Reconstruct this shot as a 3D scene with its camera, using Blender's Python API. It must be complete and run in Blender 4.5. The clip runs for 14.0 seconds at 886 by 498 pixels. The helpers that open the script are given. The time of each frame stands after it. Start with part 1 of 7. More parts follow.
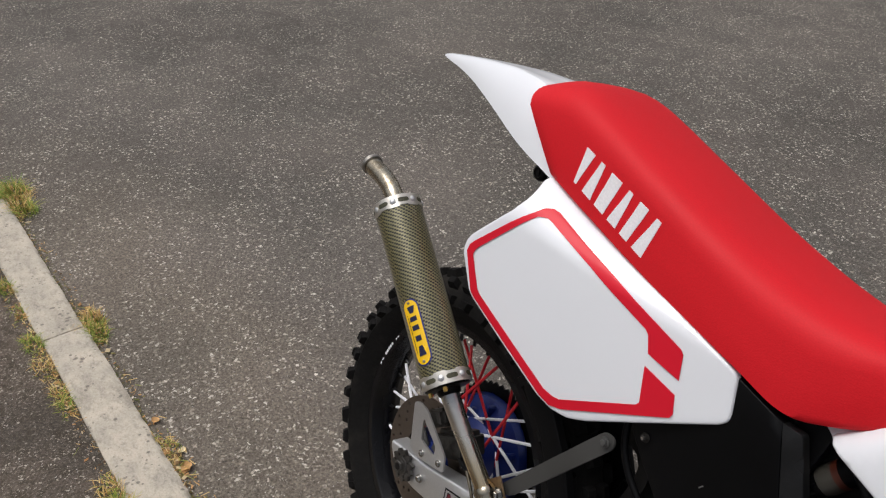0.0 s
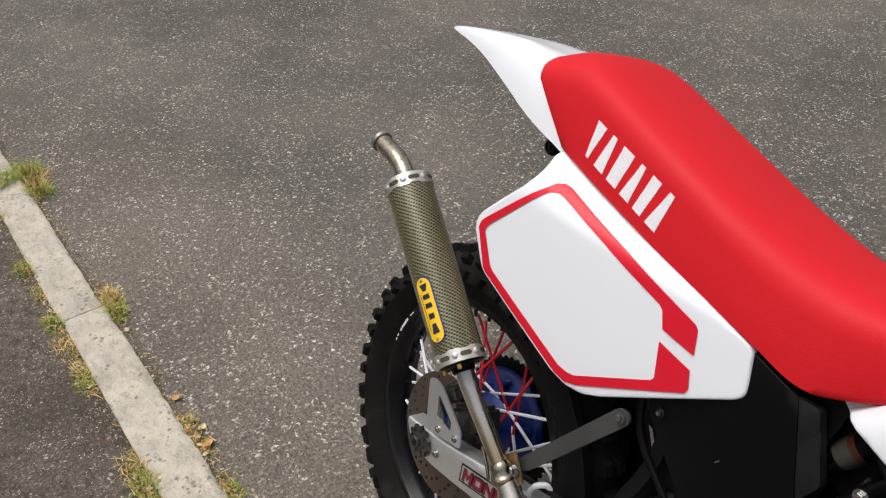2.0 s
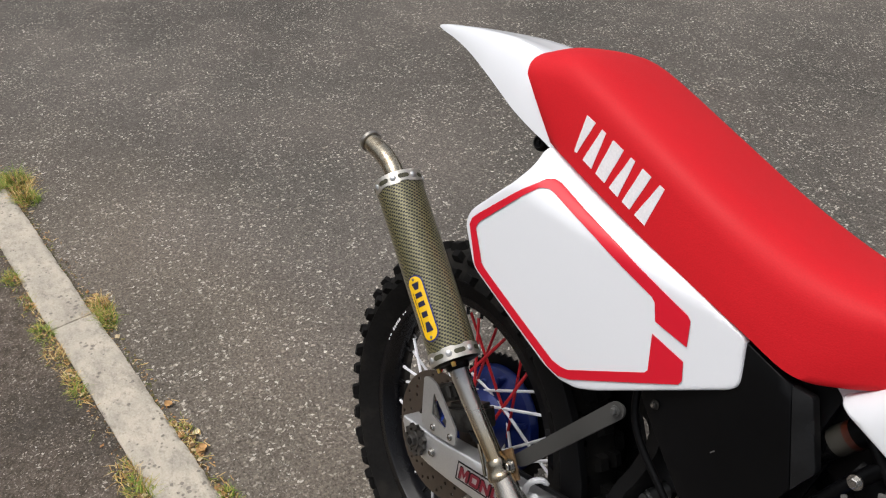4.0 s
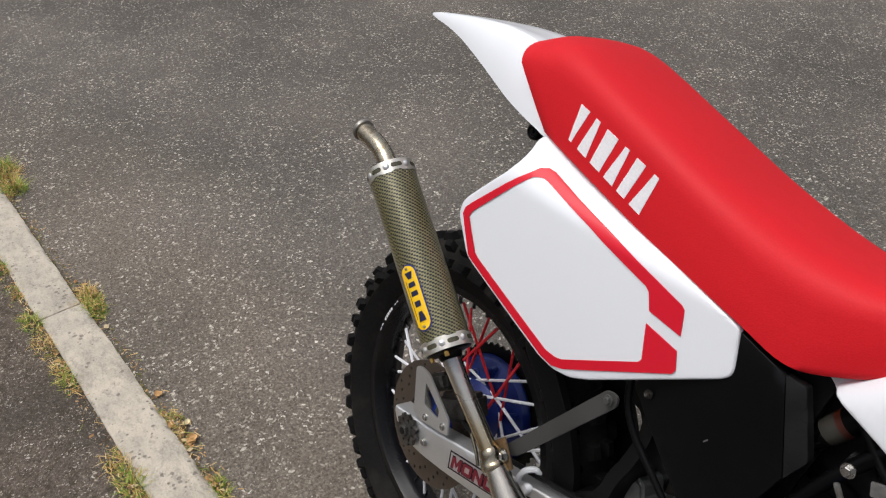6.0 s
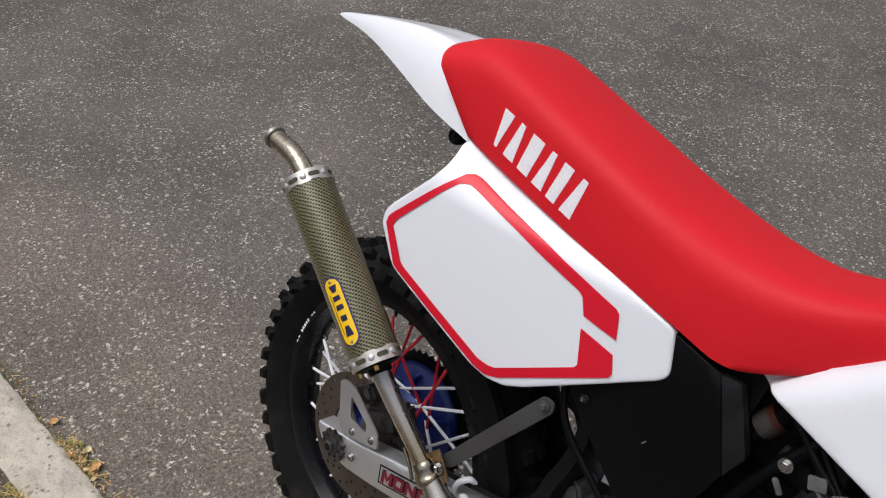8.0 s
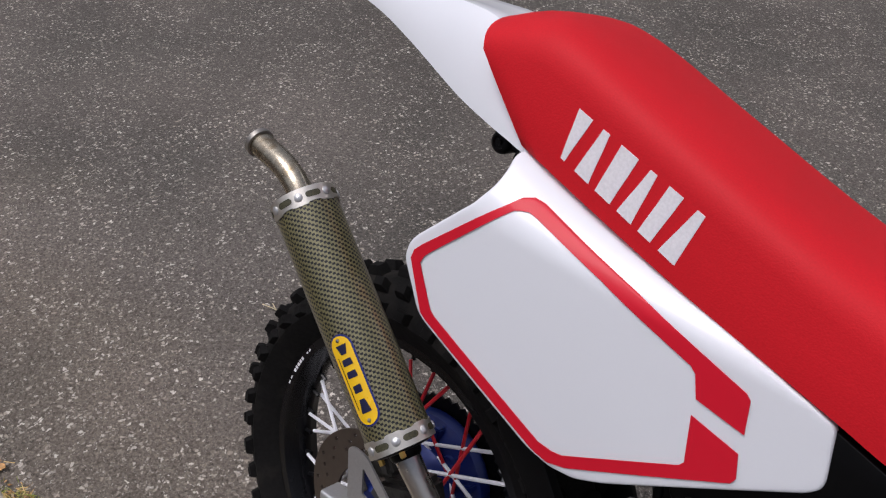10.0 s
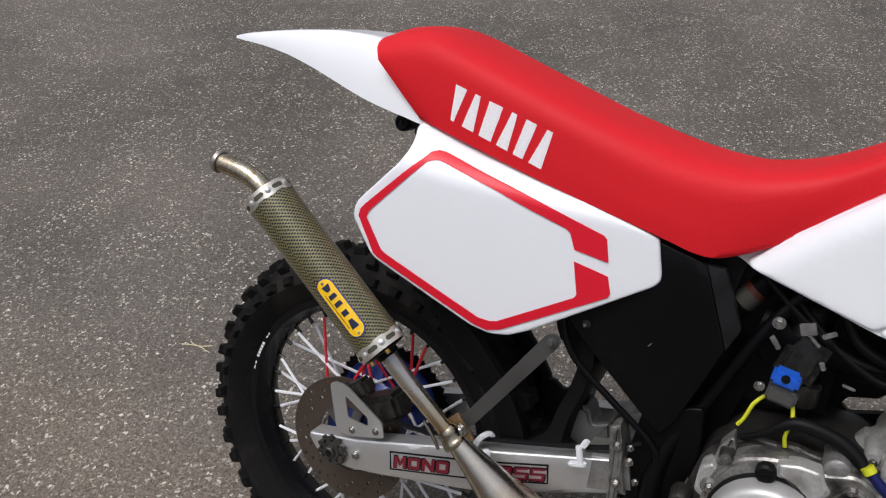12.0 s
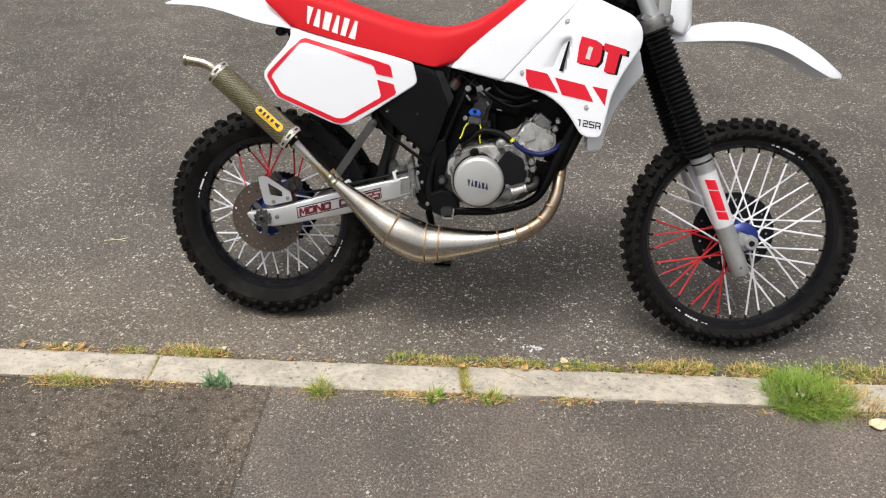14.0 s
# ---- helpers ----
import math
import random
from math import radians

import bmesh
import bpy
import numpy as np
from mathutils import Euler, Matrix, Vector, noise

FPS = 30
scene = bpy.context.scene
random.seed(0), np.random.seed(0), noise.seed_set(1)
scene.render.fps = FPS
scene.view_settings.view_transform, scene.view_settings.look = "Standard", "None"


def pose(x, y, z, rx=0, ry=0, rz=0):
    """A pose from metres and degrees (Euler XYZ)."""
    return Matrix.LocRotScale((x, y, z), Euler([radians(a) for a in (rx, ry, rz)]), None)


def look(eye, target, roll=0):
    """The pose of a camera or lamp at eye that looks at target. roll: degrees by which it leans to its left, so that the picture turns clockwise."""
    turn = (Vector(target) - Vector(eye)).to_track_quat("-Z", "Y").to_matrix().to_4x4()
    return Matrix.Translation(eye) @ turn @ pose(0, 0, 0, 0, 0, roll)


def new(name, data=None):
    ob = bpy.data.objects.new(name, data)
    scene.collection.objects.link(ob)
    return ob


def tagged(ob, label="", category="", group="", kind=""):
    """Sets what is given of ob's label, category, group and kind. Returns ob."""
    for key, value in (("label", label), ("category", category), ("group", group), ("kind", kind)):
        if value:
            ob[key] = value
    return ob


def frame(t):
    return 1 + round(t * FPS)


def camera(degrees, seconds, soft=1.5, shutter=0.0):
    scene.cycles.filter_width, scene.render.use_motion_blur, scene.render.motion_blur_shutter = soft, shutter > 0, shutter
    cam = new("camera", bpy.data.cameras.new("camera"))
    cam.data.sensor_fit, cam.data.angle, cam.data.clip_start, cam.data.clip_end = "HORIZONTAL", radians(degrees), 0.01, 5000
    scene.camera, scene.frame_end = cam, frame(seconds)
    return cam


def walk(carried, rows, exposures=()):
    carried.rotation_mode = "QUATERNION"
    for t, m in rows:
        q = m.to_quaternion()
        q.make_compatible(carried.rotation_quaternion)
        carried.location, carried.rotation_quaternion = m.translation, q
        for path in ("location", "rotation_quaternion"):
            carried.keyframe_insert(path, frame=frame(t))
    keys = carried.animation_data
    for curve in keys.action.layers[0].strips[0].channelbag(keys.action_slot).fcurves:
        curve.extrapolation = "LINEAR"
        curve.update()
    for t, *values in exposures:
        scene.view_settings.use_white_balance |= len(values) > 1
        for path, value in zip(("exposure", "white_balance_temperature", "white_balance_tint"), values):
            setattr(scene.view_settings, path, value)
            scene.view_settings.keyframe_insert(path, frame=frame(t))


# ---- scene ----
cam = camera(57.4, 14.0, 1.2)
PATH = [
    (0, (0.805, -0.544, 1.389), (-0.537, 0.483, 0.32), 0.6),
    (0.5, (0.806, -0.526, 1.388), (-0.53, 0.456, 0.271), 0.3),
    (1, (0.802, -0.529, 1.381), (-0.535, 0.424, 0.24), -0.1),
    (1.5, (0.797, -0.531, 1.391), (-0.539, 0.425, 0.251), -0.6),
    (2, (0.8, -0.531, 1.394), (-0.534, 0.437, 0.263), -1.3),
    (4.5, (0.8, -0.537, 1.39), (-0.514, 0.454, 0.254), -2.1),
    (5, (0.795, -0.539, 1.386), (-0.507, 0.451, 0.236), -1.9),
    (5.5, (0.795, -0.54, 1.388), (-0.503, 0.455, 0.236), -1.5),
    (6, (0.794, -0.538, 1.388), (-0.498, 0.465, 0.236), -1.5),
    (6.5, (0.793, -0.533, 1.389), (-0.491, 0.475, 0.234), -1.3),
    (7, (0.786, -0.525, 1.388), (-0.474, 0.504, 0.224), -0.8),
    (7.5, (0.776, -0.521, 1.381), (-0.428, 0.561, 0.206), -0.4),
    (8, (0.736, -0.544, 1.388), (-0.371, 0.645, 0.222), 1.5),
    (8.5, (0.659, -0.556, 1.356), (-0.379, 0.697, 0.192), 3.5),
    (8.7, (0.628, -0.54, 1.336), (-0.407, 0.72, 0.177), 3.5),
    (10.8, (0.487, -0.36, 1.289), (-0.536, 0.794, 0.015), 0.9),
    (11, (0.489, -0.413, 1.294), (-0.51, 0.762, 0.022), 0.1),
    (11.2, (0.496, -0.48, 1.303), (-0.506, 0.707, 0.042), -2.4),
    (11.5, (0.507, -0.586, 1.337), (-0.423, 0.706, 0.128), -2.8),
    (12, (0.591, -0.758, 1.378), (-0.134, 0.728, 0.253), -2.2),
    (12.5, (0.705, -1.044, 1.441), (0.131, 0.516, 0.329), -3.2),
    (12.8, (0.708, -1.266, 1.473), (0.241, 0.344, 0.382), -2.7),
    (13, (0.683, -1.441, 1.447), (0.289, 0.19, 0.358), -2.2),
    (13.5, (0.661, -1.772, 1.502), (0.477, -0.143, 0.357), -0.5),
    (14, (0.709, -2.103, 1.562), (0.586, -0.406, 0.511), -0.4),
]
walk(cam, [(t, look(eye, target, roll)) for t, eye, target, roll in PATH], [(0.0, -0.08, 6450, 11), (0.5, 0.18, 6500, 10), (1.0, 0.2, 6500, 10), (4.5, 0.12, 6450, 10), (7.0, 0.06, 6350, 11), (8.5, -0.04, 6250, 13), (11.0, -0.33, 6150, 18), (11.5, -0.05, 6250, 15), (12.0, 0.05, 6300, 12), (12.5, 0.02, 6400, 11), (13.0, 0.15, 6500, 10), (13.5, 0.38, 6550, 9), (14.0, 0.47, 6550, 9)])

from mathutils.bvhtree import BVHTree
from mathutils.geometry import delaunay_2d_cdt

# ---- world and light: a bright overcast day ----
world = bpy.data.worlds.new("overcast_sky")
scene.world = world
world.use_nodes = True
wn = world.node_tree.nodes
sky = wn.new("ShaderNodeTexSky")
sky.sky_type = "NISHITA"
sky.sun_disc = False
sky.sun_elevation = radians(72)
sky.sun_rotation = radians(213)
sky.air_density, sky.dust_density, sky.ozone_density = 1.0, 4.0, 0.6
# cloud cover takes most of the blue out of the sky
hsv = wn.new("ShaderNodeHueSaturation")
hsv.inputs["Saturation"].default_value = 0.25
world.node_tree.links.new(sky.outputs[0], hsv.inputs["Color"])
# a clouded sky is three times as bright overhead as low down
way = wn.new("ShaderNodeTexCoord")
part_z = wn.new("ShaderNodeSeparateXYZ")
world.node_tree.links.new(way.outputs["Generated"], part_z.inputs[0])
rise = wn.new("ShaderNodeMapRange")
rise.inputs["From Min"].default_value, rise.inputs["From Max"].default_value = 0.0, 1.0
rise.inputs["To Min"].default_value, rise.inputs["To Max"].default_value = 0.42, 1.75
world.node_tree.links.new(part_z.outputs[2], rise.inputs["Value"])
cloud = wn.new("ShaderNodeVectorMath")
cloud.operation = "SCALE"
world.node_tree.links.new(hsv.outputs[0], cloud.inputs[0])
world.node_tree.links.new(rise.outputs[0], cloud.inputs["Scale"])
world.node_tree.links.new(cloud.outputs[0], wn["Background"].inputs["Color"])
wn["Background"].inputs["Strength"].default_value = 0.113

sun_data = bpy.data.lights.new("sun", "SUN")
sun_data.energy = 1.3
sun_data.angle = radians(28)
sun_data.color = (1.0, 0.96, 0.9)
sun = new("sun", sun_data)
sun.matrix_world = look((-1.4, -2.6, 8.0), (0.4, 0.2, 0.0))
scene.view_settings.exposure = 0.0


# ---- materials ----
def mat(name, color, rough=0.5, metal=0.0, coat=0.0, grain=0.0, grain_size=300.0, bump=0.0, blotch=0.0, blotch_size=6.0, spec=0.5, tint=None, coords="Object", rvar=1.0):
    """A surface with fine grain and larger blotches in its colour, roughness and relief."""
    m = bpy.data.materials.new(name)
    m.use_nodes = True
    n, l = m.node_tree.nodes, m.node_tree.links
    b = n["Principled BSDF"]
    b.inputs["Base Color"].default_value = (*color, 1)
    b.inputs["Roughness"].default_value = rough
    b.inputs["Metallic"].default_value = metal
    b.inputs["Coat Weight"].default_value = coat
    b.inputs["Coat Roughness"].default_value = 0.12
    b.inputs["Specular IOR Level"].default_value = spec
    tc = n.new("ShaderNodeTexCoord")
    fine = n.new("ShaderNodeTexNoise")
    fine.inputs["Scale"].default_value = grain_size
    fine.inputs["Detail"].default_value = 3
    l.new(tc.outputs[coords], fine.inputs["Vector"])
    wide = n.new("ShaderNodeTexNoise")
    wide.inputs["Scale"].default_value = blotch_size
    wide.inputs["Detail"].default_value = 5
    l.new(tc.outputs[coords], wide.inputs["Vector"])
    if grain or blotch:
        a = n.new("ShaderNodeMapRange")
        a.inputs["From Min"].default_value, a.inputs["From Max"].default_value = 0.3, 0.7
        a.inputs["To Min"].default_value, a.inputs["To Max"].default_value = 1 - grain, 1 + grain
        l.new(fine.outputs["Fac"], a.inputs["Value"])
        c = n.new("ShaderNodeMapRange")
        c.inputs["From Min"].default_value, c.inputs["From Max"].default_value = 0.3, 0.7
        c.inputs["To Min"].default_value, c.inputs["To Max"].default_value = 1 - blotch, 1 + blotch * 0.6
        l.new(wide.outputs["Fac"], c.inputs["Value"])
        mul = n.new("ShaderNodeMath")
        mul.operation = "MULTIPLY"
        l.new(a.outputs[0], mul.inputs[0])
        l.new(c.outputs[0], mul.inputs[1])
        mix = n.new("ShaderNodeVectorMath")
        mix.operation = "SCALE"
        mix.inputs[0].default_value = color
        l.new(mul.outputs[0], mix.inputs["Scale"])
        out = mix.outputs[0]
        if tint:
            tm = n.new("ShaderNodeMix")
            tm.data_type = "RGBA"
            tm.inputs["B"].default_value = (*tint, 1)
            tr = n.new("ShaderNodeMapRange")
            tr.inputs["From Min"].default_value, tr.inputs["From Max"].default_value = 0.52, 0.68
            l.new(wide.outputs["Fac"], tr.inputs["Value"])
            l.new(tr.outputs[0], tm.inputs["Factor"])
            l.new(out, tm.inputs["A"])
            out = tm.outputs["Result"]
        l.new(out, b.inputs["Base Color"])
    r = n.new("ShaderNodeMapRange")
    r.inputs["From Min"].default_value, r.inputs["From Max"].default_value = 0.3, 0.7
    r.inputs["To Min"].default_value, r.inputs["To Max"].default_value = max(rough - 0.06 * rvar, 0.03), min(rough + 0.08 * rvar, 1)
    l.new(wide.outputs["Fac"], r.inputs["Value"])
    l.new(r.outputs[0], b.inputs["Roughness"])
    if bump:
        bp = n.new("ShaderNodeBump")
        bp.inputs["Strength"].default_value = 1.0
        bp.inputs["Distance"].default_value = bump
        l.new(fine.outputs["Fac"], bp.inputs["Height"])
        l.new(bp.outputs[0], b.inputs["Normal"])
    return m


def asphalt(name, dark, light, chip_size, chip_share, warm, worn, patch=0.0, dust=False):
    """Bitumen with pale stone chips worn bare, in two sizes, over larger stains."""
    m = bpy.data.materials.new(name)
    m.use_nodes = True
    n, l = m.node_tree.nodes, m.node_tree.links
    b = n["Principled BSDF"]
    tc = n.new("ShaderNodeTexCoord")
    warp = n.new("ShaderNodeTexNoise")
    warp.inputs["Scale"].default_value = 90
    l.new(tc.outputs["Object"], warp.inputs["Vector"])
    wv = n.new("ShaderNodeMix")
    wv.data_type = "VECTOR"
    wv.inputs["Factor"].default_value = 0.02
    l.new(tc.outputs["Object"], wv.inputs["A"])
    l.new(warp.outputs["Color"], wv.inputs["B"])

    def chips(scale, share, soft):
        v = n.new("ShaderNodeTexVoronoi")
        v.inputs["Scale"].default_value = scale
        l.new(wv.outputs["Result"], v.inputs["Vector"])
        near = n.new("ShaderNodeMapRange")
        near.inputs["From Min"].default_value, near.inputs["From Max"].default_value = 0.48, 0.48 - soft
        l.new(v.outputs["Distance"], near.inputs["Value"])
        sep = n.new("ShaderNodeSeparateColor")
        l.new(v.outputs["Color"], sep.inputs[0])
        pick = n.new("ShaderNodeMapRange")
        pick.inputs["From Min"].default_value, pick.inputs["From Max"].default_value = 1 - share, 1 - share * 0.25
        l.new(sep.outputs[0], pick.inputs["Value"])
        mu = n.new("ShaderNodeMath")
        mu.operation = "MULTIPLY"
        l.new(near.outputs[0], mu.inputs[0])
        l.new(pick.outputs[0], mu.inputs[1])
        return mu.outputs[0], sep.outputs[1], v.outputs["Distance"]

    big, hue, dist = chips(chip_size, chip_share, 0.16)
    small, hue2, dist2 = chips(chip_size * 2.1, chip_share * 1.2, 0.2)
    wide = n.new("ShaderNodeTexNoise")
    wide.inputs["Scale"].default_value = 1.7
    wide.inputs["Detail"].default_value = 6
    l.new(tc.outputs["Object"], wide.inputs["Vector"])
    fine = n.new("ShaderNodeTexNoise")
    fine.inputs["Scale"].default_value = 150
    fine.inputs["Detail"].default_value = 6
    fine.inputs["Roughness"].default_value = 0.7
    l.new(tc.outputs["Object"], fine.inputs["Vector"])
    base = n.new("ShaderNodeMix")
    base.data_type = "RGBA"
    base.inputs["A"].default_value = (*[c * 0.5 for c in dark], 1)
    base.inputs["B"].default_value = (*[c * 1.9 for c in dark], 1)
    spread = n.new("ShaderNodeMapRange")
    spread.inputs["From Min"].default_value, spread.inputs["From Max"].default_value = 0.33, 0.67
    l.new(fine.outputs["Fac"], spread.inputs["Value"])
    l.new(spread.outputs[0], base.inputs["Factor"])
    stain = n.new("ShaderNodeMix")
    stain.data_type = "RGBA"
    stain.blend_type = "MULTIPLY"
    stain.inputs["Factor"].default_value = 1.0
    l.new(base.outputs["Result"], stain.inputs["A"])
    sr = n.new("ShaderNodeValToRGB")
    sr.color_ramp.elements[0].position, sr.color_ramp.elements[1].position = 0.3, 0.72
    sr.color_ramp.elements[0].color = (1 - worn, 1 - worn, 1 - worn, 1)
    sr.color_ramp.elements[1].color = (1 + worn * warm, 1 + worn * 0.6 * warm, 1 + worn * 0.3, 1)
    l.new(wide.outputs["Fac"], sr.inputs[0])
    l.new(sr.outputs[0], stain.inputs["B"])
    cur = stain.outputs["Result"]
    tone = n.new("ShaderNodeTexNoise")
    tone.inputs["Scale"].default_value, tone.inputs["Detail"].default_value = 0.75, 3
    l.new(tc.outputs["Object"], tone.inputs["Vector"])
    tn = n.new("ShaderNodeMapRange")
    tn.inputs["From Min"].default_value, tn.inputs["From Max"].default_value = 0.35, 0.65
    tn.inputs["To Min"].default_value, tn.inputs["To Max"].default_value = 0.82, 1.2
    l.new(tone.outputs["Fac"], tn.inputs["Value"])
    slow = n.new("ShaderNodeVectorMath")
    slow.operation = "SCALE"
    l.new(cur, slow.inputs[0])
    l.new(tn.outputs[0], slow.inputs["Scale"])
    cur = slow.outputs[0]
    if patch:
        # an older, browner stretch of the surface with an uneven border
        sx = n.new("ShaderNodeSeparateXYZ")
        l.new(wv.outputs["Result"], sx.inputs[0])
        pr = n.new("ShaderNodeMapRange")
        pr.inputs["From Min"].default_value, pr.inputs["From Max"].default_value = patch - 0.004, patch + 0.004
        l.new(sx.outputs[0], pr.inputs["Value"])
        pm = n.new("ShaderNodeMix")
        pm.data_type = "RGBA"
        pm.blend_type = "MULTIPLY"
        pm.inputs["B"].default_value = (1.02, 1.08, 1.18, 1)
        l.new(pr.outputs[0], pm.inputs["Factor"])
        l.new(cur, pm.inputs["A"])
        cur = pm.outputs["Result"]
        # earth and dead moss in the pores of the older stretch
        soil = n.new("ShaderNodeTexNoise")
        soil.inputs["Scale"].default_value, soil.inputs["Detail"].default_value, soil.inputs["Roughness"].default_value = 34, 6, 0.75
        l.new(tc.outputs["Object"], soil.inputs["Vector"])
        so = n.new("ShaderNodeMapRange")
        so.inputs["From Min"].default_value, so.inputs["From Max"].default_value = 0.47, 0.62
        l.new(soil.outputs["Fac"], so.inputs["Value"])
        old = n.new("ShaderNodeMath")
        old.operation = "SUBTRACT"
        old.inputs[0].default_value = 1.0
        l.new(pr.outputs[0], old.inputs[1])
        both = n.new("ShaderNodeMath")
        both.operation = "MULTIPLY"
        l.new(so.outputs[0], both.inputs[0])
        l.new(old.outputs[0], both.inputs[1])
        em = n.new("ShaderNodeMix")
        em.data_type = "RGBA"
        em.inputs["B"].default_value = (0.055, 0.043, 0.031, 1)
        l.new(both.outputs[0], em.inputs["Factor"])
        l.new(cur, em.inputs["A"])
        cur = em.outputs["Result"]
        # the joint between the two stretches is a dark crack
        near = n.new("ShaderNodeMath")
        near.operation = "COMPARE"
        near.inputs[1].default_value, near.inputs[2].default_value = patch, 0.0045
        l.new(sx.outputs[0], near.inputs[0])
        jm = n.new("ShaderNodeMix")
        jm.data_type = "RGBA"
        jm.inputs["B"].default_value = (0.028, 0.024, 0.02, 1)
        broken = n.new("ShaderNodeMath")
        broken.operation = "MULTIPLY"
        l.new(near.outputs[0], broken.inputs[0])
        l.new(spread.outputs[0], broken.inputs[1])
        l.new(broken.outputs[0], jm.inputs["Factor"])
        l.new(cur, jm.inputs["A"])
        cur = jm.outputs["Result"]
    if dust:
        # pale dust lies in a patch beside the kerb
        gap = n.new("ShaderNodeVectorMath")
        gap.operation = "MULTIPLY_ADD"
        gap.inputs[1].default_value = (0.30, 1.2, 0)
        gap.inputs[2].default_value = (0.25, 0.17, 0)
        l.new(tc.outputs["Object"], gap.inputs[0])
        far = n.new("ShaderNodeVectorMath")
        far.operation = "LENGTH"
        l.new(gap.outputs[0], far.inputs[0])
        ragged = n.new("ShaderNodeMath")
        ragged.operation = "ADD"
        l.new(far.outputs["Value"], ragged.inputs[0])
        l.new(wide.outputs["Fac"], ragged.inputs[1])
        dr = n.new("ShaderNodeMapRange")
        dr.interpolation_type = "SMOOTHSTEP"
        dr.inputs["From Min"].default_value, dr.inputs["From Max"].default_value = 1.25, 0.6
        l.new(ragged.outputs[0], dr.inputs["Value"])
        dm = n.new("ShaderNodeMix")
        dm.data_type = "RGBA"
        dm.blend_type = "MULTIPLY"
        dm.inputs["B"].default_value = (1.55, 1.47, 1.36, 1)
        l.new(dr.outputs[0], dm.inputs["Factor"])
        l.new(cur, dm.inputs["A"])
        cur = dm.outputs["Result"]
    bare = n.new("ShaderNodeTexNoise")
    bare.inputs["Scale"].default_value = 5.5
    bare.inputs["Detail"].default_value = 4
    l.new(tc.outputs["Object"], bare.inputs["Vector"])
    thin = n.new("ShaderNodeMapRange")
    thin.inputs["From Min"].default_value, thin.inputs["From Max"].default_value = 0.36, 0.6
    thin.inputs["To Min"].default_value, thin.inputs["To Max"].default_value = 0.35, 1.0
    l.new(bare.outputs["Fac"], thin.inputs["Value"])
    for fac, h, k in ((small, hue2, 0.6), (big, hue, 1.0)):
        stone = n.new("ShaderNodeMix")
        stone.data_type = "RGBA"
        stone.inputs["A"].default_value = (*[c * k for c in light], 1)
        stone.inputs["B"].default_value = (light[0] * 0.5 * k, light[1] * 0.46 * k, light[2] * 0.42 * k, 1)
        l.new(h, stone.inputs["Factor"])
        mx = n.new("ShaderNodeMix")
        mx.data_type = "RGBA"
        sel = n.new("ShaderNodeMath")
        sel.operation = "MULTIPLY"
        l.new(fac, sel.inputs[0])
        l.new(thin.outputs[0], sel.inputs[1])
        l.new(sel.outputs[0], mx.inputs["Factor"])
        l.new(cur, mx.inputs["A"])
        l.new(stone.outputs["Result"], mx.inputs["B"])
        cur = mx.outputs["Result"]
    l.new(cur, b.inputs["Base Color"])
    b.inputs["Roughness"].default_value = 0.8
    b.inputs["Specular IOR Level"].default_value = 0.2
    ht = n.new("ShaderNodeMath")
    ht.operation = "ADD"
    l.new(dist, ht.inputs[0])
    l.new(dist2, ht.inputs[1])
    bp = n.new("ShaderNodeBump")
    bp.inputs["Distance"].default_value = 0.0022
    bp.inputs["Strength"].default_value = 0.9
    bp.invert = True
    l.new(ht.outputs[0], bp.inputs["Height"])
    l.new(bp.outputs[0], b.inputs["Normal"])
    return m


def weave_mat():
    """Carbon and aramid cloth under clear resin: olive tows over dark ones in a broken twill, laid along the sleeve's own u and v."""
    m = bpy.data.materials.new("carbon_aramid_weave")
    m.use_nodes = True
    n, l = m.node_tree.nodes, m.node_tree.links
    b = n["Principled BSDF"]
    uv = n.new("ShaderNodeUVMap")
    sep = n.new("ShaderNodeSeparateXYZ")
    l.new(uv.outputs[0], sep.inputs[0])

    def calc(op, x, y=None):
        node = n.new("ShaderNodeMath")
        node.operation = op
        for k, v in enumerate((x, y)):
            if v is None:
                continue
            if isinstance(v, float):
                node.inputs[k].default_value = v
            else:
                l.new(v, node.inputs[k])
        return node.outputs[0]

    TOW = 0.0016
    i = calc("FLOOR", calc("DIVIDE", sep.outputs[0], TOW))
    j = calc("FLOOR", calc("DIVIDE", sep.outputs[1], TOW * 1.5))
    step = calc("GREATER_THAN", calc("FLOORED_MODULO", calc("ADD", i, calc("MULTIPLY", j, 2.0)), 5.0), 1.5)
    nz = n.new("ShaderNodeTexNoise")
    nz.inputs["Scale"].default_value = 260
    l.new(uv.outputs[0], nz.inputs["Vector"])
    light = n.new("ShaderNodeMix")
    light.data_type = "RGBA"
    light.inputs["A"].default_value = (0.085, 0.077, 0.036, 1)
    light.inputs["B"].default_value = (0.29, 0.262, 0.122, 1)
    l.new(nz.outputs["Fac"], light.inputs["Factor"])
    mx = n.new("ShaderNodeMix")
    mx.data_type = "RGBA"
    mx.inputs["A"].default_value = (0.006, 0.0058, 0.0045, 1)
    l.new(light.outputs["Result"], mx.inputs["B"])
    l.new(step, mx.inputs["Factor"])
    l.new(mx.outputs["Result"], b.inputs["Base Color"])
    b.inputs["Roughness"].default_value = 0.3
    b.inputs["Metallic"].default_value = 0.35
    b.inputs["Coat Weight"].default_value = 0.7
    b.inputs["Coat Roughness"].default_value = 0.12
    bp = n.new("ShaderNodeBump")
    bp.inputs["Distance"].default_value = 0.0003
    l.new(step, bp.inputs["Height"])
    l.new(bp.outputs[0], b.inputs["Normal"])
    return m


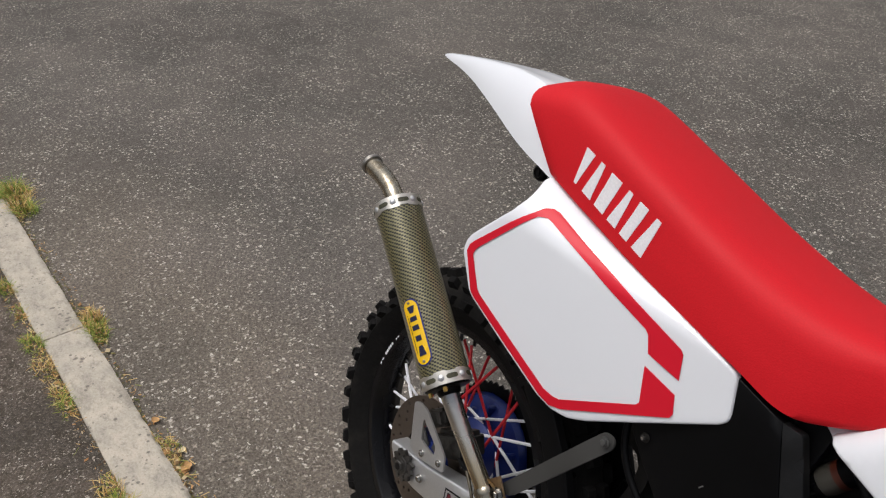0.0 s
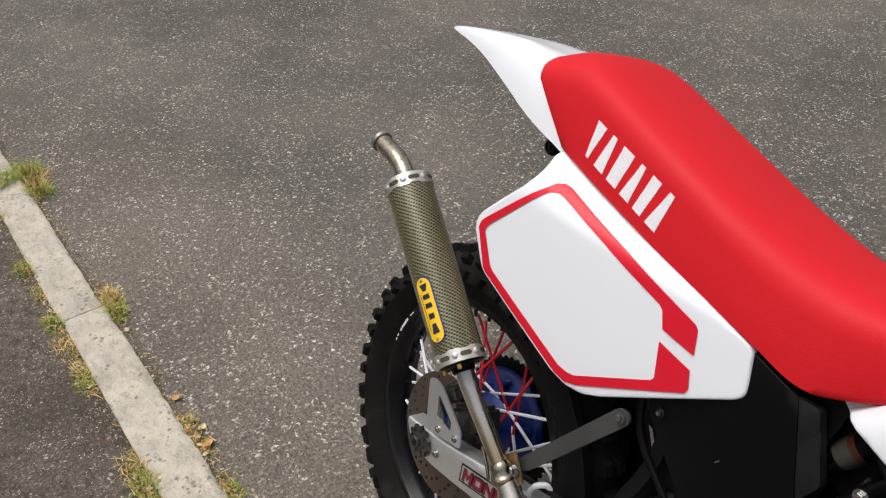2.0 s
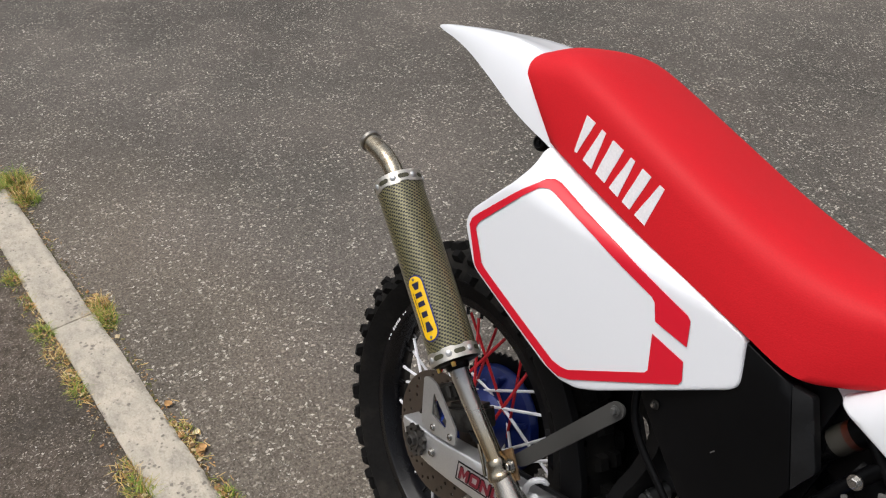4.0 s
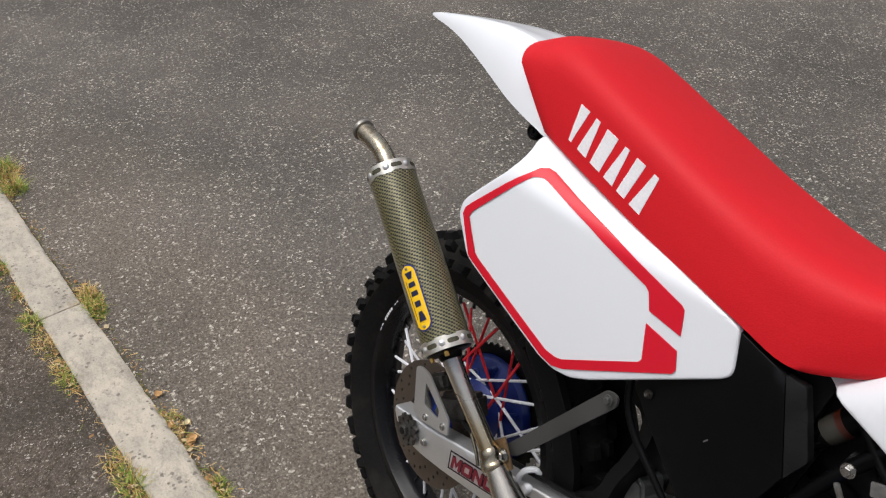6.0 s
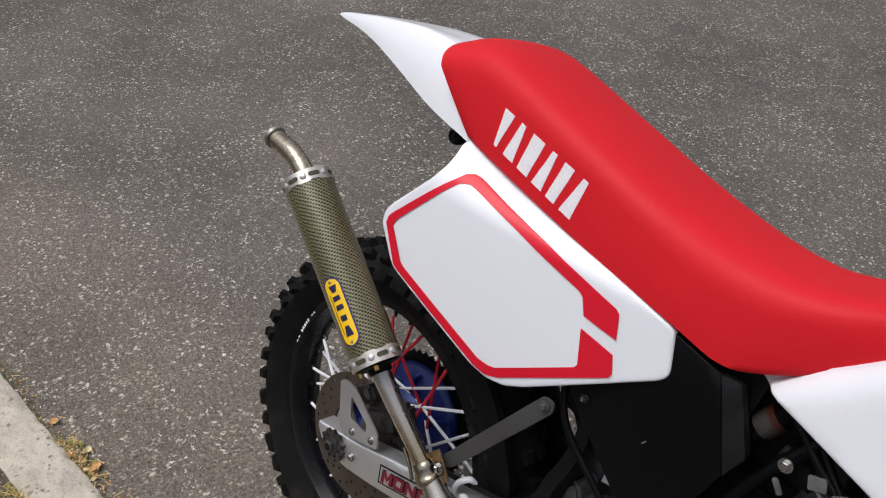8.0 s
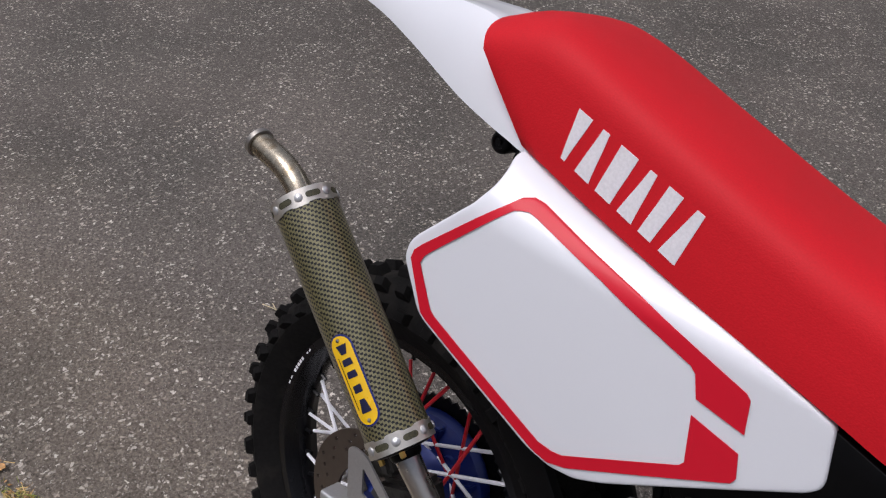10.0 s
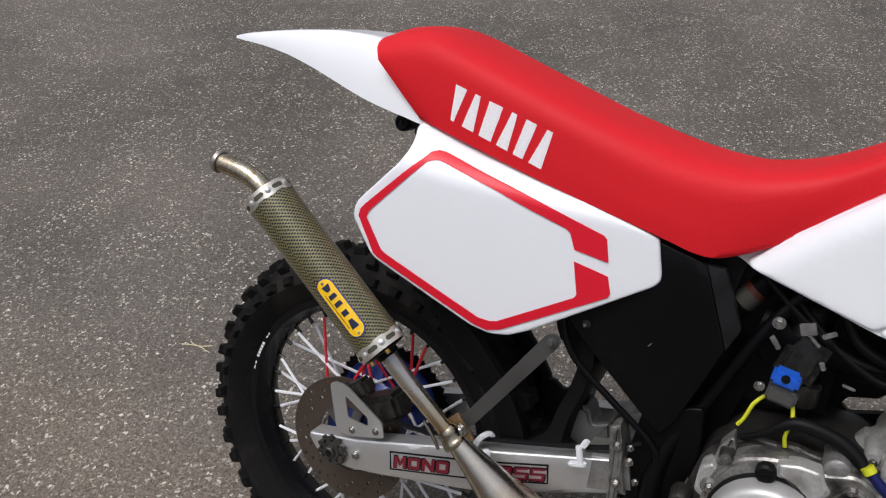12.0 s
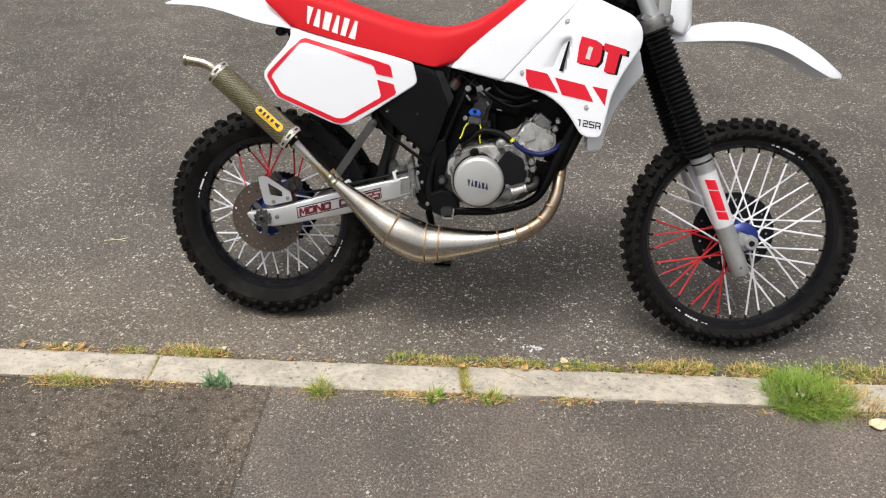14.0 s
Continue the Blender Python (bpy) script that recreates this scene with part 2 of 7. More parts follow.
def steel_mat():
    """Brushed stainless sheet: streaks round the cone, straw-brown heat colour in patches."""
    m = mat("brushed_steel", (0.53, 0.495, 0.44), 0.19, 1.0, blotch=0.2, blotch_size=9, tint=(0.40, 0.33, 0.25))
    n, l = m.node_tree.nodes, m.node_tree.links
    uv = n.new("ShaderNodeUVMap")
    mp = n.new("ShaderNodeMapping")
    mp.inputs["Scale"].default_value = (900, 12, 1)
    l.new(uv.outputs[0], mp.inputs["Vector"])
    nz = n.new("ShaderNodeTexNoise")
    nz.inputs["Scale"].default_value = 1
    nz.inputs["Detail"].default_value = 4
    l.new(mp.outputs[0], nz.inputs["Vector"])
    bp = n.new("ShaderNodeBump")
    bp.inputs["Distance"].default_value = 0.00012
    l.new(nz.outputs["Fac"], bp.inputs["Height"])
    l.new(bp.outputs[0], n["Principled BSDF"].inputs["Normal"])
    return m


def stinger_mat():
    """Bare steel tube: brown and straw heat colours by the lower weld, bare along the middle, bluish at the upper end."""
    m = mat("heat_coloured_tube", (0.7, 0.65, 0.57), 0.22, 1.0)
    n, l = m.node_tree.nodes, m.node_tree.links
    tc = n.new("ShaderNodeTexCoord")
    sep = n.new("ShaderNodeSeparateXYZ")
    l.new(tc.outputs["Object"], sep.inputs[0])
    nz = n.new("ShaderNodeTexNoise")
    nz.inputs["Scale"].default_value, nz.inputs["Detail"].default_value = 60, 4
    l.new(tc.outputs["Object"], nz.inputs["Vector"])
    wob = n.new("ShaderNodeMath")
    wob.operation = "MULTIPLY_ADD"
    wob.inputs[1].default_value = 0.018
    l.new(nz.outputs["Fac"], wob.inputs[0])
    l.new(sep.outputs[2], wob.inputs[2])
    run = n.new("ShaderNodeMapRange")
    run.inputs["From Min"].default_value, run.inputs["From Max"].default_value = 0.478, 0.602
    l.new(wob.outputs[0], run.inputs["Value"])
    ramp = n.new("ShaderNodeValToRGB")
    stops = ((0.0, (0.30, 0.20, 0.11)), (0.12, (0.52, 0.40, 0.24)), (0.34, (0.68, 0.58, 0.42)), (0.55, (0.72, 0.68, 0.61)), (0.82, (0.66, 0.64, 0.61)), (0.97, (0.22, 0.235, 0.26)))
    while len(ramp.color_ramp.elements) < len(stops):
        ramp.color_ramp.elements.new(0.5)
    for e, (p, c) in zip(ramp.color_ramp.elements, stops):
        e.position, e.color = p, (*c, 1)
    l.new(run.outputs[0], ramp.inputs[0])
    l.new(ramp.outputs[0], n["Principled BSDF"].inputs["Base Color"])
    return m


def kerb_mat():
    """Old cast concrete: cream skin, grey wash in long stains, dark pits and clusters of bared stones."""
    m = mat("kerb_concrete", (0.43, 0.385, 0.315), 0.92, spec=0.2)
    n, l = m.node_tree.nodes, m.node_tree.links
    b = n["Principled BSDF"]
    geo = n.new("ShaderNodeNewGeometry")

    def cloud_of(scale, detail, lo, hi, stretch=(1, 1, 1), rough=0.6):
        mp = n.new("ShaderNodeMapping")
        mp.inputs["Scale"].default_value = stretch
        l.new(geo.outputs["Position"], mp.inputs["Vector"])
        t = n.new("ShaderNodeTexNoise")
        t.inputs["Scale"].default_value, t.inputs["Detail"].default_value, t.inputs["Roughness"].default_value = scale, detail, rough
        l.new(mp.outputs[0], t.inputs["Vector"])
        r = n.new("ShaderNodeMapRange")
        r.inputs["From Min"].default_value, r.inputs["From Max"].default_value = lo, hi
        l.new(t.outputs["Fac"], r.inputs["Value"])
        return r.outputs[0]

    def blend(fac, a, c, mode="MIX", k=1.0):
        x = n.new("ShaderNodeMix")
        x.data_type, x.blend_type = "RGBA", mode
        if k < 1:
            mu = n.new("ShaderNodeMath")
            mu.operation = "MULTIPLY"
            mu.inputs[1].default_value = k
            l.new(fac, mu.inputs[0])
            fac = mu.outputs[0]
        l.new(fac, x.inputs["Factor"])
        for sock, v in (("A", a), ("B", c)):
            if isinstance(v, tuple):
                x.inputs[sock].default_value = (*v, 1)
            else:
                l.new(v, x.inputs[sock])
        return x.outputs["Result"]

    col = blend(cloud_of(14, 5, 0.38, 0.66), (0.49, 0.435, 0.355), (0.34, 0.308, 0.258))
    col = blend(cloud_of(48, 4, 0.50, 0.66, (1, 1.5, 1)), col, (0.23, 0.205, 0.17), k=0.7)
    col = blend(cloud_of(6, 6, 0.50, 0.64, (1, 2.2, 1), 0.7), col, (0.25, 0.22, 0.18), k=0.8)
    col = blend(cloud_of(170, 4, 0.35, 0.7), col, (0.56, 0.51, 0.43), k=0.45)
    v = n.new("ShaderNodeTexVoronoi")
    v.inputs["Scale"].default_value = 95
    l.new(geo.outputs["Position"], v.inputs["Vector"])
    sep = n.new("ShaderNodeSeparateColor")
    l.new(v.outputs["Color"], sep.inputs[0])
    size = n.new("ShaderNodeMapRange")
    size.inputs["From Min"].default_value, size.inputs["From Max"].default_value = 0.62, 1.0
    size.inputs["To Min"].default_value, size.inputs["To Max"].default_value = 0.0, 0.62
    l.new(sep.outputs[0], size.inputs["Value"])
    cluster = n.new("ShaderNodeMath")
    cluster.operation = "MULTIPLY"
    l.new(size.outputs[0], cluster.inputs[0])
    l.new(cloud_of(9, 3, 0.36, 0.6), cluster.inputs[1])
    wob = n.new("ShaderNodeMath")
    wob.operation = "SUBTRACT"
    l.new(cluster.outputs[0], wob.inputs[0])
    l.new(v.outputs["Distance"], wob.inputs[1])
    pit = n.new("ShaderNodeMapRange")
    pit.inputs["From Min"].default_value, pit.inputs["From Max"].default_value = -0.03, 0.10
    l.new(wob.outputs[0], pit.inputs["Value"])
    col = blend(pit.outputs[0], col, (0.16, 0.145, 0.125), k=0.7)
    l.new(col, b.inputs["Base Color"])
    fine = cloud_of(220, 5, 0.2, 0.8)
    ht = n.new("ShaderNodeMath")
    ht.operation = "SUBTRACT"
    l.new(fine, ht.inputs[0])
    l.new(pit.outputs[0], ht.inputs[1])
    bp = n.new("ShaderNodeBump")
    bp.inputs["Distance"].default_value = 0.0016
    l.new(ht.outputs[0], bp.inputs["Height"])
    l.new(bp.outputs[0], b.inputs["Normal"])
    return m


M_ROAD = asphalt("road_asphalt", (0.082, 0.0752, 0.0655), (0.70, 0.652, 0.58), 100, 0.37, 0.5, 0.3, dust=True)
M_PAVE = asphalt("pavement_asphalt", (0.094, 0.083, 0.071), (0.58, 0.53, 0.46), 170, 0.36, 0.9, 0.5, patch=0.094)
M_KERB = kerb_mat()
M_WHITE = mat("white_plastic", (0.77, 0.785, 0.82), 0.22, coat=0.4, blotch=0.006, rvar=0.15)
M_WHITE_IN = mat("white_plastic_raw", (0.66, 0.67, 0.69), 0.45, blotch=0.03)
M_RED = mat("red_vinyl", (0.57, 0.0105, 0.017), 0.55, spec=0.18, grain=0.05, grain_size=520, bump=0.00022, blotch=0.05, blotch_size=5)
M_DECAL_RED = mat("red_sticker", (0.64, 0.008, 0.025), 0.42, coat=0.08, blotch=0.02, spec=0.3)
M_DECAL_WHITE = mat("white_print", (0.56, 0.55, 0.56), 0.5, grain=0.03)
M_DECAL_BLACK = mat("black_sticker", (0.006, 0.006, 0.007), 0.4, blotch=0.05, spec=0.15)
M_DECAL_BLUE = mat("blue_print", (0.012, 0.02, 0.16), 0.35, blotch=0.05)
M_NAVY = mat("dark_navy_print", (0.008, 0.01, 0.045), 0.35, blotch=0.05)
M_WORD = mat("white_screen_print", (0.76, 0.74, 0.76), 0.55, grain=0.06, grain_size=400)
M_YELLOW = mat("yellow_plate", (0.82, 0.5, 0.004), 0.28, coat=0.3, blotch=0.03)
M_RUBBER = mat("tyre_rubber", (0.0095, 0.009, 0.0087), 0.8, grain=0.2, grain_size=160, bump=0.0006, blotch=0.3, blotch_size=12, tint=(0.021, 0.0188, 0.0165), spec=0.08)
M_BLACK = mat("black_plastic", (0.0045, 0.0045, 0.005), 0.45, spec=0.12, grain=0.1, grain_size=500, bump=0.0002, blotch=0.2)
# the cover's black made paler: light on its folded edge, painted in
M_FACET_LIT = mat("lit_facet_plastic", (0.0105, 0.0105, 0.011), 0.36, spec=0.2, grain=0.15, grain_size=300, blotch=0.3, blotch_size=25)
M_COVER = mat("moulded_black_plastic", (0.0028, 0.0028, 0.0032), 0.33, spec=0.14, grain=0.1, grain_size=600, bump=0.00015, blotch=0.2)
M_RIM = mat("black_anodised", (0.004, 0.004, 0.005), 0.26, blotch=0.15, spec=0.3)
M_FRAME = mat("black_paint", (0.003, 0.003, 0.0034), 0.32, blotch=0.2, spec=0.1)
M_BOOT = mat("bellows_rubber", (0.005, 0.005, 0.0055), 0.55, blotch=0.2, spec=0.13)
M_BAND = mat("dull_steel_band", (0.66, 0.63, 0.57), 0.38, 0.9, grain=0.06, grain_size=300, blotch=0.15)
M_ALU = mat("brushed_aluminium", (0.62, 0.62, 0.62), 0.42, 0.85, grain=0.05, grain_size=400, blotch=0.08)
M_ALU_D = mat("cast_aluminium", (0.25, 0.245, 0.235), 0.42, 0.6, grain=0.12, grain_size=220, bump=0.0008, blotch=0.4, blotch_size=30, tint=(0.1, 0.092, 0.08))
M_CAST = mat("bright_cast_aluminium", (0.44, 0.435, 0.42), 0.42, 0.45, grain=0.1, grain_size=260, bump=0.0006, blotch=0.25, blotch_size=26, tint=(0.22, 0.21, 0.19))
M_GRIMY = mat("grimy_cast_aluminium", (0.30, 0.29, 0.275), 0.36, 0.65, grain=0.25, grain_size=160, bump=0.001, blotch=0.9, blotch_size=22, tint=(0.03, 0.026, 0.022))
M_CASE = mat("dark_cast_aluminium", (0.06, 0.057, 0.053), 0.42, 0.7, grain=0.2, grain_size=220, bump=0.0006, blotch=0.5, blotch_size=34, tint=(0.02, 0.018, 0.016))
M_SILVER = mat("silver_paint", (0.42, 0.42, 0.41), 0.38, 0.5, grain=0.03, grain_size=600, blotch=0.05)
M_SLIDER = mat("grey_alloy", (0.40, 0.40, 0.395), 0.45, 0.7, grain=0.06, grain_size=300, blotch=0.15, blotch_size=20)
M_DISC = mat("ground_steel_disc", (0.105, 0.082, 0.066), 0.42, 0.7, grain=0.08, grain_size=90, blotch=0.12)
M_BOLT = mat("zinc_bolt", (0.46, 0.45, 0.43), 0.24, 1.0, blotch=0.15, blotch_size=60)
M_BLUE = mat("blue_anodised_hub", (0.004, 0.018, 0.15), 0.36, 0.3, blotch=0.2, coat=0.3)
M_HOSE_BLUE = mat("blue_hose", (0.005, 0.009, 0.07), 0.4, blotch=0.2, spec=0.3)
M_BLUE_CAP = mat("blue_cap", (0.01, 0.09, 0.5), 0.4, blotch=0.05)
M_YELLOW_W = mat("yellow_cable", (0.5, 0.52, 0.01), 0.45, blotch=0.05)
M_SPOKE_W = mat("white_spoke", (0.74, 0.74, 0.78), 0.45, blotch=0.05)
M_SPOKE_R = mat("red_spoke", (0.5, 0.012, 0.02), 0.45, blotch=0.05)
M_GREY = mat("grey_painted_steel", (0.085, 0.085, 0.082), 0.42, 0.3, blotch=0.15)
M_BRASS = mat("brass_bolt", (0.55, 0.36, 0.10), 0.35, 0.9, blotch=0.2, blotch_size=80)
M_STRIP = mat("dark_grey_paint", (0.062, 0.061, 0.058), 0.4, blotch=0.2, spec=0.3)
M_ADJUST = mat("dull_steel_plate", (0.10, 0.095, 0.09), 0.42, 0.85, grain=0.1, blotch=0.3, blotch_size=60)
M_SLOT = mat("weave_seen_in_slot", (0.045, 0.042, 0.02), 0.5, grain=0.5, grain_size=500)
M_STEEL_LIP = mat("dull_steel_lip", (0.34, 0.32, 0.29), 0.35, 0.95, grain=0.08, blotch=0.3, blotch_size=60)
M_WEAVE = weave_mat()
M_STEEL = steel_mat()
M_STINGER = stinger_mat()
M_WELD = mat("weld_heat_tint", (0.30, 0.205, 0.115), 0.42, 0.8, grain=0.2, grain_size=300, bump=0.0006, blotch=0.3, blotch_size=40)
M_PIPE = mat("straw_heat_tinted_steel", (0.46, 0.41, 0.32), 0.22, 1.0, grain=0.1, blotch=0.35, blotch_size=34, tint=(0.22, 0.165, 0.10))
M_HEADER = mat("heat_browned_steel", (0.36, 0.28, 0.205), 0.32, 0.95, grain=0.08, grain_size=200, blotch=0.3, blotch_size=16, tint=(0.24, 0.165, 0.10))
M_SCRIPT_RED = mat("dull_red_print", (0.15, 0.007, 0.018), 0.4, blotch=0.15)
M_MUD = mat("dull_label", (0.042, 0.039, 0.032), 0.5, blotch=0.2, blotch_size=30)
M_ORANGE = mat("orange_label", (0.055, 0.011, 0.005), 0.4, blotch=0.1)


def blades_mat(name, shades, rough=0.65):
    """Leaves and crumbs, each of its own shade."""
    m = mat(name, shades[0], rough, grain=0.2, grain_size=90)
    n, l = m.node_tree.nodes, m.node_tree.links
    geo = n.new("ShaderNodeNewGeometry")
    ramp = n.new("ShaderNodeValToRGB")
    ramp.color_ramp.interpolation = "CONSTANT"
    while len(ramp.color_ramp.elements) < len(shades):
        ramp.color_ramp.elements.new(0.5)
    for k, c in enumerate(shades):
        ramp.color_ramp.elements[k].position = k / len(shades)
        ramp.color_ramp.elements[k].color = (*c, 1)
    l.new(geo.outputs["Random Per Island"], ramp.inputs[0])
    l.new(ramp.outputs[0], n["Principled BSDF"].inputs["Base Color"])
    n["Principled BSDF"].inputs["Specular IOR Level"].default_value = 0.25
    return m


M_GRASS = blades_mat("green_grass", [(0.11, 0.19, 0.022), (0.19, 0.27, 0.04), (0.46, 0.34, 0.10), (0.27, 0.32, 0.06), (0.36, 0.36, 0.09), (0.14, 0.22, 0.03)])
M_CLUMP = blades_mat("deep_green_grass", [(0.15, 0.24, 0.03), (0.22, 0.32, 0.05), (0.09, 0.15, 0.02), (0.28, 0.36, 0.07), (0.18, 0.28, 0.04)])
M_GRASS_Y = blades_mat("straw_grass", [(0.60, 0.42, 0.17), (0.27, 0.29, 0.06), (0.66, 0.50, 0.24), (0.36, 0.20, 0.07), (0.20, 0.24, 0.04), (0.48, 0.29, 0.10)])
M_WEED = mat("bluish_weed", (0.15, 0.27, 0.12), 0.6, grain=0.2, grain_size=80, blotch=0.3, blotch_size=30)
M_MOSS = mat("moss", (0.1, 0.11, 0.02), 0.9, grain=0.3, grain_size=200, blotch=0.4, blotch_size=60, tint=(0.16, 0.1, 0.04))
M_DEBRIS = blades_mat("brown_debris", [(0.36, 0.19, 0.08), (0.10, 0.062, 0.036), (0.48, 0.28, 0.125), (0.20, 0.125, 0.062), (0.52, 0.41, 0.25), (0.18, 0.15, 0.06)], 0.85)
M_LEAF = mat("dry_leaf", (0.48, 0.27, 0.1), 0.7, grain=0.2, grain_size=120, blotch=0.3, blotch_size=60)
M_LEAF_P = mat("pale_leaf", (0.62, 0.53, 0.33), 0.7, grain=0.2, grain_size=120, blotch=0.3, blotch_size=60)
M_CHIP = mat("pale_chips", (0.5, 0.47, 0.42), 0.8, grain=0.2, grain_size=200, blotch=0.3, blotch_size=300)


# ---- building helpers ----
def part(name, bm, material, parent, label="", sharp=38):
    """Links a bmesh as one mesh object under a thing or a part."""
    bmesh.ops.recalc_face_normals(bm, faces=bm.faces)
    me = bpy.data.meshes.new(name)
    bm.to_mesh(me)
    bm.free()
    me.polygons.foreach_set("use_smooth", [True] * len(me.polygons))
    me.set_sharp_from_angle(angle=radians(sharp))
    me.materials.append(material)
    ob = new(name, me)
    if parent:
        ob.parent = parent
    if label:
        tagged(ob, label)
    return ob


def rings(bm, loops, cap=True, uv=None):
    """Skins closed loops of points one after another."""
    lay = bm.loops.layers.uv.verify() if uv else None
    made = [[bm.verts.new(p) for p in loop] for loop in loops]
    n = len(made[0])
    for a in range(len(made) - 1):
        for i in range(n):
            j = (i + 1) % n
            f = bm.faces.new((made[a][i], made[a][j], made[a + 1][j], made[a + 1][i]))
            if uv:
                for lp, (u, v) in zip(f.loops, ((i, a), (i + 1, a), (i + 1, a + 1), (i, a + 1))):
                    lp[lay].uv = (u / n * uv[0], uv[1][v])
    if cap:
        for ring in (made[0], made[-1]):
            bm.faces.new(ring)
    return bm


def spline(pts, steps=6):
    """A smooth curve through points of any dimension."""
    pts = [np.array(p, float) for p in pts]
    ext = [2 * pts[0] - pts[1], *pts, 2 * pts[-1] - pts[-2]]
    out = []
    for i in range(1, len(ext) - 2):
        a, b, c, d = ext[i - 1 : i + 3]
        for k in range(steps):
            t = k / steps
            out.append(0.5 * (2 * b + (c - a) * t + (2 * a - 5 * b + 4 * c - d) * t * t + (3 * b - a - 3 * c + d) * t**3))
    out.append(pts[-1])
    return out


def tube(path, n=12, steps=6, bm=None, cap=True, uv=False):
    """A round tube along (x, y, z, radius) points."""
    bm = bm or bmesh.new()
    pts = spline(path, steps) if steps > 1 else [np.array(p, float) for p in path]
    loops, lens, side = [], [0.0], None
    for i, p in enumerate(pts):
        d = Vector(pts[min(i + 1, len(pts) - 1)][:3] - pts[max(i - 1, 0)][:3])
        d = d.normalized() if d.length > 1e-9 else Vector((0, 0, 1))
        if side is None:
            side = d.orthogonal().normalized()
        side = (side - d * side.dot(d)).normalized()
        other = d.cross(side)
        c = Vector(p[:3])
        loops.append([c + float(p[3]) * (math.cos(a) * side + math.sin(a) * other) for a in (2 * math.pi * k / n for k in range(n))])
        if i:
            lens.append(lens[-1] + float(np.linalg.norm(p[:3] - pts[i - 1][:3])))
    r = max(p[3] for p in pts)
    return rings(bm, loops, cap, (2 * math.pi * r, lens) if uv else None)


def lathe(profile, n=32, axis="Y", centre=(0, 0, 0), bm=None, closed=False):
    """Turns (radius, height) points round an axis."""
    bm = bm or bmesh.new()
    loops = []
    for r, h in profile:
        loop = []
        for k in range(n):
            a = 2 * math.pi * k / n
            u, v = r * math.cos(a), r * math.sin(a)
            p = {"Y": (u, h, v), "X": (h, u, v), "Z": (u, v, h)}[axis]
            loop.append(Vector(p) + Vector(centre))
        loops.append(loop)
    if closed:
        loops.append(loops[0])
    made = [[bm.verts.new(p) for p in loop] for loop in (loops[:-1] if closed else loops)]
    if closed:
        made.append(made[0])
    for a in range(len(made) - 1):
        for i in range(n):
            j = (i + 1) % n
            bm.faces.new((made[a][i], made[a][j], made[a + 1][j], made[a + 1][i]))
    if not closed:
        for ring, (r, h) in ((made[0], profile[0]), (made[-1], profile[-1])):
            if r > 1e-6:
                bm.faces.new(ring)
    return bm


def box(size, centre=(0, 0, 0), turn=(0, 0, 0), bevel=0.0, bm=None):
    bm = bm or bmesh.new()
    made = bmesh.ops.create_cube(bm, size=1.0)["verts"]
    bmesh.ops.scale(bm, vec=size, verts=made)
    if bevel:
        edges = list({e for v in made for e in v.link_edges})
        made = bmesh.ops.bevel(bm, geom=edges + made, offset=bevel, segments=2, affect="EDGES")["verts"]
        made = list({v for v in made})
    allv = list(made)
    m = pose(*centre, *turn)
    seen, todo = set(allv), list(allv)
    while todo:
        v = todo.pop()
        for e in v.link_edges:
            o = e.other_vert(v)
            if o not in seen:
                seen.add(o)
                todo.append(o)
    for v in seen:
        v.co = m @ v.co
    return bm


def rounded(pts, radii, steps=4):
    """An outline with rounded corners; radii: one number or one a corner."""
    out, n = [], len(pts)
    if not isinstance(radii, (list, tuple)):
        radii = [radii] * n
    for i in range(n):
        p, a, b = (Vector(pts[k % n]) for k in (i, i - 1, i + 1))
        u, v = a - p, b - p
        r = min(radii[i], 0.45 * u.length, 0.45 * v.length)
        if r <= 0:
            out.append(tuple(p))
            continue
        s, e = p + u.normalized() * r, p + v.normalized() * r
        for k in range(steps + 1):
            t = k / steps
            out.append(tuple((1 - t) ** 2 * s + 2 * t * (1 - t) * p + t * t * e))
    return out


def edge_distance(pts, outline):
    """The distance of each of many points in x and z from an outline."""
    a = np.array(outline, float)
    d = np.roll(a, -1, 0) - a
    q = np.maximum((d * d).sum(1), 1e-12)
    best = np.full(len(pts), 9.0)
    for k in range(len(a)):
        t = np.clip(((pts - a[k]) @ d[k]) / q[k], 0, 1)
        best = np.minimum(best, np.hypot(*(pts - a[k] - t[:, None] * d[k]).T))
    return best


def point_in(pts, outline):
    a = np.array(outline, float)
    b = np.roll(a, -1, 0)
    hit = np.zeros(len(pts), bool)
    for p, q in zip(a, b):
        if p[1] != q[1]:
            hit ^= ((p[1] > pts[:, 1]) != (q[1] > pts[:, 1])) & (pts[:, 0] < (q[0] - p[0]) * (pts[:, 1] - p[1]) / (q[1] - p[1]) + p[0])
    return hit


def filled(loops, extra=()):
    """Triangles between an outline and its holes, with extra points inside: points, triangles, and the boundary's index pairs."""
    pts, edges = [], []
    for loop in loops:
        n = len(pts)
        pts += [Vector((float(p[0]), float(p[1]))) for p in loop]
        edges += [(n + k, n + (k + 1) % len(loop)) for k in range(len(loop))]
    pts += [Vector((float(p[0]), float(p[1]))) for p in extra]
    verts, _, faces, *_ = delaunay_2d_cdt(pts, edges, [], 0, 1e-7)
    mid = np.array([[sum(verts[i][c] for i in f) / 3 for c in (0, 1)] for f in faces])
    keep = point_in(mid, loops[0])
    for hole in loops[1:]:
        keep &= ~point_in(mid, hole)
    return verts, [f for f, k in zip(faces, keep) if k]


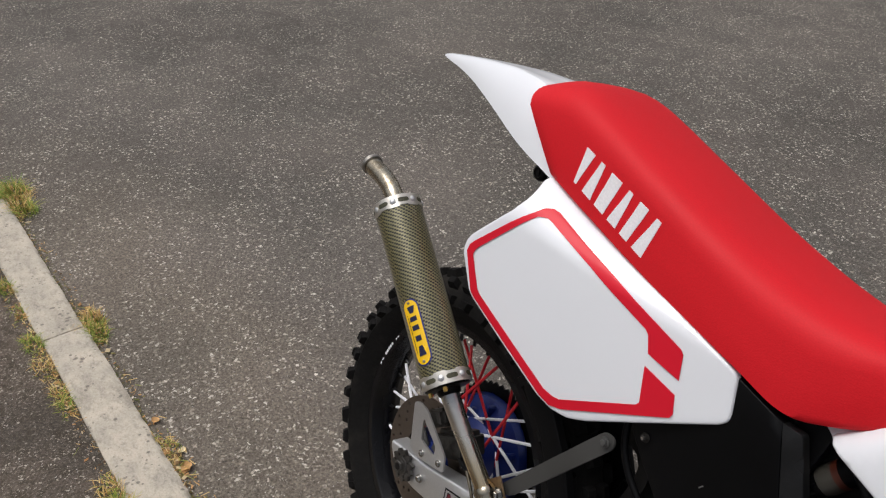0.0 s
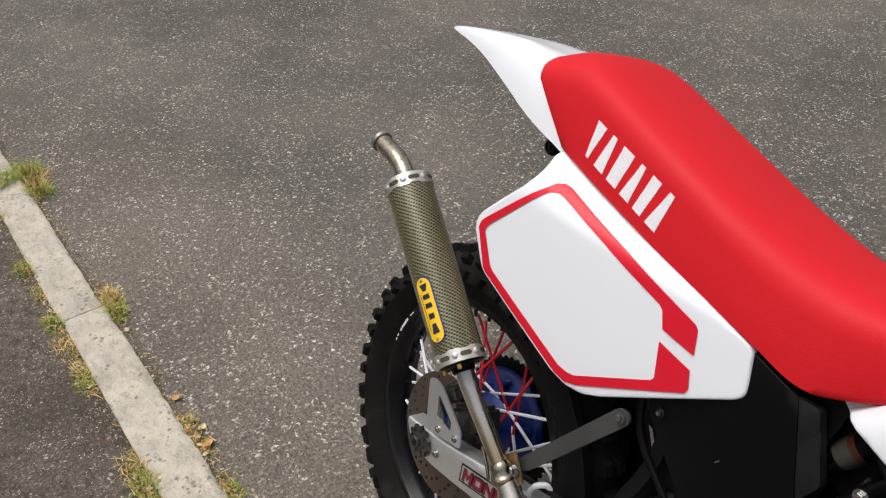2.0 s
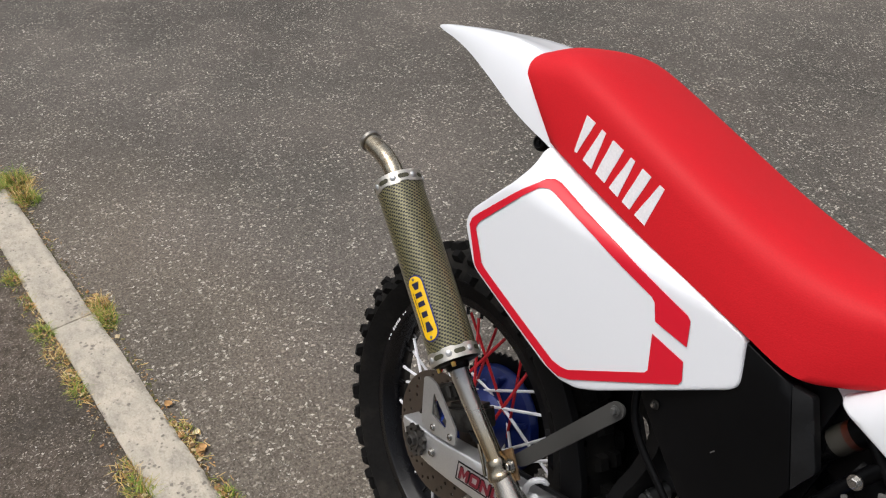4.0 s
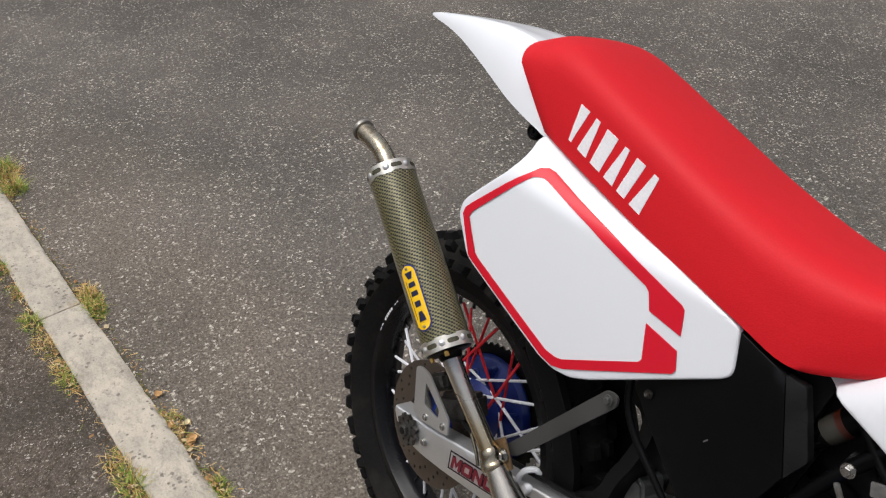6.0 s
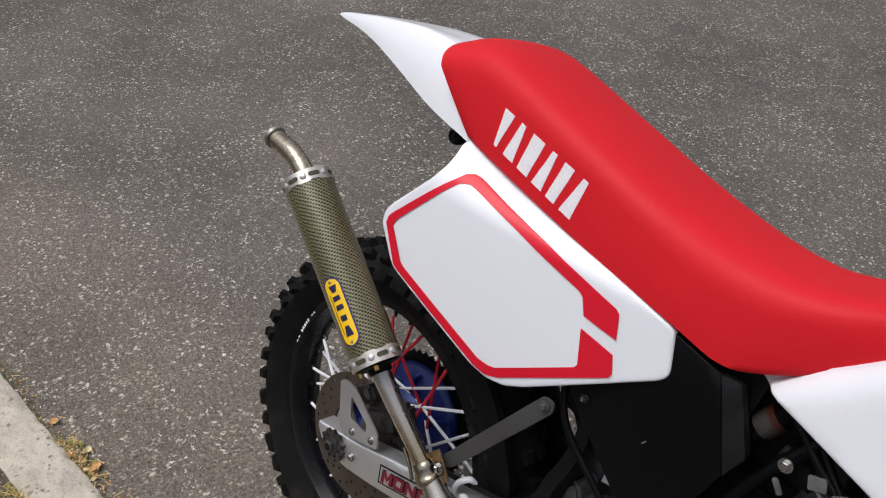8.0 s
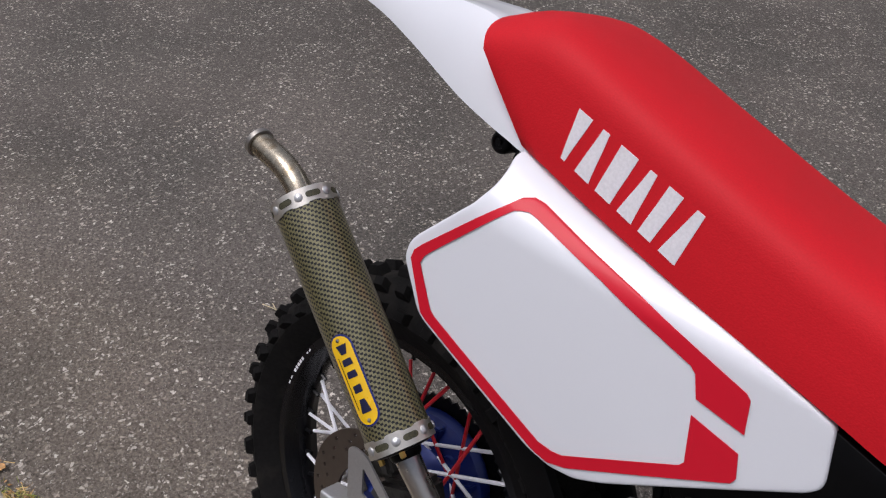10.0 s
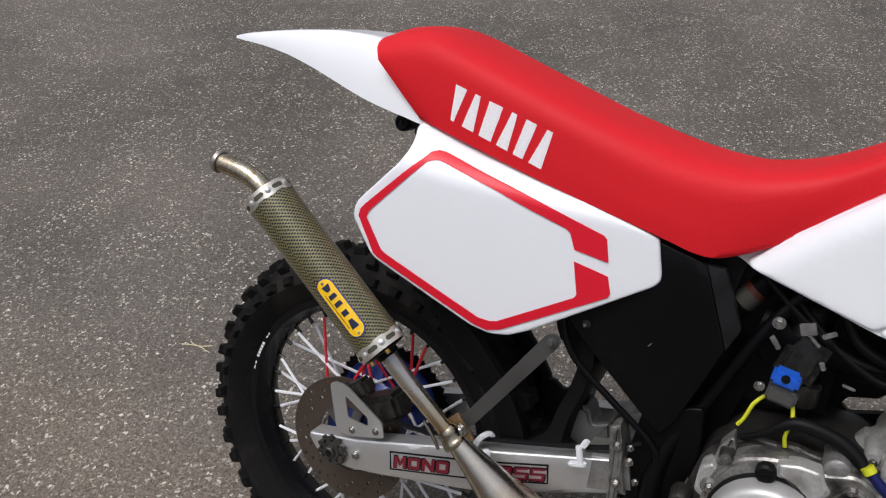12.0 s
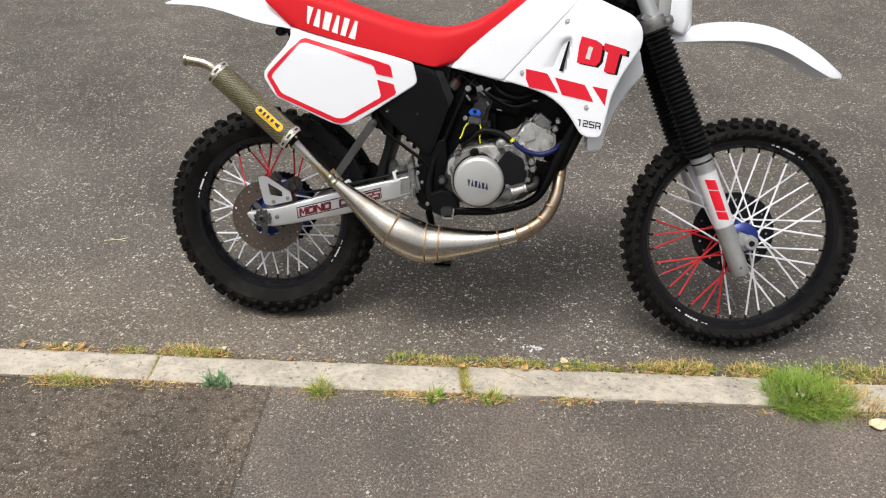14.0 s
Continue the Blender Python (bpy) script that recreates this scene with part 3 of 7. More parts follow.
def sheet(outline, surf, step=0.02, thick=0.004, edge=0.0, side=-1, holes=()):
    """A moulded panel: an outline in x and z laid on the surface y = surf(x, z), cut into a fine grid, with a rounded rim of some depth.
    side: the way it faces along y."""
    loops = []
    for loop in (outline, *holes):
        fine = []
        for k, p in enumerate(loop):
            q = loop[(k + 1) % len(loop)]
            length = math.hypot(q[0] - p[0], q[1] - p[1])
            if length < 2e-5:
                continue
            m = max(1, math.ceil(length / step - 0.01))
            fine += [(p[0] + (q[0] - p[0]) * i / m, p[1] + (q[1] - p[1]) * i / m) for i in range(m)]
        loops.append(fine)
    rim = np.array(loops[0])
    extra = []
    if edge:
        way = np.roll(rim, -1, 0) - np.roll(rim, 1, 0)
        out = np.stack([way[:, 1], -way[:, 0]], 1) / np.maximum(np.hypot(*way.T), 1e-9)[:, None]
        for k in (0.15, 0.45, 1.0):
            for s in (-1, 1):
                ring = rim + s * out * edge * k
                extra.append(ring[point_in(ring, loops[0]) & (edge_distance(ring, loops[0]) > edge * k * 0.93)])
    lo, hi = rim.min(0), rim.max(0)
    gx, gz = (np.arange(math.floor(lo[c] / step) + 1, hi[c] / step) * step for c in (0, 1))
    if len(gx) and len(gz):
        grid = np.stack(np.meshgrid(gx, gz), -1).reshape(-1, 2)
        ok = point_in(grid, loops[0])
        for loop in loops:
            ok &= edge_distance(grid, loop) > max(edge * 1.3, step * 0.3)
        extra.append(grid[ok])
    verts, faces = filled(loops, np.concatenate(extra) if extra else ())
    near = edge_distance(np.array([tuple(v) for v in verts]), loops[0]) if edge else None
    bm = bmesh.new()
    made = []
    for k, v in enumerate(verts):
        y = surf(v.x, v.y)
        if edge and near[k] < edge:
            y -= side * edge * (1 - math.sqrt(max(0, 1 - (1 - near[k] / edge) ** 2)))
        made.append(bm.verts.new((v.x, y, v.y)))
    for f in faces:
        bm.faces.new([made[i] for i in f])
    for v in bmesh.ops.extrude_edge_only(bm, edges=[e for e in bm.edges if len(e.link_faces) == 1])["geom"]:
        if isinstance(v, bmesh.types.BMVert):
            v.co.y -= side * thick
    for v in [v for v in bm.verts if not v.link_faces]:
        bm.verts.remove(v)
    return bm


def ribbon(pairs, surf, cuts=8, across=4, side=-1, thick=0.0005):
    """A band between two edges, given as pairs of (x, z) points, laid on y = surf(x, z)."""
    bm = bmesh.new()
    rows = []
    for i in range(len(pairs) - 1):
        (a, b), (c, d) = pairs[i], pairs[i + 1]
        for k in range(cuts if i < len(pairs) - 2 else cuts + 1):
            t = k / cuts
            p, q = Vector(a).lerp(Vector(c), t), Vector(b).lerp(Vector(d), t)
            rows.append([bm.verts.new((w.x, surf(w.x, w.y), w.y)) for w in (p.lerp(q, m / across) for m in range(across + 1))])
    for r, s in zip(rows, rows[1:]):
        for m in range(across):
            bm.faces.new((r[m], r[m + 1], s[m + 1], s[m]))
    rim = [e for e in bm.edges if len(e.link_faces) == 1]
    for v in bmesh.ops.extrude_edge_only(bm, edges=rim)["geom"]:
        if isinstance(v, bmesh.types.BMVert):
            v.co.y -= side * thick
    return bm


GLYPHS = {
    "M": [[(0, 0), (.26, 0), (.26, .60), (.5, .16), (.74, .60), (.74, 0), (1, 0), (1, 1), (.72, 1), (.5, .52), (.28, 1), (0, 1)]],
    "O": [[(.5, 0), (.12, 0), (0, .12), (0, .88), (.12, 1), (.5, 1), (.5, .74), (.25, .74), (.25, .26), (.5, .26)], [(.5, 0), (.88, 0), (1, .12), (1, .88), (.88, 1), (.5, 1), (.5, .74), (.75, .74), (.75, .26), (.5, .26)]],
    "N": [[(0, 0), (.25, 0), (.25, .6), (.74, 0), (1, 0), (1, 1), (.75, 1), (.75, .4), (.26, 1), (0, 1)]],
    "C": [[(.12, 0), (1, 0), (1, .26), (.25, .26), (.25, .74), (1, .74), (1, 1), (.12, 1), (0, .88), (0, .12)]],
    "R": [[(0, 0), (.2, 0), (.2, .34), (.2, .51), (.2, .83), (.8, .83), (1, .83), (1, .9), (.9, 1), (0, 1)], [(.8, .83), (1, .83), (1, .5), (.92, .42), (1, .34), (1, 0), (.8, 0), (.8, .26), (.72, .34), (.2, .34), (.2, .51), (.8, .51)]],
    "S": [[(0, 0), (.9, 0), (1, .1), (1, .5), (.9, .59), (.2, .59), (.2, .83), (1, .83), (1, 1), (.1, 1), (0, .9), (0, .5), (.1, .41), (.8, .41), (.8, .17), (0, .17)]],
    "2": [[(1, 0), (0, 0), (0, .5), (.1, .59), (.8, .59), (.8, .83), (0, .83), (0, 1), (.9, 1), (1, .9), (1, .5), (.9, .41), (.2, .41), (.2, .17), (1, .17)]],
    "5": [[(0, 0), (.9, 0), (1, .1), (1, .5), (.9, .59), (.2, .59), (.2, .83), (1, .83), (1, 1), (0, 1), (0, .41), (.8, .41), (.8, .17), (0, .17)]],
    "1": [[(.5, 0), (.72, 0), (.72, 1), (.2, 1), (.2, .83), (.5, .83)]],
}


def square_words(body, place, advance, wide, high, lean, rise, surf, material, parent, label, grow=0.0):
    """Angular printed capitals in x and z from a lower left corner, laid on y = surf(x, z). rise: climb of the line; grow: a rim round each letter."""
    for k, ch in enumerate(body):
        if ch not in GLYPHS:
            continue
        bm = bmesh.new()
        for shape in GLYPHS[ch]:
            verts, faces = filled([shape])
            made = []
            for u, v in verts:
                p, q = 0.5 + (u - 0.5) * (1 + grow), 0.5 + (v - 0.5) * (1 + grow)
                x = place[0] + advance * k + wide * p + lean * high * q
                z = place[1] + rise * (advance * k + wide * p) + high * q
                made.append(bm.verts.new((x, surf(x, z), z)))
            for f in faces:
                bm.faces.new([made[i] for i in f])
        bmesh.ops.remove_doubles(bm, verts=bm.verts[:], dist=1e-6)
        part("print", bm, material, parent, label)


def stadium(length, width, n=8):
    """The outline of a plate with round ends, centred, long in its first direction."""
    r, h = width / 2, length / 2 - width / 2
    out = [(h + r * math.cos(a), r * math.sin(a)) for a in (math.pi * (k / n - 0.5) for k in range(n + 1))]
    return out + [(-x, -y) for x, y in out]


# ---- the ground: road, kerb, pavement ----
KERB_FAR, KERB_NEAR, KERB_TOP = -0.254, -0.368, 0.012


def flat_grid(x0, x1, y0, y1, z, nx, ny, wave=0.0):
    bm = bmesh.new()
    vs = [[bm.verts.new((x0 + (x1 - x0) * i / nx, y0 + (y1 - y0) * j / ny, z)) for i in range(nx + 1)] for j in range(ny + 1)]
    for j in range(ny):
        for i in range(nx):
            bm.faces.new((vs[j][i], vs[j][i + 1], vs[j + 1][i + 1], vs[j + 1][i]))
    if wave:
        for v in bm.verts:
            v.co.z += wave * (noise.noise(Vector((v.co.x * 1.3, v.co.y * 1.3, 0))))
    return bm


road = part("road", flat_grid(-300, 300, -300, 300, -0.002, 8, 8), M_ROAD, None)
tagged(road, "worn grey asphalt road with pale stone chips", "road", kind="structure")

pave = bmesh.new()
box((120, 4.0, 0.06), (0, KERB_NEAR - 2.004, 0.004 - 0.03 + 0.002), bm=pave)
pavement = part("pavement", pave, M_PAVE, None)
tagged(pavement, "dark patched asphalt pavement behind the kerb", "pavement", kind="structure")

kerb = bpy.data.objects.new("kerb", None)
scene.collection.objects.link(kerb)
tagged(kerb, "flush row of weathered pale concrete kerb stones", "kerb", kind="structure")


def kerb_stone_mesh(seed):
    """One stone: worn arrises, small pits and a slightly uneven top."""
    rnd = random.Random(seed)
    bm = bmesh.new()
    length, width = 0.9150, KERB_FAR - KERB_NEAR
    nx, ny = 60, 10
    top = []
    for j in range(ny + 1):
        row = []
        for i in range(nx + 1):
            x, y = length * i / nx, width * j / ny
            e = min(x, length - x, y, width - y)
            z = -0.006 * max(0, 1 - e / 0.008) ** 2
            z += 0.0014 * noise.noise(Vector((x * 30 + seed * 7, y * 30, 1.0))) + 0.0007 * noise.noise(Vector((x * 90, y * 90 + seed * 3, 4.0)))
            if e < 0.004:
                x += 0.003 * noise.noise(Vector((x * 40, y * 40, seed)))
                y += 0.003 * noise.noise(Vector((x * 40, y * 40, seed + 9)))
            row.append(bm.verts.new((x, y, z)))
        top.append(row)
    for j in range(ny):
        for i in range(nx):
            bm.faces.new((top[j][i], top[j][i + 1], top[j + 1][i + 1], top[j + 1][i]))
    rim = [e for e in bm.edges if len(e.link_faces) == 1]
    for v in bmesh.ops.extrude_edge_only(bm, edges=rim)["geom"]:
        if isinstance(v, bmesh.types.BMVert):
            v.co.z = -0.08
    rnd.random()
    return bm


stone_meshes = []
for k in range(4):
    first = part("kerb_stone", kerb_stone_mesh(k + 1), M_KERB, kerb, sharp=60)
    stone_meshes.append(first.data)
    bpy.data.objects.remove(first)
rnd = random.Random(5)
KERB_JOINT = -0.282
for k in range(-12, 13):
    st = new("kerb_stone", stone_meshes[k % 4])
    st.parent = kerb
    bend = -0.004 if k <= -2 else 0.0
    st.location = (KERB_JOINT + 0.917 * k + 0.001, KERB_NEAR + rnd.uniform(-0.003, 0.003) + bend * (-1 - k), KERB_TOP + rnd.uniform(-0.002, 0.002))
    st.rotation_euler = (0, 0, rnd.uniform(-0.003, 0.003) + (0.004 if 0 < k < 3 else 0))


# ---- the motorcycle: its own frame has x ahead, y to its left, z up in its middle plane; it leans on its side stand ----
bike = bpy.data.objects.new("motorcycle", None)
scene.collection.objects.link(bike)
bike.matrix_world = pose(0.009, -0.003, 0.0, -17.65, 0, -3.49)
tagged(bike, "white and red off-road motorcycle leaning on its side stand", "motorcycle")

R_REAR, R_FRONT, BASE = 0.332, 0.346, 1.418
STEER = 4.87
RAKE = 23.5


def extrude_y(outline, y0, y1, bevel=0.003):
    """A casting: an outline in x and z between two depths, its outer rim bevelled."""
    bm = bmesh.new()
    lo = [bm.verts.new((x, y1, z)) for x, z in outline]
    f = bm.faces.new(lo)
    made = bmesh.ops.extrude_face_region(bm, geom=[f])["geom"]
    top = [v for v in made if isinstance(v, bmesh.types.BMVert)]
    for v in top:
        v.co.y = y0
    if bevel:
        edges = [e for e in bm.edges if all(abs(v.co.y - y0) < 1e-6 for v in e.verts)]
        bmesh.ops.bevel(bm, geom=edges, offset=bevel, segments=3, affect="EDGES")
    return bm


# -- wheels --
def tyre_parts(w, R, hw, bead, count, seed):
    """A carcass with block tread: pairs of centre blocks, staggered side blocks and outer shoulder lugs, each a part."""
    rnd = random.Random(seed)
    lug = 0.013
    Rc = R - lug
    drop, wide = 0.034, radians(72)

    def across(s):
        q = s * wide
        y = hw * math.sin(q) / math.sin(wide)
        r = Rc - drop * (1 - math.cos(q)) / (1 - math.cos(wide))
        ny, nr = math.sin(q) * drop / (1 - math.cos(wide)), math.cos(q) * hw / math.sin(wide)
        m = math.hypot(ny, nr)
        return y, r, ny / m, nr / m

    prof = [(bead, -hw * 0.62), (bead + 0.012, -hw * 0.82), (bead + (Rc - bead) * 0.45, -hw * 1.04)]
    prof += [(across(s)[1], across(s)[0]) for s in (-1, -0.75, -0.5, -0.25, 0, 0.25, 0.5, 0.75, 1)]
    prof += [(r, -y) for r, y in prof[2::-1]]
    part("tyre", lathe(prof, 72, closed=True), M_RUBBER, w, "worn black knobbly off-road tyre", sharp=30)
    st = 2 * math.pi / count

    def block(bm, s0, s1, a0, a1, h, skew=0.0):
        a0, a1 = a0 * st, a1 * st
        vs = []
        mid_s, mid_a = (s0 + s1) / 2, (a0 + a1) / 2
        for up in (-1, 0.72, 1):
            for s, a in ((s0, a0 - skew), (s1, a0 + skew), (s1, a1 + skew), (s0, a1 - skew)):
                t = {-1: 1.08, 0.72: 0.82, 1: 0.66}[up]
                y, r, ny, nr = across(mid_s + (s - mid_s) * t)
                a = mid_a + (a - mid_a) * t
                d = h * up if up > 0 else -0.004
                y, r = y + ny * d, r + nr * d
                vs.append(bm.verts.new((r * math.cos(a), y, r * math.sin(a))))
        bm.faces.new(vs[:4])
        bm.faces.new(vs[8:])
        for b in (0, 4):
            for k in range(4):
                bm.faces.new([vs[b + k], vs[b + (k + 1) % 4], vs[b + 4 + (k + 1) % 4], vs[b + 4 + k]])

    def shared(*spec):
        bm = bmesh.new()
        block(bm, *spec)
        ob = part("tread_block", bm, M_RUBBER, None, sharp=20)
        me = ob.data
        bpy.data.objects.remove(ob)
        return me

    rows = {0: [shared(-0.17, 0.17, 0, 0.52, lug)], 1: [shared(-0.30, -0.06, 0, 0.54, lug), shared(0.06, 0.30, 0, 0.54, lug)]}
    for odd in (0, 1):
        for sd in (-1, 1):
            rows[odd].append(shared(sd * 0.44, sd * 0.68, 0.45 if odd else 0.3, 0.95 if odd else 0.8, lug, sd * st * 0.08))
        rows[odd].append(shared(-0.86, -1.09, 0, 0.5, lug * (0.9 if odd else 0.65)))
    far = bmesh.new()
    for k in range(count):
        turn = (k + rnd.uniform(-0.03, 0.03)) * st
        for me in rows[k % 2]:
            ob = new("tread_block", me)
            ob.parent = w
            ob.rotation_euler = (0, -turn, 0)
        block(far, 0.86, 1.09, turn / st, turn / st + 0.5, lug * (0.9 if k % 2 else 0.65))
    tagged(part("shoulder_lugs", far, M_RUBBER, w, sharp=20), "black shoulder lugs on the far side of the tyre", kind="stuff")


def arc_bar(r0, r1, a0, a1, y, n=5):
    bm = bmesh.new()
    lo = [bm.verts.new((r0 * math.cos(a), y, r0 * math.sin(a))) for a in (radians(a0 + (a1 - a0) * k / n) for k in range(n + 1))]
    hi = [bm.verts.new((r1 * math.cos(a), y, r1 * math.sin(a))) for a in (radians(a0 + (a1 - a0) * k / n) for k in range(n + 1))]
    for k in range(n):
        bm.faces.new((lo[k], lo[k + 1], hi[k + 1], hi[k]))
    return bm


def circle(cx, cz, r, n):
    return [(cx + r * math.cos(2 * math.pi * k / n), cz + r * math.sin(2 * math.pi * k / n)) for k in range(n)]


def drilled_disc(r0, r1, y, thick, spots, hole=0.0042, n=72):
    """A brake disc: a flat ring with rows of holes drilled through it."""
    holes = [circle(0, 0, r0, 48)] + [circle(r * math.cos(a), r * math.sin(a), hole, 8) for r, a in spots]
    return sheet(circle(0, 0, r1, n), lambda x, z: y, 1.0, thick, holes=holes)


def wheel(name, centre, R, hw, rim_o, rim_i, knobs, red, bars, disc, turn=None, hub_size=1.0, swing_by=70):
    label = "black spoked wheel with a blue hub and knobbly tyre"
    hwr = hw * 0.58
    prof = [(rim_o, -hwr), (rim_o - 0.002, -hwr - 0.002), (rim_o - 0.017, -hwr - 0.001), (rim_o - 0.02, -hwr + 0.004), (rim_i + 0.004, -0.014), (rim_i, -0.008)]
    prof += [(r, -y) for r, y in prof[::-1]]
    bm = lathe(prof, 80, closed=True)
    for k in range(36):
        a = radians(10 * k + 2)
        d = Vector((math.cos(a), 0, math.sin(a)))
        tube([(*(d * (rim_i - 0.014)), 0.0032), (*(d * (rim_i + 0.004)), 0.0032)], 6, 1, bm=bm)
    w = part(name, bm, M_RIM, bike, label)
    w.location = centre
    if turn:
        w.rotation_mode = "QUATERNION"
        w.rotation_quaternion = turn
    tyre_parts(w, R, hw, rim_o - 0.004, knobs, len(name))
    hub = lathe([(0.012, -0.062), (0.024, -0.062), (0.03, -0.054), (0.055, -0.049), (0.059, -0.045), (0.059, -0.036), (0.053, -0.031), (0.043, -0.024), (0.04, 0.0), (0.043, 0.024), (0.053, 0.031), (0.059, 0.036), (0.059, 0.045), (0.055, 0.049), (0.03, 0.054), (0.024, 0.062), (0.012, 0.062)], 36)
    for v in hub.verts:
        v.co.x *= hub_size
        v.co.z *= hub_size
    part("hub", hub, M_BLUE, w, "blue anodised hub")
    kinds = []
    for flange, swing in ((-1, 1), (1, 1), (-1, -1), (1, -1)):
        a = radians(swing_by) * swing
        r = 0.057 * hub_size
        bm = tube([(r * math.cos(a), 0.041 * flange, r * math.sin(a), 0.0028), (rim_i - 0.012, 0.006 * flange, 0, 0.0028)], 6, 1)
        ob = part("spoke", bm, M_SPOKE_W, None)
        red_me = ob.data.copy()
        red_me.materials[0] = M_SPOKE_R
        kinds.append((ob.data, red_me))
        bpy.data.objects.remove(ob)
    for k in range(36):
        a = 10 * k + 2
        is_red = any(lo <= a <= hi for lo, hi in red)
        sp = new("spoke", kinds[k % 4][is_red])
        sp.parent = w
        sp.rotation_euler = (0, radians(-a), 0)
        if is_red:
            tagged(sp, "red-sleeved spoke")
    for a0, a1 in bars:
        wide = a1 - a0 > 7
        count = 5 if wide else 2
        step = (a1 - a0) / count
        for k in range(count):
            part("print", arc_bar(rim_o - (0.0115 if wide else 0.0100), rim_o - (0.0066 if wide else 0.0076), a0 + step * k, a0 + step * (k + (0.74 if wide else 0.62)), -hwr - 0.0022), M_WORD, w, "white printed bar on the rim")
    side, r1 = disc
    y = -0.066 if side < 0 else 0.047
    if side < 0:
        spots = [(r1 - 0.009 - 0.0095 * (k % 3), 2 * math.pi * k / 45) for k in range(45)]
        part("brake_disc", drilled_disc(r1 - 0.052, r1, y - 0.002, 0.004, spots, 0.0033), M_DISC, w, "drilled steel brake disc")
    else:
        part("brake_disc", drilled_disc(0.04, r1, y - 0.002, 0.004, [(0.1, 2 * math.pi * k / 20) for k in range(20)], 0.004), M_RIM, w, "black front brake disc")
    if side < 0:
        for k in range(6):
            a = 2 * math.pi * k / 6 + 0.3
            part("disc_arm", box((0.045, 0.004, 0.018), (0.046 * math.cos(a), y + 0.003, 0.046 * math.sin(a)), (0, -math.degrees(a), 0), 0.001), M_GREY, w)
    axle = lathe([(0.0, -0.118), (0.0075, -0.118), (0.0085, -0.116), (0.0085, 0.133), (0.0, 0.135)], 16)
    part("axle", axle, M_BOLT, w)
    return w


rear_wheel = wheel("rear_wheel", (0, 0, R_REAR), R_REAR, 0.054, 0.247, 0.217, 42, ((60, 130),), ((149, 153), (155, 164), (166, 171), (-36, -33), (-31, -22), (-20, -16)), (-1, 0.112))
steer_axis = Vector((-math.sin(radians(RAKE)), 0, math.cos(radians(RAKE))))
steer_q = Matrix.Rotation(radians(STEER), 3, steer_axis).to_quaternion()
front_wheel = wheel("front_wheel", (BASE, 0, R_FRONT), R_FRONT, 0.044, 0.287, 0.259, 60, ((172, 266),), ((57, 61), (63, 71), (73, 79), (-127, -122), (-119, -110), (-108, -103)), (1, 0.122), steer_q, 0.8, 55)

sprocket = bmesh.new()
loop_o = []
for k in range(96):
    a = 2 * math.pi * k / 96
    loop_o.append((0.121 if k % 2 else 0.115, a))
ringsz = []
for y in (0.078, 0.082):
    ringsz.append([(r * math.cos(a), y, r * math.sin(a)) for r, a in loop_o])
inner = [[(0.092 * math.cos(a), y, 0.092 * math.sin(a)) for _, a in loop_o] for y in (0.082, 0.078)]
rings(sprocket, ringsz + inner + [ringsz[0]], cap=False)
part("sprocket", sprocket, M_FRAME, rear_wheel, "black rear sprocket")
carrier = lathe([(0.02, 0.077), (0.098, 0.077), (0.101, 0.073), (0.099, 0.056), (0.08, 0.046), (0.05, 0.034), (0.02, 0.022)], 40)
for k in range(6):
    a = 2 * math.pi * (k + 0.5) / 6
    part("carrier_rib", box((.05, .016, .010), (.07 * math.cos(a), .046, .07 * math.sin(a)), (0, -math.degrees(a), 0), .002), M_BLUE, rear_wheel)
part("sprocket_carrier", carrier, M_BLUE, rear_wheel, "blue anodised sprocket carrier")
for k in range(6):
    a = 2 * math.pi * k / 6
    part("carrier_boss", lathe([(0, 0.04), (0.010, 0.04), (0.012, 0.044), (0.012, 0.06), (0, 0.06)], 12, "Y", (0.066 * math.cos(a), 0, 0.066 * math.sin(a))), M_BLUE, rear_wheel)

# -- seat --
SEAT = [
    ((.091, .100, .902), (.014, .096, .973), (-.014, 1.003)),
    ((.118, .104, .8965), (.045, .099, .9675), (.040, 1.0225)),
    ((.183, .106, .880), (.124, .100, .949), (.100, 1.021)),
    ((.286, .106, .854), (.253, .100, .909), (.220, .985)),
    ((.375, .104, .834), (.366, .099, .878), (.350, .946)),
    ((.447, .101, .8175), (.449, .096, .856), (.450, .9235)),
    ((.505, .096, .8045), (.507, .090, .849), (.515, .9165)),
    ((.547, .086, .816), (.547, .083, .860), (.560, .9195)),
    ((.600, .076, .846), (.610, .076, .889), (.620, .938)),
    ((.660, .074, .893), (.670, .073, .932), (.690, .977)),
    ((.730, .072, .952), (.735, .066, .985), (.742, 1.0205)),
    ((.765, .076, .988), (.768, .064, 1.010), (.767, 1.0385)),
    ((.780, .068, 1.008), (.781, .052, 1.020), (.780, 1.0355)),
]


def seat_half(low, side, top, wing=6, crown=9):
    (xl, wl, zl), (xs, ws, zs), (xt, zt) = low, side, top
    out = [(xl + 0.004, wl - 0.02, zl - 0.004), (xl + 0.001, wl - 0.004, zl - 0.002)]
    for k in range(wing + 1):
        t = k / wing
        b = 0.004 * math.sin(math.pi * t / 2)
        out.append((xl + (xs - xl) * t, wl + (ws - wl) * t + b, zl + (zs - zl) * t))
    # the tail end is cut to a wedge, further ahead the crown is full
    cut = max(0, min(1, (0.09 - xs) / 0.08))
    for k in range(1, crown + 1):
        a = math.pi / 2 * k / crown
        out.append((xs + (xt - xs) * math.sin(a) ** 1.4, (ws + 0.004) * math.cos(a) ** (0.50 + 0.42 * cut), zs + (zt - zs) * math.sin(a) ** (0.6 + 0.3 * cut)))
    return out


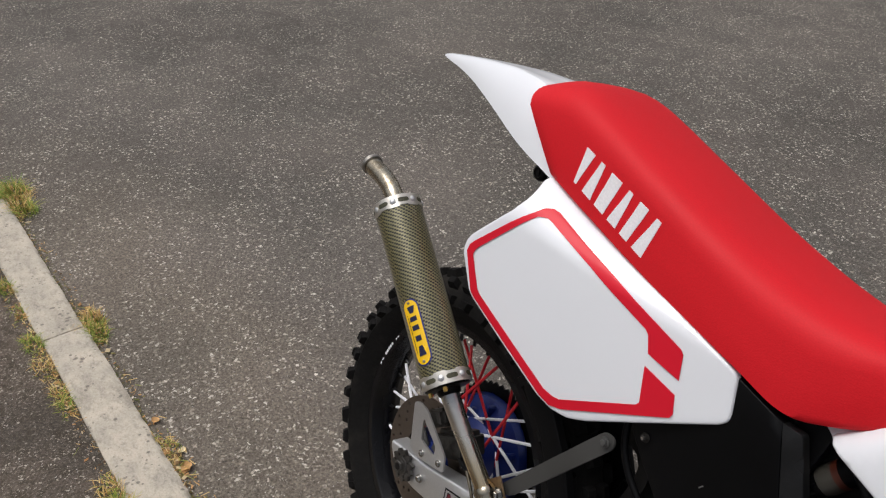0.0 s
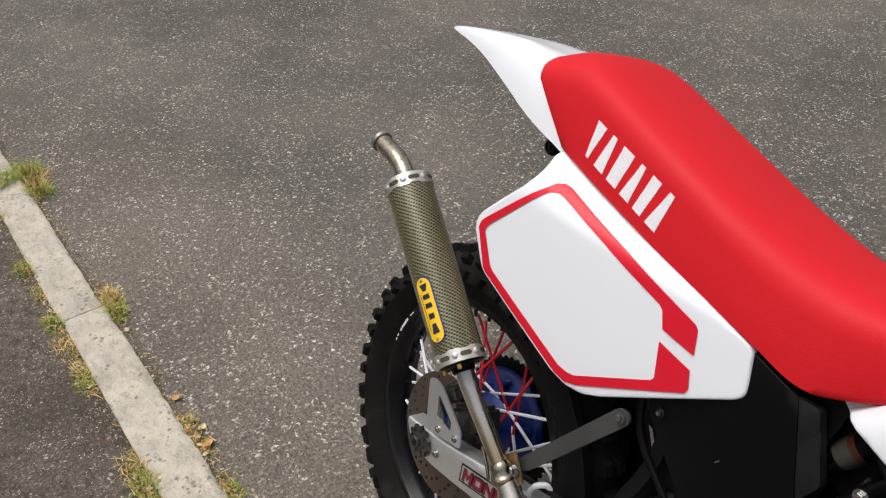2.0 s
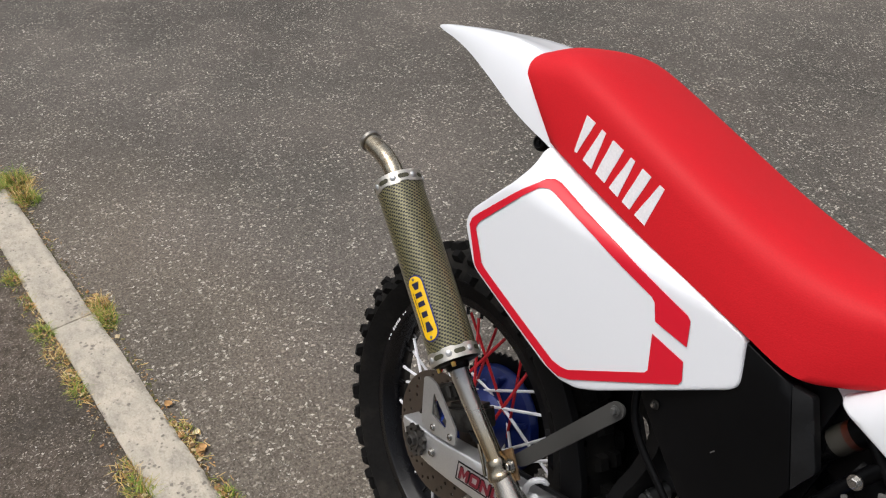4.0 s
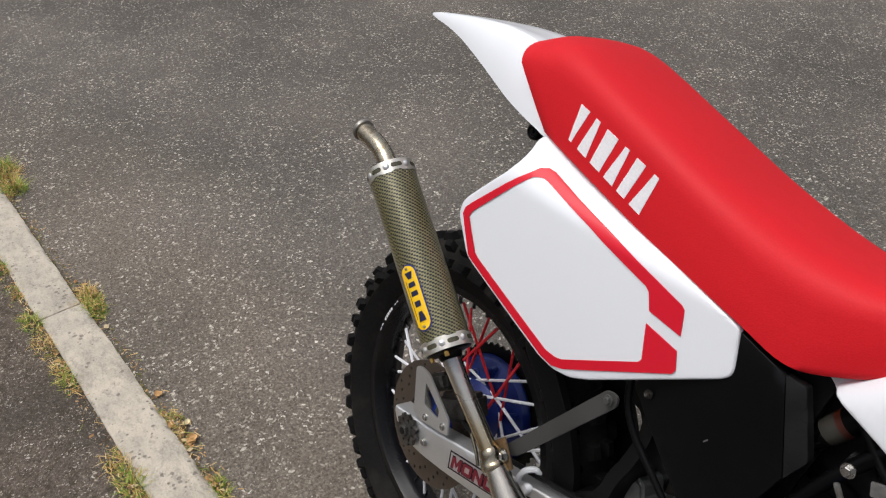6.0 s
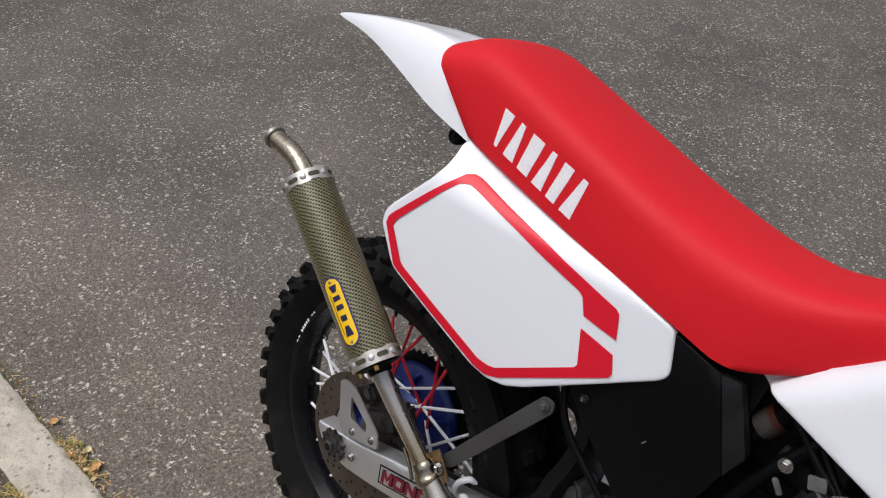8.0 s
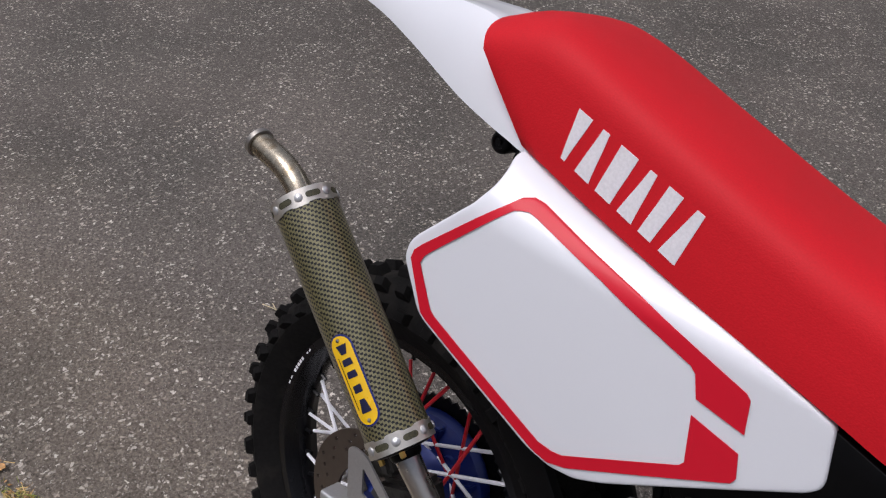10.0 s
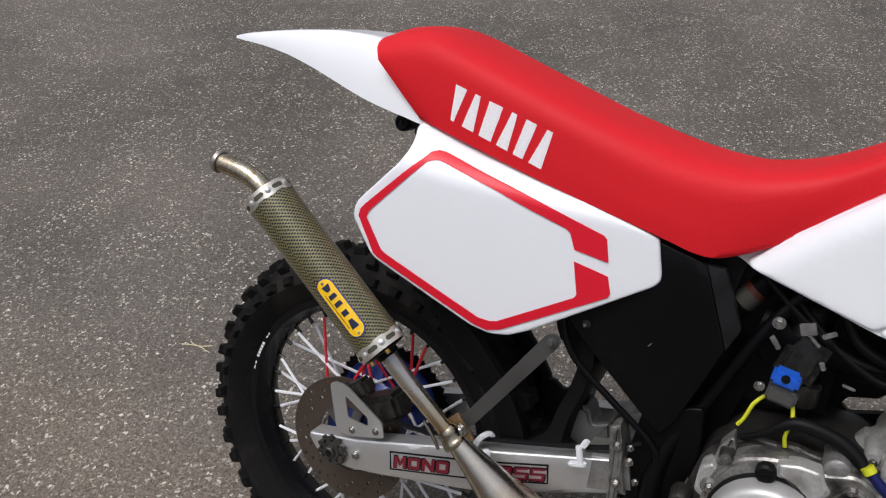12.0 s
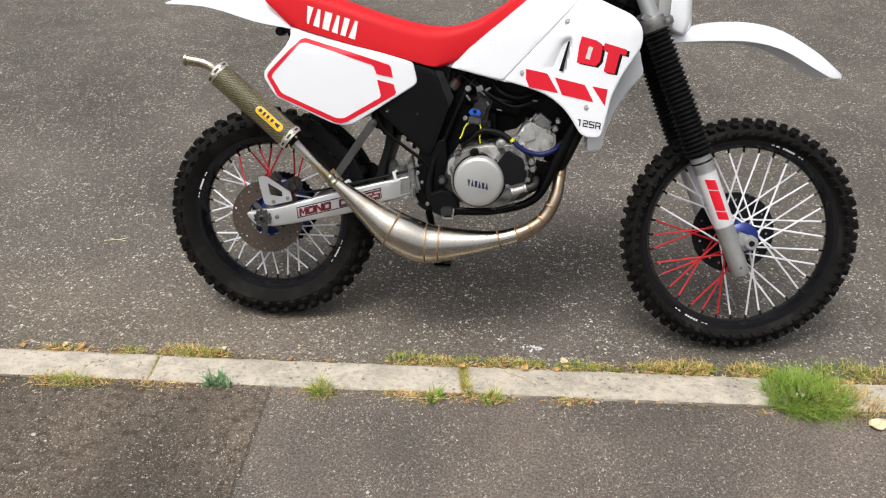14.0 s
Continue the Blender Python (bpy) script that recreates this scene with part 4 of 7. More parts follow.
seat_lines = [np.array(s[0] + s[1] + s[2]) for s in SEAT]
seat_loops = []
for s in spline(seat_lines, 5):
    h = seat_half(s[0:3], s[3:6], s[6:8])
    seat_loops.append([(x, -y, z) for x, y, z in h] + [(x, y, z) for x, y, z in h[-2::-1]])
seat = part("seat", rings(bmesh.new(), seat_loops), M_RED, bike, "long red vinyl seat with fine grain", sharp=55)


seat_tree = BVHTree.FromPolygons([v.co for v in seat.data.vertices], [p.vertices for p in seat.data.polygons])


def seat_y(x, z):
    """The seat's right flank."""
    hit = seat_tree.ray_cast(Vector((x, -1, z)), Vector((0, 1, 0)))[0]
    return (hit.y if hit else -0.12) - 0.0007


# the word on the seat, as plain tapering blocks
base_a, base_b = Vector((.134, .9125)), Vector((.2835, .8695))
top_a, top_b = Vector((.141, .9595)), Vector((.297, .918))
WORD = [(0.01, 0.12, 0.3), (0.17, 0.29, 1.0), (0.345, 0.475, 0.95), (0.53, 0.645, 1.0), (0.70, 0.80, 0.97), (0.86, 0.985, 1.0)]


def word_blocks(name, parent, material, corner, surf, shapes, label, thick=0.0008, step=0.012, side=-1):
    """A word as one plain block a letter: corner(u, v) gives x and z, with u along the word and v up it."""
    for u0, u1, foot in shapes:
        top = {1.0: 0.42, 0.3: 1.0}.get(foot, 1.0)
        m, hw = (u0 + u1) / 2, (u1 - u0) / 2
        quad = [corner(m - hw * foot, 0), corner(m + hw * foot, 0), corner(m + hw * top, 1), corner(m - hw * top, 1)]
        part(name, sheet([tuple(q) for q in quad], surf, step, thick, side=side), material, parent, label)


word_blocks("print", seat, M_WORD, lambda u, v: base_a.lerp(base_b, u).lerp(top_a.lerp(top_b, u), v), seat_y, WORD, "white printed block on the seat")

# -- tail --
TAIL = [(-.328, .004, .9605, .957), (-.30, .013, .968, .956), (-.25, .026, .978, .955), (-.19, .042, .988, .950), (-.13, .0565, .996, .939), (-.085, .064, 1.0, .927), (-.02, .0775, 1.0, .911), (.036, .0885, .984, .902), (.067, .0935, .962, .898), (.089, .0967, .95, .8945), (.107, .0975, .94, .893)]
tail_loops = []
for x, w, zt, zl in spline(TAIL, 4):
    half = [(x + 0.0, w - 0.006, zl + 0.002), (x, w, zl), (x, w * 0.98, zl + (zt - zl) * 0.35), (x, w * 0.88, zl + (zt - zl) * 0.68), (x, w * 0.75, zl + (zt - zl) * 0.92), (x, w * 0.68, zt - 0.001), (x, w * 0.6, zt), (x, w * 0.3, zt - 0.001), (x, 0, zt - 0.002)]
    tail_loops.append([(a, -b, c) for a, b, c in half] + half[-2::-1])
part("tail_fender", rings(bmesh.new(), tail_loops), M_WHITE, bike, "pointed white rear fender", sharp=36)
lug = lathe([(0.0, -0.013), (0.003, -0.013), (0.0035, -0.0105), (0.0065, -0.0105), (0.0075, -0.013), (0.0105, -0.012), (0.0125, -0.009), (0.013, -0.004), (0.013, 0.02), (0.0, 0.02)], 20, "Y", (0.050, -0.068, 0.887))
box((0.05, 0.018, 0.016), (0.078, -0.066, 0.889), (0, 6, 0), 0.003, bm=lug)
part("indicator_mount", lug, M_BLACK, bike, "black rubber mount under the tail")


# -- side panel with its stripe --
def panel_y(x, z):
    u, v = (x - 0.23) / 0.26, (z - 0.76) / 0.14
    y = -0.1595 + 0.138 * x - 0.004 * max(0, 1 - u * u) * max(0, 1 - v * v)
    # the upper part bends in towards the seat
    h = max(0, z - (0.83 - 0.043 * (x - 0.1)))
    return y + max(0, 9.6 + 60 * (x - 0.094)) * h * h


PANEL = [(.122, .8945), (.2042, .8766), (.2857, .8575), (.338, .8437), (.3722, .8337), (.4276, .8195), (.4457, .8135), (.4495, .8085), (.4604, .7652), (.460, .757), (.4535, .7485), (.3012, .6458), (.2755, .6325), (.2481, .6285), (.2211, .634), (.0689, .7004), (.0596, .7081), (.0307, .7534), (.0294, .7605), (.0303, .7738), (.037, .7852), (.0885, .8444)]
HORN = [(.0979, .8653), (.0982, .879), (.0932, .8921), (.0951, .899)]
STRIPE = [((.393, .769), (.3472, .7772)), ((.386, .7995), (.3385, .798)), ((.381, .804), (.3325, .8028)), ((.3177, .8235), (.2797, .819)), ((.2659, .8385), (.2337, .834)), ((.20, .855), (.195, .8445)), ((.149, .869), (.152, .8563)), ((.138, .870), (.143, .858)), ((.1288, .8665), (.1355, .8565)), ((.1218, .8576), (.1295, .8543)), ((.0483, .780), (.058, .7745)), ((.0405, .7702), (.0535, .768)), ((.0388, .760), (.0513, .760)), ((.0665, .709), (.0776, .7172)), ((.0736, .7042), (.085, .7123)), ((.2276, .6375), (.2313, .650)), ((.2465, .634), (.2472, .6488)), ((.265, .640), (.258, .651)), ((.400, .7215), (.357, .711)), ((.4025, .728), (.360, .7165)), ((.3955, .7505), (.3492, .7615))]
for side in (-1, 1):
    f = panel_y if side < 0 else (lambda x, z: -panel_y(x, z))
    outline = rounded(PANEL + (HORN if side < 0 else []), 0.006, 2)
    panel = part("side_panel", sheet(outline, f, 0.005, 0.006, 0.003, side), M_WHITE, bike, "glossy white side panel with a red border stripe", sharp=75)
    part("stripe", ribbon(STRIPE, lambda x, z, f=f, s=side: f(x, z) + s * 0.0016, cuts=6, across=6, side=side), M_DECAL_RED, panel, "red border stripe sticker", sharp=60)

# -- black cover ahead of the side panel, air box behind it --
def fold_y(x, z):
    return -0.094 + 0.42 * max(0, 0.922 * (x - 0.512) + 0.387 * (z - 0.793))


cover = rounded([(.30, .845), (.45, .808), (.5115, .7935), (.5553, .690), (.536, .630), (.516, .573), (.499, .545), (.41, .618), (.352, .668), (.345, .72)], [.01, .01, 0, 0, .01, .01, .01, .02, .01, .01])
cover_ob = part("air_box_cover", sheet(cover, lambda x, z: -0.094, 0.02, 0.02, 0.0015), M_COVER, bike, "matt black moulded cover")
# the fold catches light; that is put into its paler colour
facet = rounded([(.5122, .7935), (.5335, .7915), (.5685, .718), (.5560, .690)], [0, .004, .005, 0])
part("cover_facet", sheet(facet, fold_y, 0.02, 0.012, 0.0012), M_FACET_LIT, cover_ob, "folded front edge of the cover, caught light painted in", sharp=20)
part("cover_clip", box((.0016, .001, .007), (.4638, -.0948, .669), (0, 35, 0), .0003), M_ALU_D, cover_ob)
# added black sheet, no real guard: keeps the tyre's side smooth and dark
side_filler = rounded([(.145, .583), (.205, .537), (.25, .48), (.28, .407), (.3215, .406), (.299, .4715), (.2635, .5306), (.212, .585), (.165, .622), (.13, .64)], .008)
part("tyre_filler", sheet(side_filler, lambda x, z: -0.066, 0.05, 0.012, 0.002), M_BLACK, bike, "smooth black filler sheet added over the tyre side")
# added black sheet that hides the road past the tyre's far side
far_filler = [(.284 * math.cos(a), .332 + .284 * math.sin(a)) for a in (radians(10 + 7 * k) for k in range(10))] + [(.339 * math.cos(a), .332 + .339 * math.sin(a)) for a in (radians(73 - 7 * k) for k in range(10))]
part("tyre_filler", sheet(far_filler, lambda x, z: 0.06, 0.05, 0.008, 0.002), M_BLACK, bike, "black filler sheet added on the far side of the tyre")
# added black sheet that closes the gap before the tyre
low_filler = rounded([(.27, .40), (.285, .498), (.304, .500), (.320, .489), (.352, .503), (.37, .50), (.37, .40)], .004)
part("tyre_filler", sheet(low_filler, lambda x, z: 0.052, 0.05, 0.008, 0.002), M_BLACK, bike, "black filler sheet added before the tyre")
# made-up black sheet so that the gap behind the stay reads dark
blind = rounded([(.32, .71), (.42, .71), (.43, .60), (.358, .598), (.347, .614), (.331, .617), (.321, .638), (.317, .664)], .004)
part("stay_filler", sheet(blind, lambda x, z: -0.05, 0.05, 0.03, 0.003), M_BLACK, bike, "black filler sheet added behind the frame stay")
airbox = bmesh.new()
box((0.27, 0.13, 0.19), (0.43, 0.0, 0.745), (0, 8, 0), 0.02, bm=airbox)
part("air_box", airbox, M_BLACK, bike)
guard_loops = []
for x, z in spline([(0.345, 0.70), (0.372, 0.62), (0.366, 0.56), (0.352, 0.51), (0.345, 0.44), (0.345, 0.40)], 4):
    d = 0.004 + 0.05 * max(0, min(1, (0.48 - z) / 0.05))
    guard_loops.append([(x - d, -0.07, z), (x + 0.018, -0.076, z + 0.002), (x + 0.023, -0.05, z), (x + 0.023, 0.05, z), (x + 0.018, 0.076, z + 0.002), (x - d, 0.07, z), (x - d + 0.004, 0.045, z), (x - d + 0.004, -0.045, z)])
part("mud_flap", rings(bmesh.new(), guard_loops), M_BLACK, bike, "black rubber mud flap before the rear wheel")
under = []
for x, z in spline([(0.13, 0.80), (0.18, 0.78), (0.24, 0.76), (0.32, 0.7)], 4):
    under.append([(x, -0.085, z - 0.02), (x, -0.09, z - 0.018), (x, -0.06, z + 0.02), (x, 0.06, z + 0.02), (x, 0.09, z - 0.018), (x, 0.085, z - 0.02), (x, 0.055, z + 0.015), (x, -0.055, z + 0.015)])
part("inner_fender", rings(bmesh.new(), under), M_BLACK, bike, "black inner fender over the rear tyre")


# -- tank and shrouds --
def tank_base(x):
    return 0.088 + 0.245 * (min(max(x, 0.5), 0.965) - 0.55)


def tank_y(x, z):
    t = max(0, min(1, (z - 0.9) / 0.165))
    # the upper edge along the seat is rolled inwards
    edge = 0.8065 + 0.90 * (x - 0.553)
    roll = max(0, 1 - max(0, edge - z) / 0.028) ** 2 * max(0, min(1, (0.79 - x) / 0.04))
    return -tank_base(x) * (1 - 0.44 * t * t) + 0.017 * roll


TANK = [(.538, .807, .813), (.552, .803, .820), (.60, .793, .853), (.66, .781, .905), (.72, .769, .953), (.765, .77, .992), (.787, .775, 1.016), (.812, .78, 1.038), (.84, .785, 1.048), (.90, .80, 1.053), (.918, .81, 1.048), (.932, .83, 1.03), (.95, .86, 1.003), (.965, .88, .985)]
loops = []
for x, z0, z1 in spline(TANK, 3):
    half = []
    for k in range(11):
        z = z0 + (z1 - z0) * (k / 10)
        y = tank_y(x, z) + 0.006 * max(0, min(1, (1.022 - z) / 0.02))
        half.append((x, min(y, -0.004), z))
    yt = half[-1][1]
    crown = min(0.012, (z1 - z0) * 0.1) if x > 0.78 else 0.0
    for q in (0.85, 0.6, 0.3, 0.0):
        half.append((x, yt * q, z1 + crown * (1 - q * q)))
    loops.append(half + [(a, -b, c) for a, b, c in half[-2::-1]])
tank = part("fuel_tank", rings(bmesh.new(), loops), M_WHITE, bike, "white plastic fuel tank with side covers", sharp=45)
cap = lathe([(0.0, 1.071), (0.036, 1.071), (0.042, 1.068), (0.042, 1.062), (0.05, 1.062), (0.05, 1.050), (0.0, 1.050)], 28, "Z", (0.865, 0, 0.0))
part("filler_cap", cap, M_BLACK, tank, "black screw filler cap")

COVER = [(.553, .8065), (.60, .8515), (.66, .9035), (.72, .9555), (.765, .9945), (.788, 1.006), (.85, 1.010), (.905, 1.002), (.878, .966), (.793, .869), (.706, .7735), (.66, .782), (.60, .794), (.560, .8015)]
cover_out = rounded(COVER, [.006, 0, 0, 0, .01, .01, .02, .008, .01, 0, .008, 0, 0, .006])
for side in (-1, 1):
    f = tank_y if side < 0 else (lambda x, z: -tank_y(x, z))
    part("tank_cover", sheet(cover_out, f, 0.012, 0.012, 0.004, side), M_WHITE, bike, "white tank side cover", sharp=50)

SHROUD = [(.7095, .7735), (.797, .872), (.882, .967), (.924, 1.004), (.955, .995), (1.045, .956), (1.071, .925), (1.074, .880), (1.028, .806), (1.003, .745), (.996, .700), (.983, .634), (.945, .632), (.926, .643), (.905, .675), (.883, .703), (.855, .726), (.819, .746), (.77, .760)]
shroud_out = rounded(SHROUD, [.008, 0, .02, .01, .02, .02, .02, .02, .03, .02, .02, .014, .01, .01, .01, .02, .02, .02, .02])


def slot_x(z):
    return 0.8725 + 0.17 * (z - 0.81)


def shroud_y(x, z):
    y = tank_y(x, z) - 0.004
    # air scoop: the face falls inwards towards the slot
    left = 0.806 + 0.63 * (z - 0.81)
    if 0.800 < z < 0.896 and left < x < slot_x(z) + 0.003:
        depth = min(1, (x - left) / max(0.006, slot_x(z) - left)) ** 1.5
        lip = min(1, (z - 0.800) / 0.012, (0.896 - z) / 0.02)
        step = 1 if x < slot_x(z) else 1 - (x - slot_x(z)) / 0.003
        y += 0.026 * depth * max(0, lip) * step
    # flank turns in towards the front edge
    return y + 0.2 * max(0, x - 1.046)


for side in (-1, 1):
    f = shroud_y if side < 0 else (lambda x, z: -shroud_y(x, z))
    shroud = part("shroud", sheet(shroud_out, f, 0.005, 0.014, 0.004, side), M_WHITE, bike, "white radiator shroud with an air scoop and red flashes", sharp=50)
    lift = lambda x, z, f=f, s=side: f(x, z) + s * 0.0012
    for quad in ([(.770, .8085), (.829, .7985), (.862, .7475), (.782, .760), (.772, .780)], [(.850, .789), (.931, .773), (.957, .7285), (.872, .7435)], [(.950, .7705), (.9915, .764), (.987, .7195)]):
        part("flash", sheet(quad, lift, 0.0075, 0.0006, side=side), M_DECAL_RED, shroud, "red flash sticker", sharp=60)
    # no opening is cut: a black sheet paints the slot's shade
    slot = [(slot_x(.806) - .012, .806), (slot_x(.806) - .001, .805), (slot_x(.884) - .001, .886), (slot_x(.884) - .006, .884)]
    part("slot", sheet(slot, lambda x, z, f=f, s=side: f(.95, z) - s * 0.0105 - s * 0.3 * (.9 - x), 0.02, 0.004, side=side), M_DECAL_BLACK, shroud, "air slot, its shade painted black")
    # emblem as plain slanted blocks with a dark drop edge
    for dx, dz, material, lf in ((0.007, -0.004, M_DECAL_BLACK, 0.001), (0, 0, M_DECAL_RED, 0.0018)):
        up = lambda x, z, f=f, s=side, q=lf: f(x, z) + s * q
        for shape in ([(.914, .899), (.954, .889), (.970, .875), (.966, .837), (.955, .823), (.905, .831), (.909, .876)], [(.974, .884), (1.034, .868), (1.032, .853), (1.016, .857), (1.006, .805), (.977, .810), (.985, .862), (.972, .866)]):
            part("emblem_block", sheet([(x + dx, z + dz) for x, z in shape], up, 0.0075, 0.0005, side=side), material, shroud, "red emblem block with a black shadow" if dx == 0 else "black emblem shadow", sharp=60)
    for x, z in ((.875, .935), (.762, .796), (.941, .712)):
        y = f(x, z)
        bm = lathe([(0.0, -0.0025), (0.003, -0.0025), (0.0046, -0.0015), (0.005, -0.0004), (0.0082, -0.0006), (0.0088, 0.0006), (0.0088, 0.003), (0.0, 0.003)], 18, "Y", (x, y, z))
        if side > 0:
            bm = lathe([(0.0, 0.0045), (0.004, 0.0045), (0.0062, 0.003), (0.0115, 0.001), (0.0115, -0.003), (0.0, -0.003)], 18, "Y", (x, y, z))
        part("screw", bm, M_SILVER, shroud, "steel panel screw with washer")
    if side < 0:
        square_words("125R", (.9162, .6640), .0166, .0142, .0180, 0.03, -0.112, lambda x, z: shroud_y(x, z) - 0.0016, M_DECAL_BLACK, shroud, "black printed character")
    slit = [(.934, .874), (.945, .871), (.938, .839), (.927, .842)]
    part("emblem_slit", sheet(slit, lambda x, z, f=f, s=side: f(x, z) + s * 0.0024, 0.01, 0.0004, side=side), M_DECAL_WHITE, shroud, "white slit in the emblem")
    duct = rounded([(1.05, .90), (1.075, .87), (1.092, .806), (1.055, .76), (1.02, .70), (1.0, .64), (.993, .592), (.953, .585), (.95, .66), (.98, .78)], .012)
    part("air_duct", sheet(duct, (lambda x, z: -0.115) if side < 0 else (lambda x, z: 0.115), 0.03, 0.05, 0.005, side), M_WHITE_IN, bike, "pale inner air duct of the shroud")
rad = bmesh.new()
box((0.035, 0.12, 0.2), (0.985, -0.02, 0.77), (0, 20, 0), 0.006, bm=rad)
part("radiator", rad, M_FRAME, bike, "black radiator core")


# -- tubes on the machine --
def pipe_part(name, pts, material=M_FRAME, label="", n=12, steps=6, parent=bike):
    return part(name, tube(pts, n, steps), material, parent, label, sharp=60)


# -- exhaust: expansion chamber, stinger, silencer --
CHAMBER = [(.86, -.03, .60, .018), (.884, -.062, .555, .0175), (.882, -.09, .50, .0175), (.876, -.108, .45, .018), (.85, -.12, .395, .0195), (.814, -.126, .360, .0215), (.77, -.128, .336, .0235), (.718, -.13, .320, .0255), (.64, -.134, .306, .038), (.55, -.138, .297, .0535), (.50, -.14, .297, .060), (.45, -.142, .314, .061), (.40, -.145, .339, .0565), (.33, -.152, .392, .037), (.27, -.16, .442, .0215), (.228, -.164, .476, .0135)]
chamber = part("expansion_chamber", tube(CHAMBER[6:], 36, 5, uv=True), M_STEEL, bike, "brushed steel expansion chamber with brown weld seams", sharp=60)
part("header_pipe", tube(CHAMBER[:7], 30, 5, uv=True), M_HEADER, bike, "heat-browned steel header pipe welded from short bends", sharp=60)


def seam(i, t, bulge=0.0015, wide=0.004):
    a, b = np.array(CHAMBER[i]), np.array(CHAMBER[i + 1])
    p = a + (b - a) * t
    d = Vector(b[:3] - a[:3]).normalized()
    q = d.to_track_quat("Z", "X")
    bm = lathe([(p[3] - 0.002, -wide), (p[3] + bulge * 0.6, -wide * 0.7), (p[3] + bulge, 0), (p[3] + bulge * 0.6, wide * 0.7), (p[3] - 0.002, wide)], 36, "Z")
    bmesh.ops.transform(bm, matrix=Matrix.Translation(Vector(p[:3])) @ q.to_matrix().to_4x4(), verts=bm.verts)
    return bm


for i, t in ((1, .9), (3, .5), (4, .3), (5, 0.1), (5, .9), (6, .95), (9, .1), (9, .85), (11, .9)):
    part("weld_seam", seam(i, t), M_WELD, chamber, "brown heat-tinted weld bead")
STINGER = [(.228, -.164, .476, .0135), (.215, -.167, .4885, .0126), (.19, -.174, .514, .0126), (.158, -.184, .548, .0130), (.135, -.191, .574, .0138), (.118, -.195, .592, .0142)]
part("stinger_pipe", tube(STINGER, 20, 4, uv=True), M_STINGER, bike, "bare steel tail section of the exhaust", sharp=60)
collar = tube([(.240, -.1632, .4625, .0175), (.236, -.1635, .4665, .0188), (.232, -.164, .470, .0172), (.228, -.1645, .4755, .0158), (.224, -.165, .480, .0168), (.219, -.1662, .4845, .0142)], 20, 2)
part("pipe_clamp", collar, M_PIPE, bike, "brown heat-stained pipe joint")
tab = rounded([(.2056, .4798), (.2292, .5069), (.2602, .4743), (.2391, .4544)], .002)
part("hanger_tab", extrude_y(tab, -.152, -.149, .0006), M_WELD, bike, "brown heat-stained steel tab")
for pts in ([(.187, -.172, .487), (.203, -.1705, .4675), (.214, -.169, .449)], [(.2075, -.1745, .5035), (.2230, -.172, .4860), (.2290, -.170, .4690)]):
    pipe_part("joint_rib", [(x, y, z, .0026) for x, y, z in pts], M_PIPE, "straw-coloured weld rib", n=8)

MUF_LOW, MUF_TOP = Vector((.1235, -.195, .589)), Vector((-.095, -.199, .7715))
muf_dir = (MUF_TOP - MUF_LOW).normalized()
muf_len = (MUF_TOP - MUF_LOW).length
MUF_R = 0.0352
muf_q = muf_dir.to_track_quat("Z", "Y")
MUF = Matrix.Translation(MUF_LOW) @ muf_q.to_matrix().to_4x4()
# the silencer's local axes: z up the tube, view side found from the bike's right
out_local = muf_q.inverted() @ Vector((0, -1, 0))
OUT = math.atan2(out_local.y, out_local.x)


def sleeve(profile, n=48, uv=False):
    bm = bmesh.new()
    loops = [[(r * math.cos(a), r * math.sin(a), h) for a in (2 * math.pi * k / n for k in range(n))] for r, h in profile]
    return rings(bm, loops, True, (2 * math.pi * MUF_R, [h for _, h in profile]) if uv else None)


def on_sleeve(outline, h, ang, lift, squeeze=1.0):
    """Bends a flat outline, long up the sleeve, round the sleeve."""
    bm = bmesh.new()
    bm.faces.new([bm.verts.new((u, v, 0)) for u, v in outline])
    bmesh.ops.triangulate(bm, faces=bm.faces[:], ngon_method="EAR_CLIP")
    for k in range(-6, 7):
        bmesh.ops.bisect_plane(bm, geom=bm.verts[:] + bm.edges[:] + bm.faces[:], dist=1e-7, plane_co=(0, k * 0.003, 0), plane_no=(0, 1, 0))
    for v in bm.verts:
        a = ang + v.co.y / MUF_R
        r = MUF_R + lift
        v.co = Vector((r * math.cos(a), r * math.sin(a), h + v.co.x))
    return bm


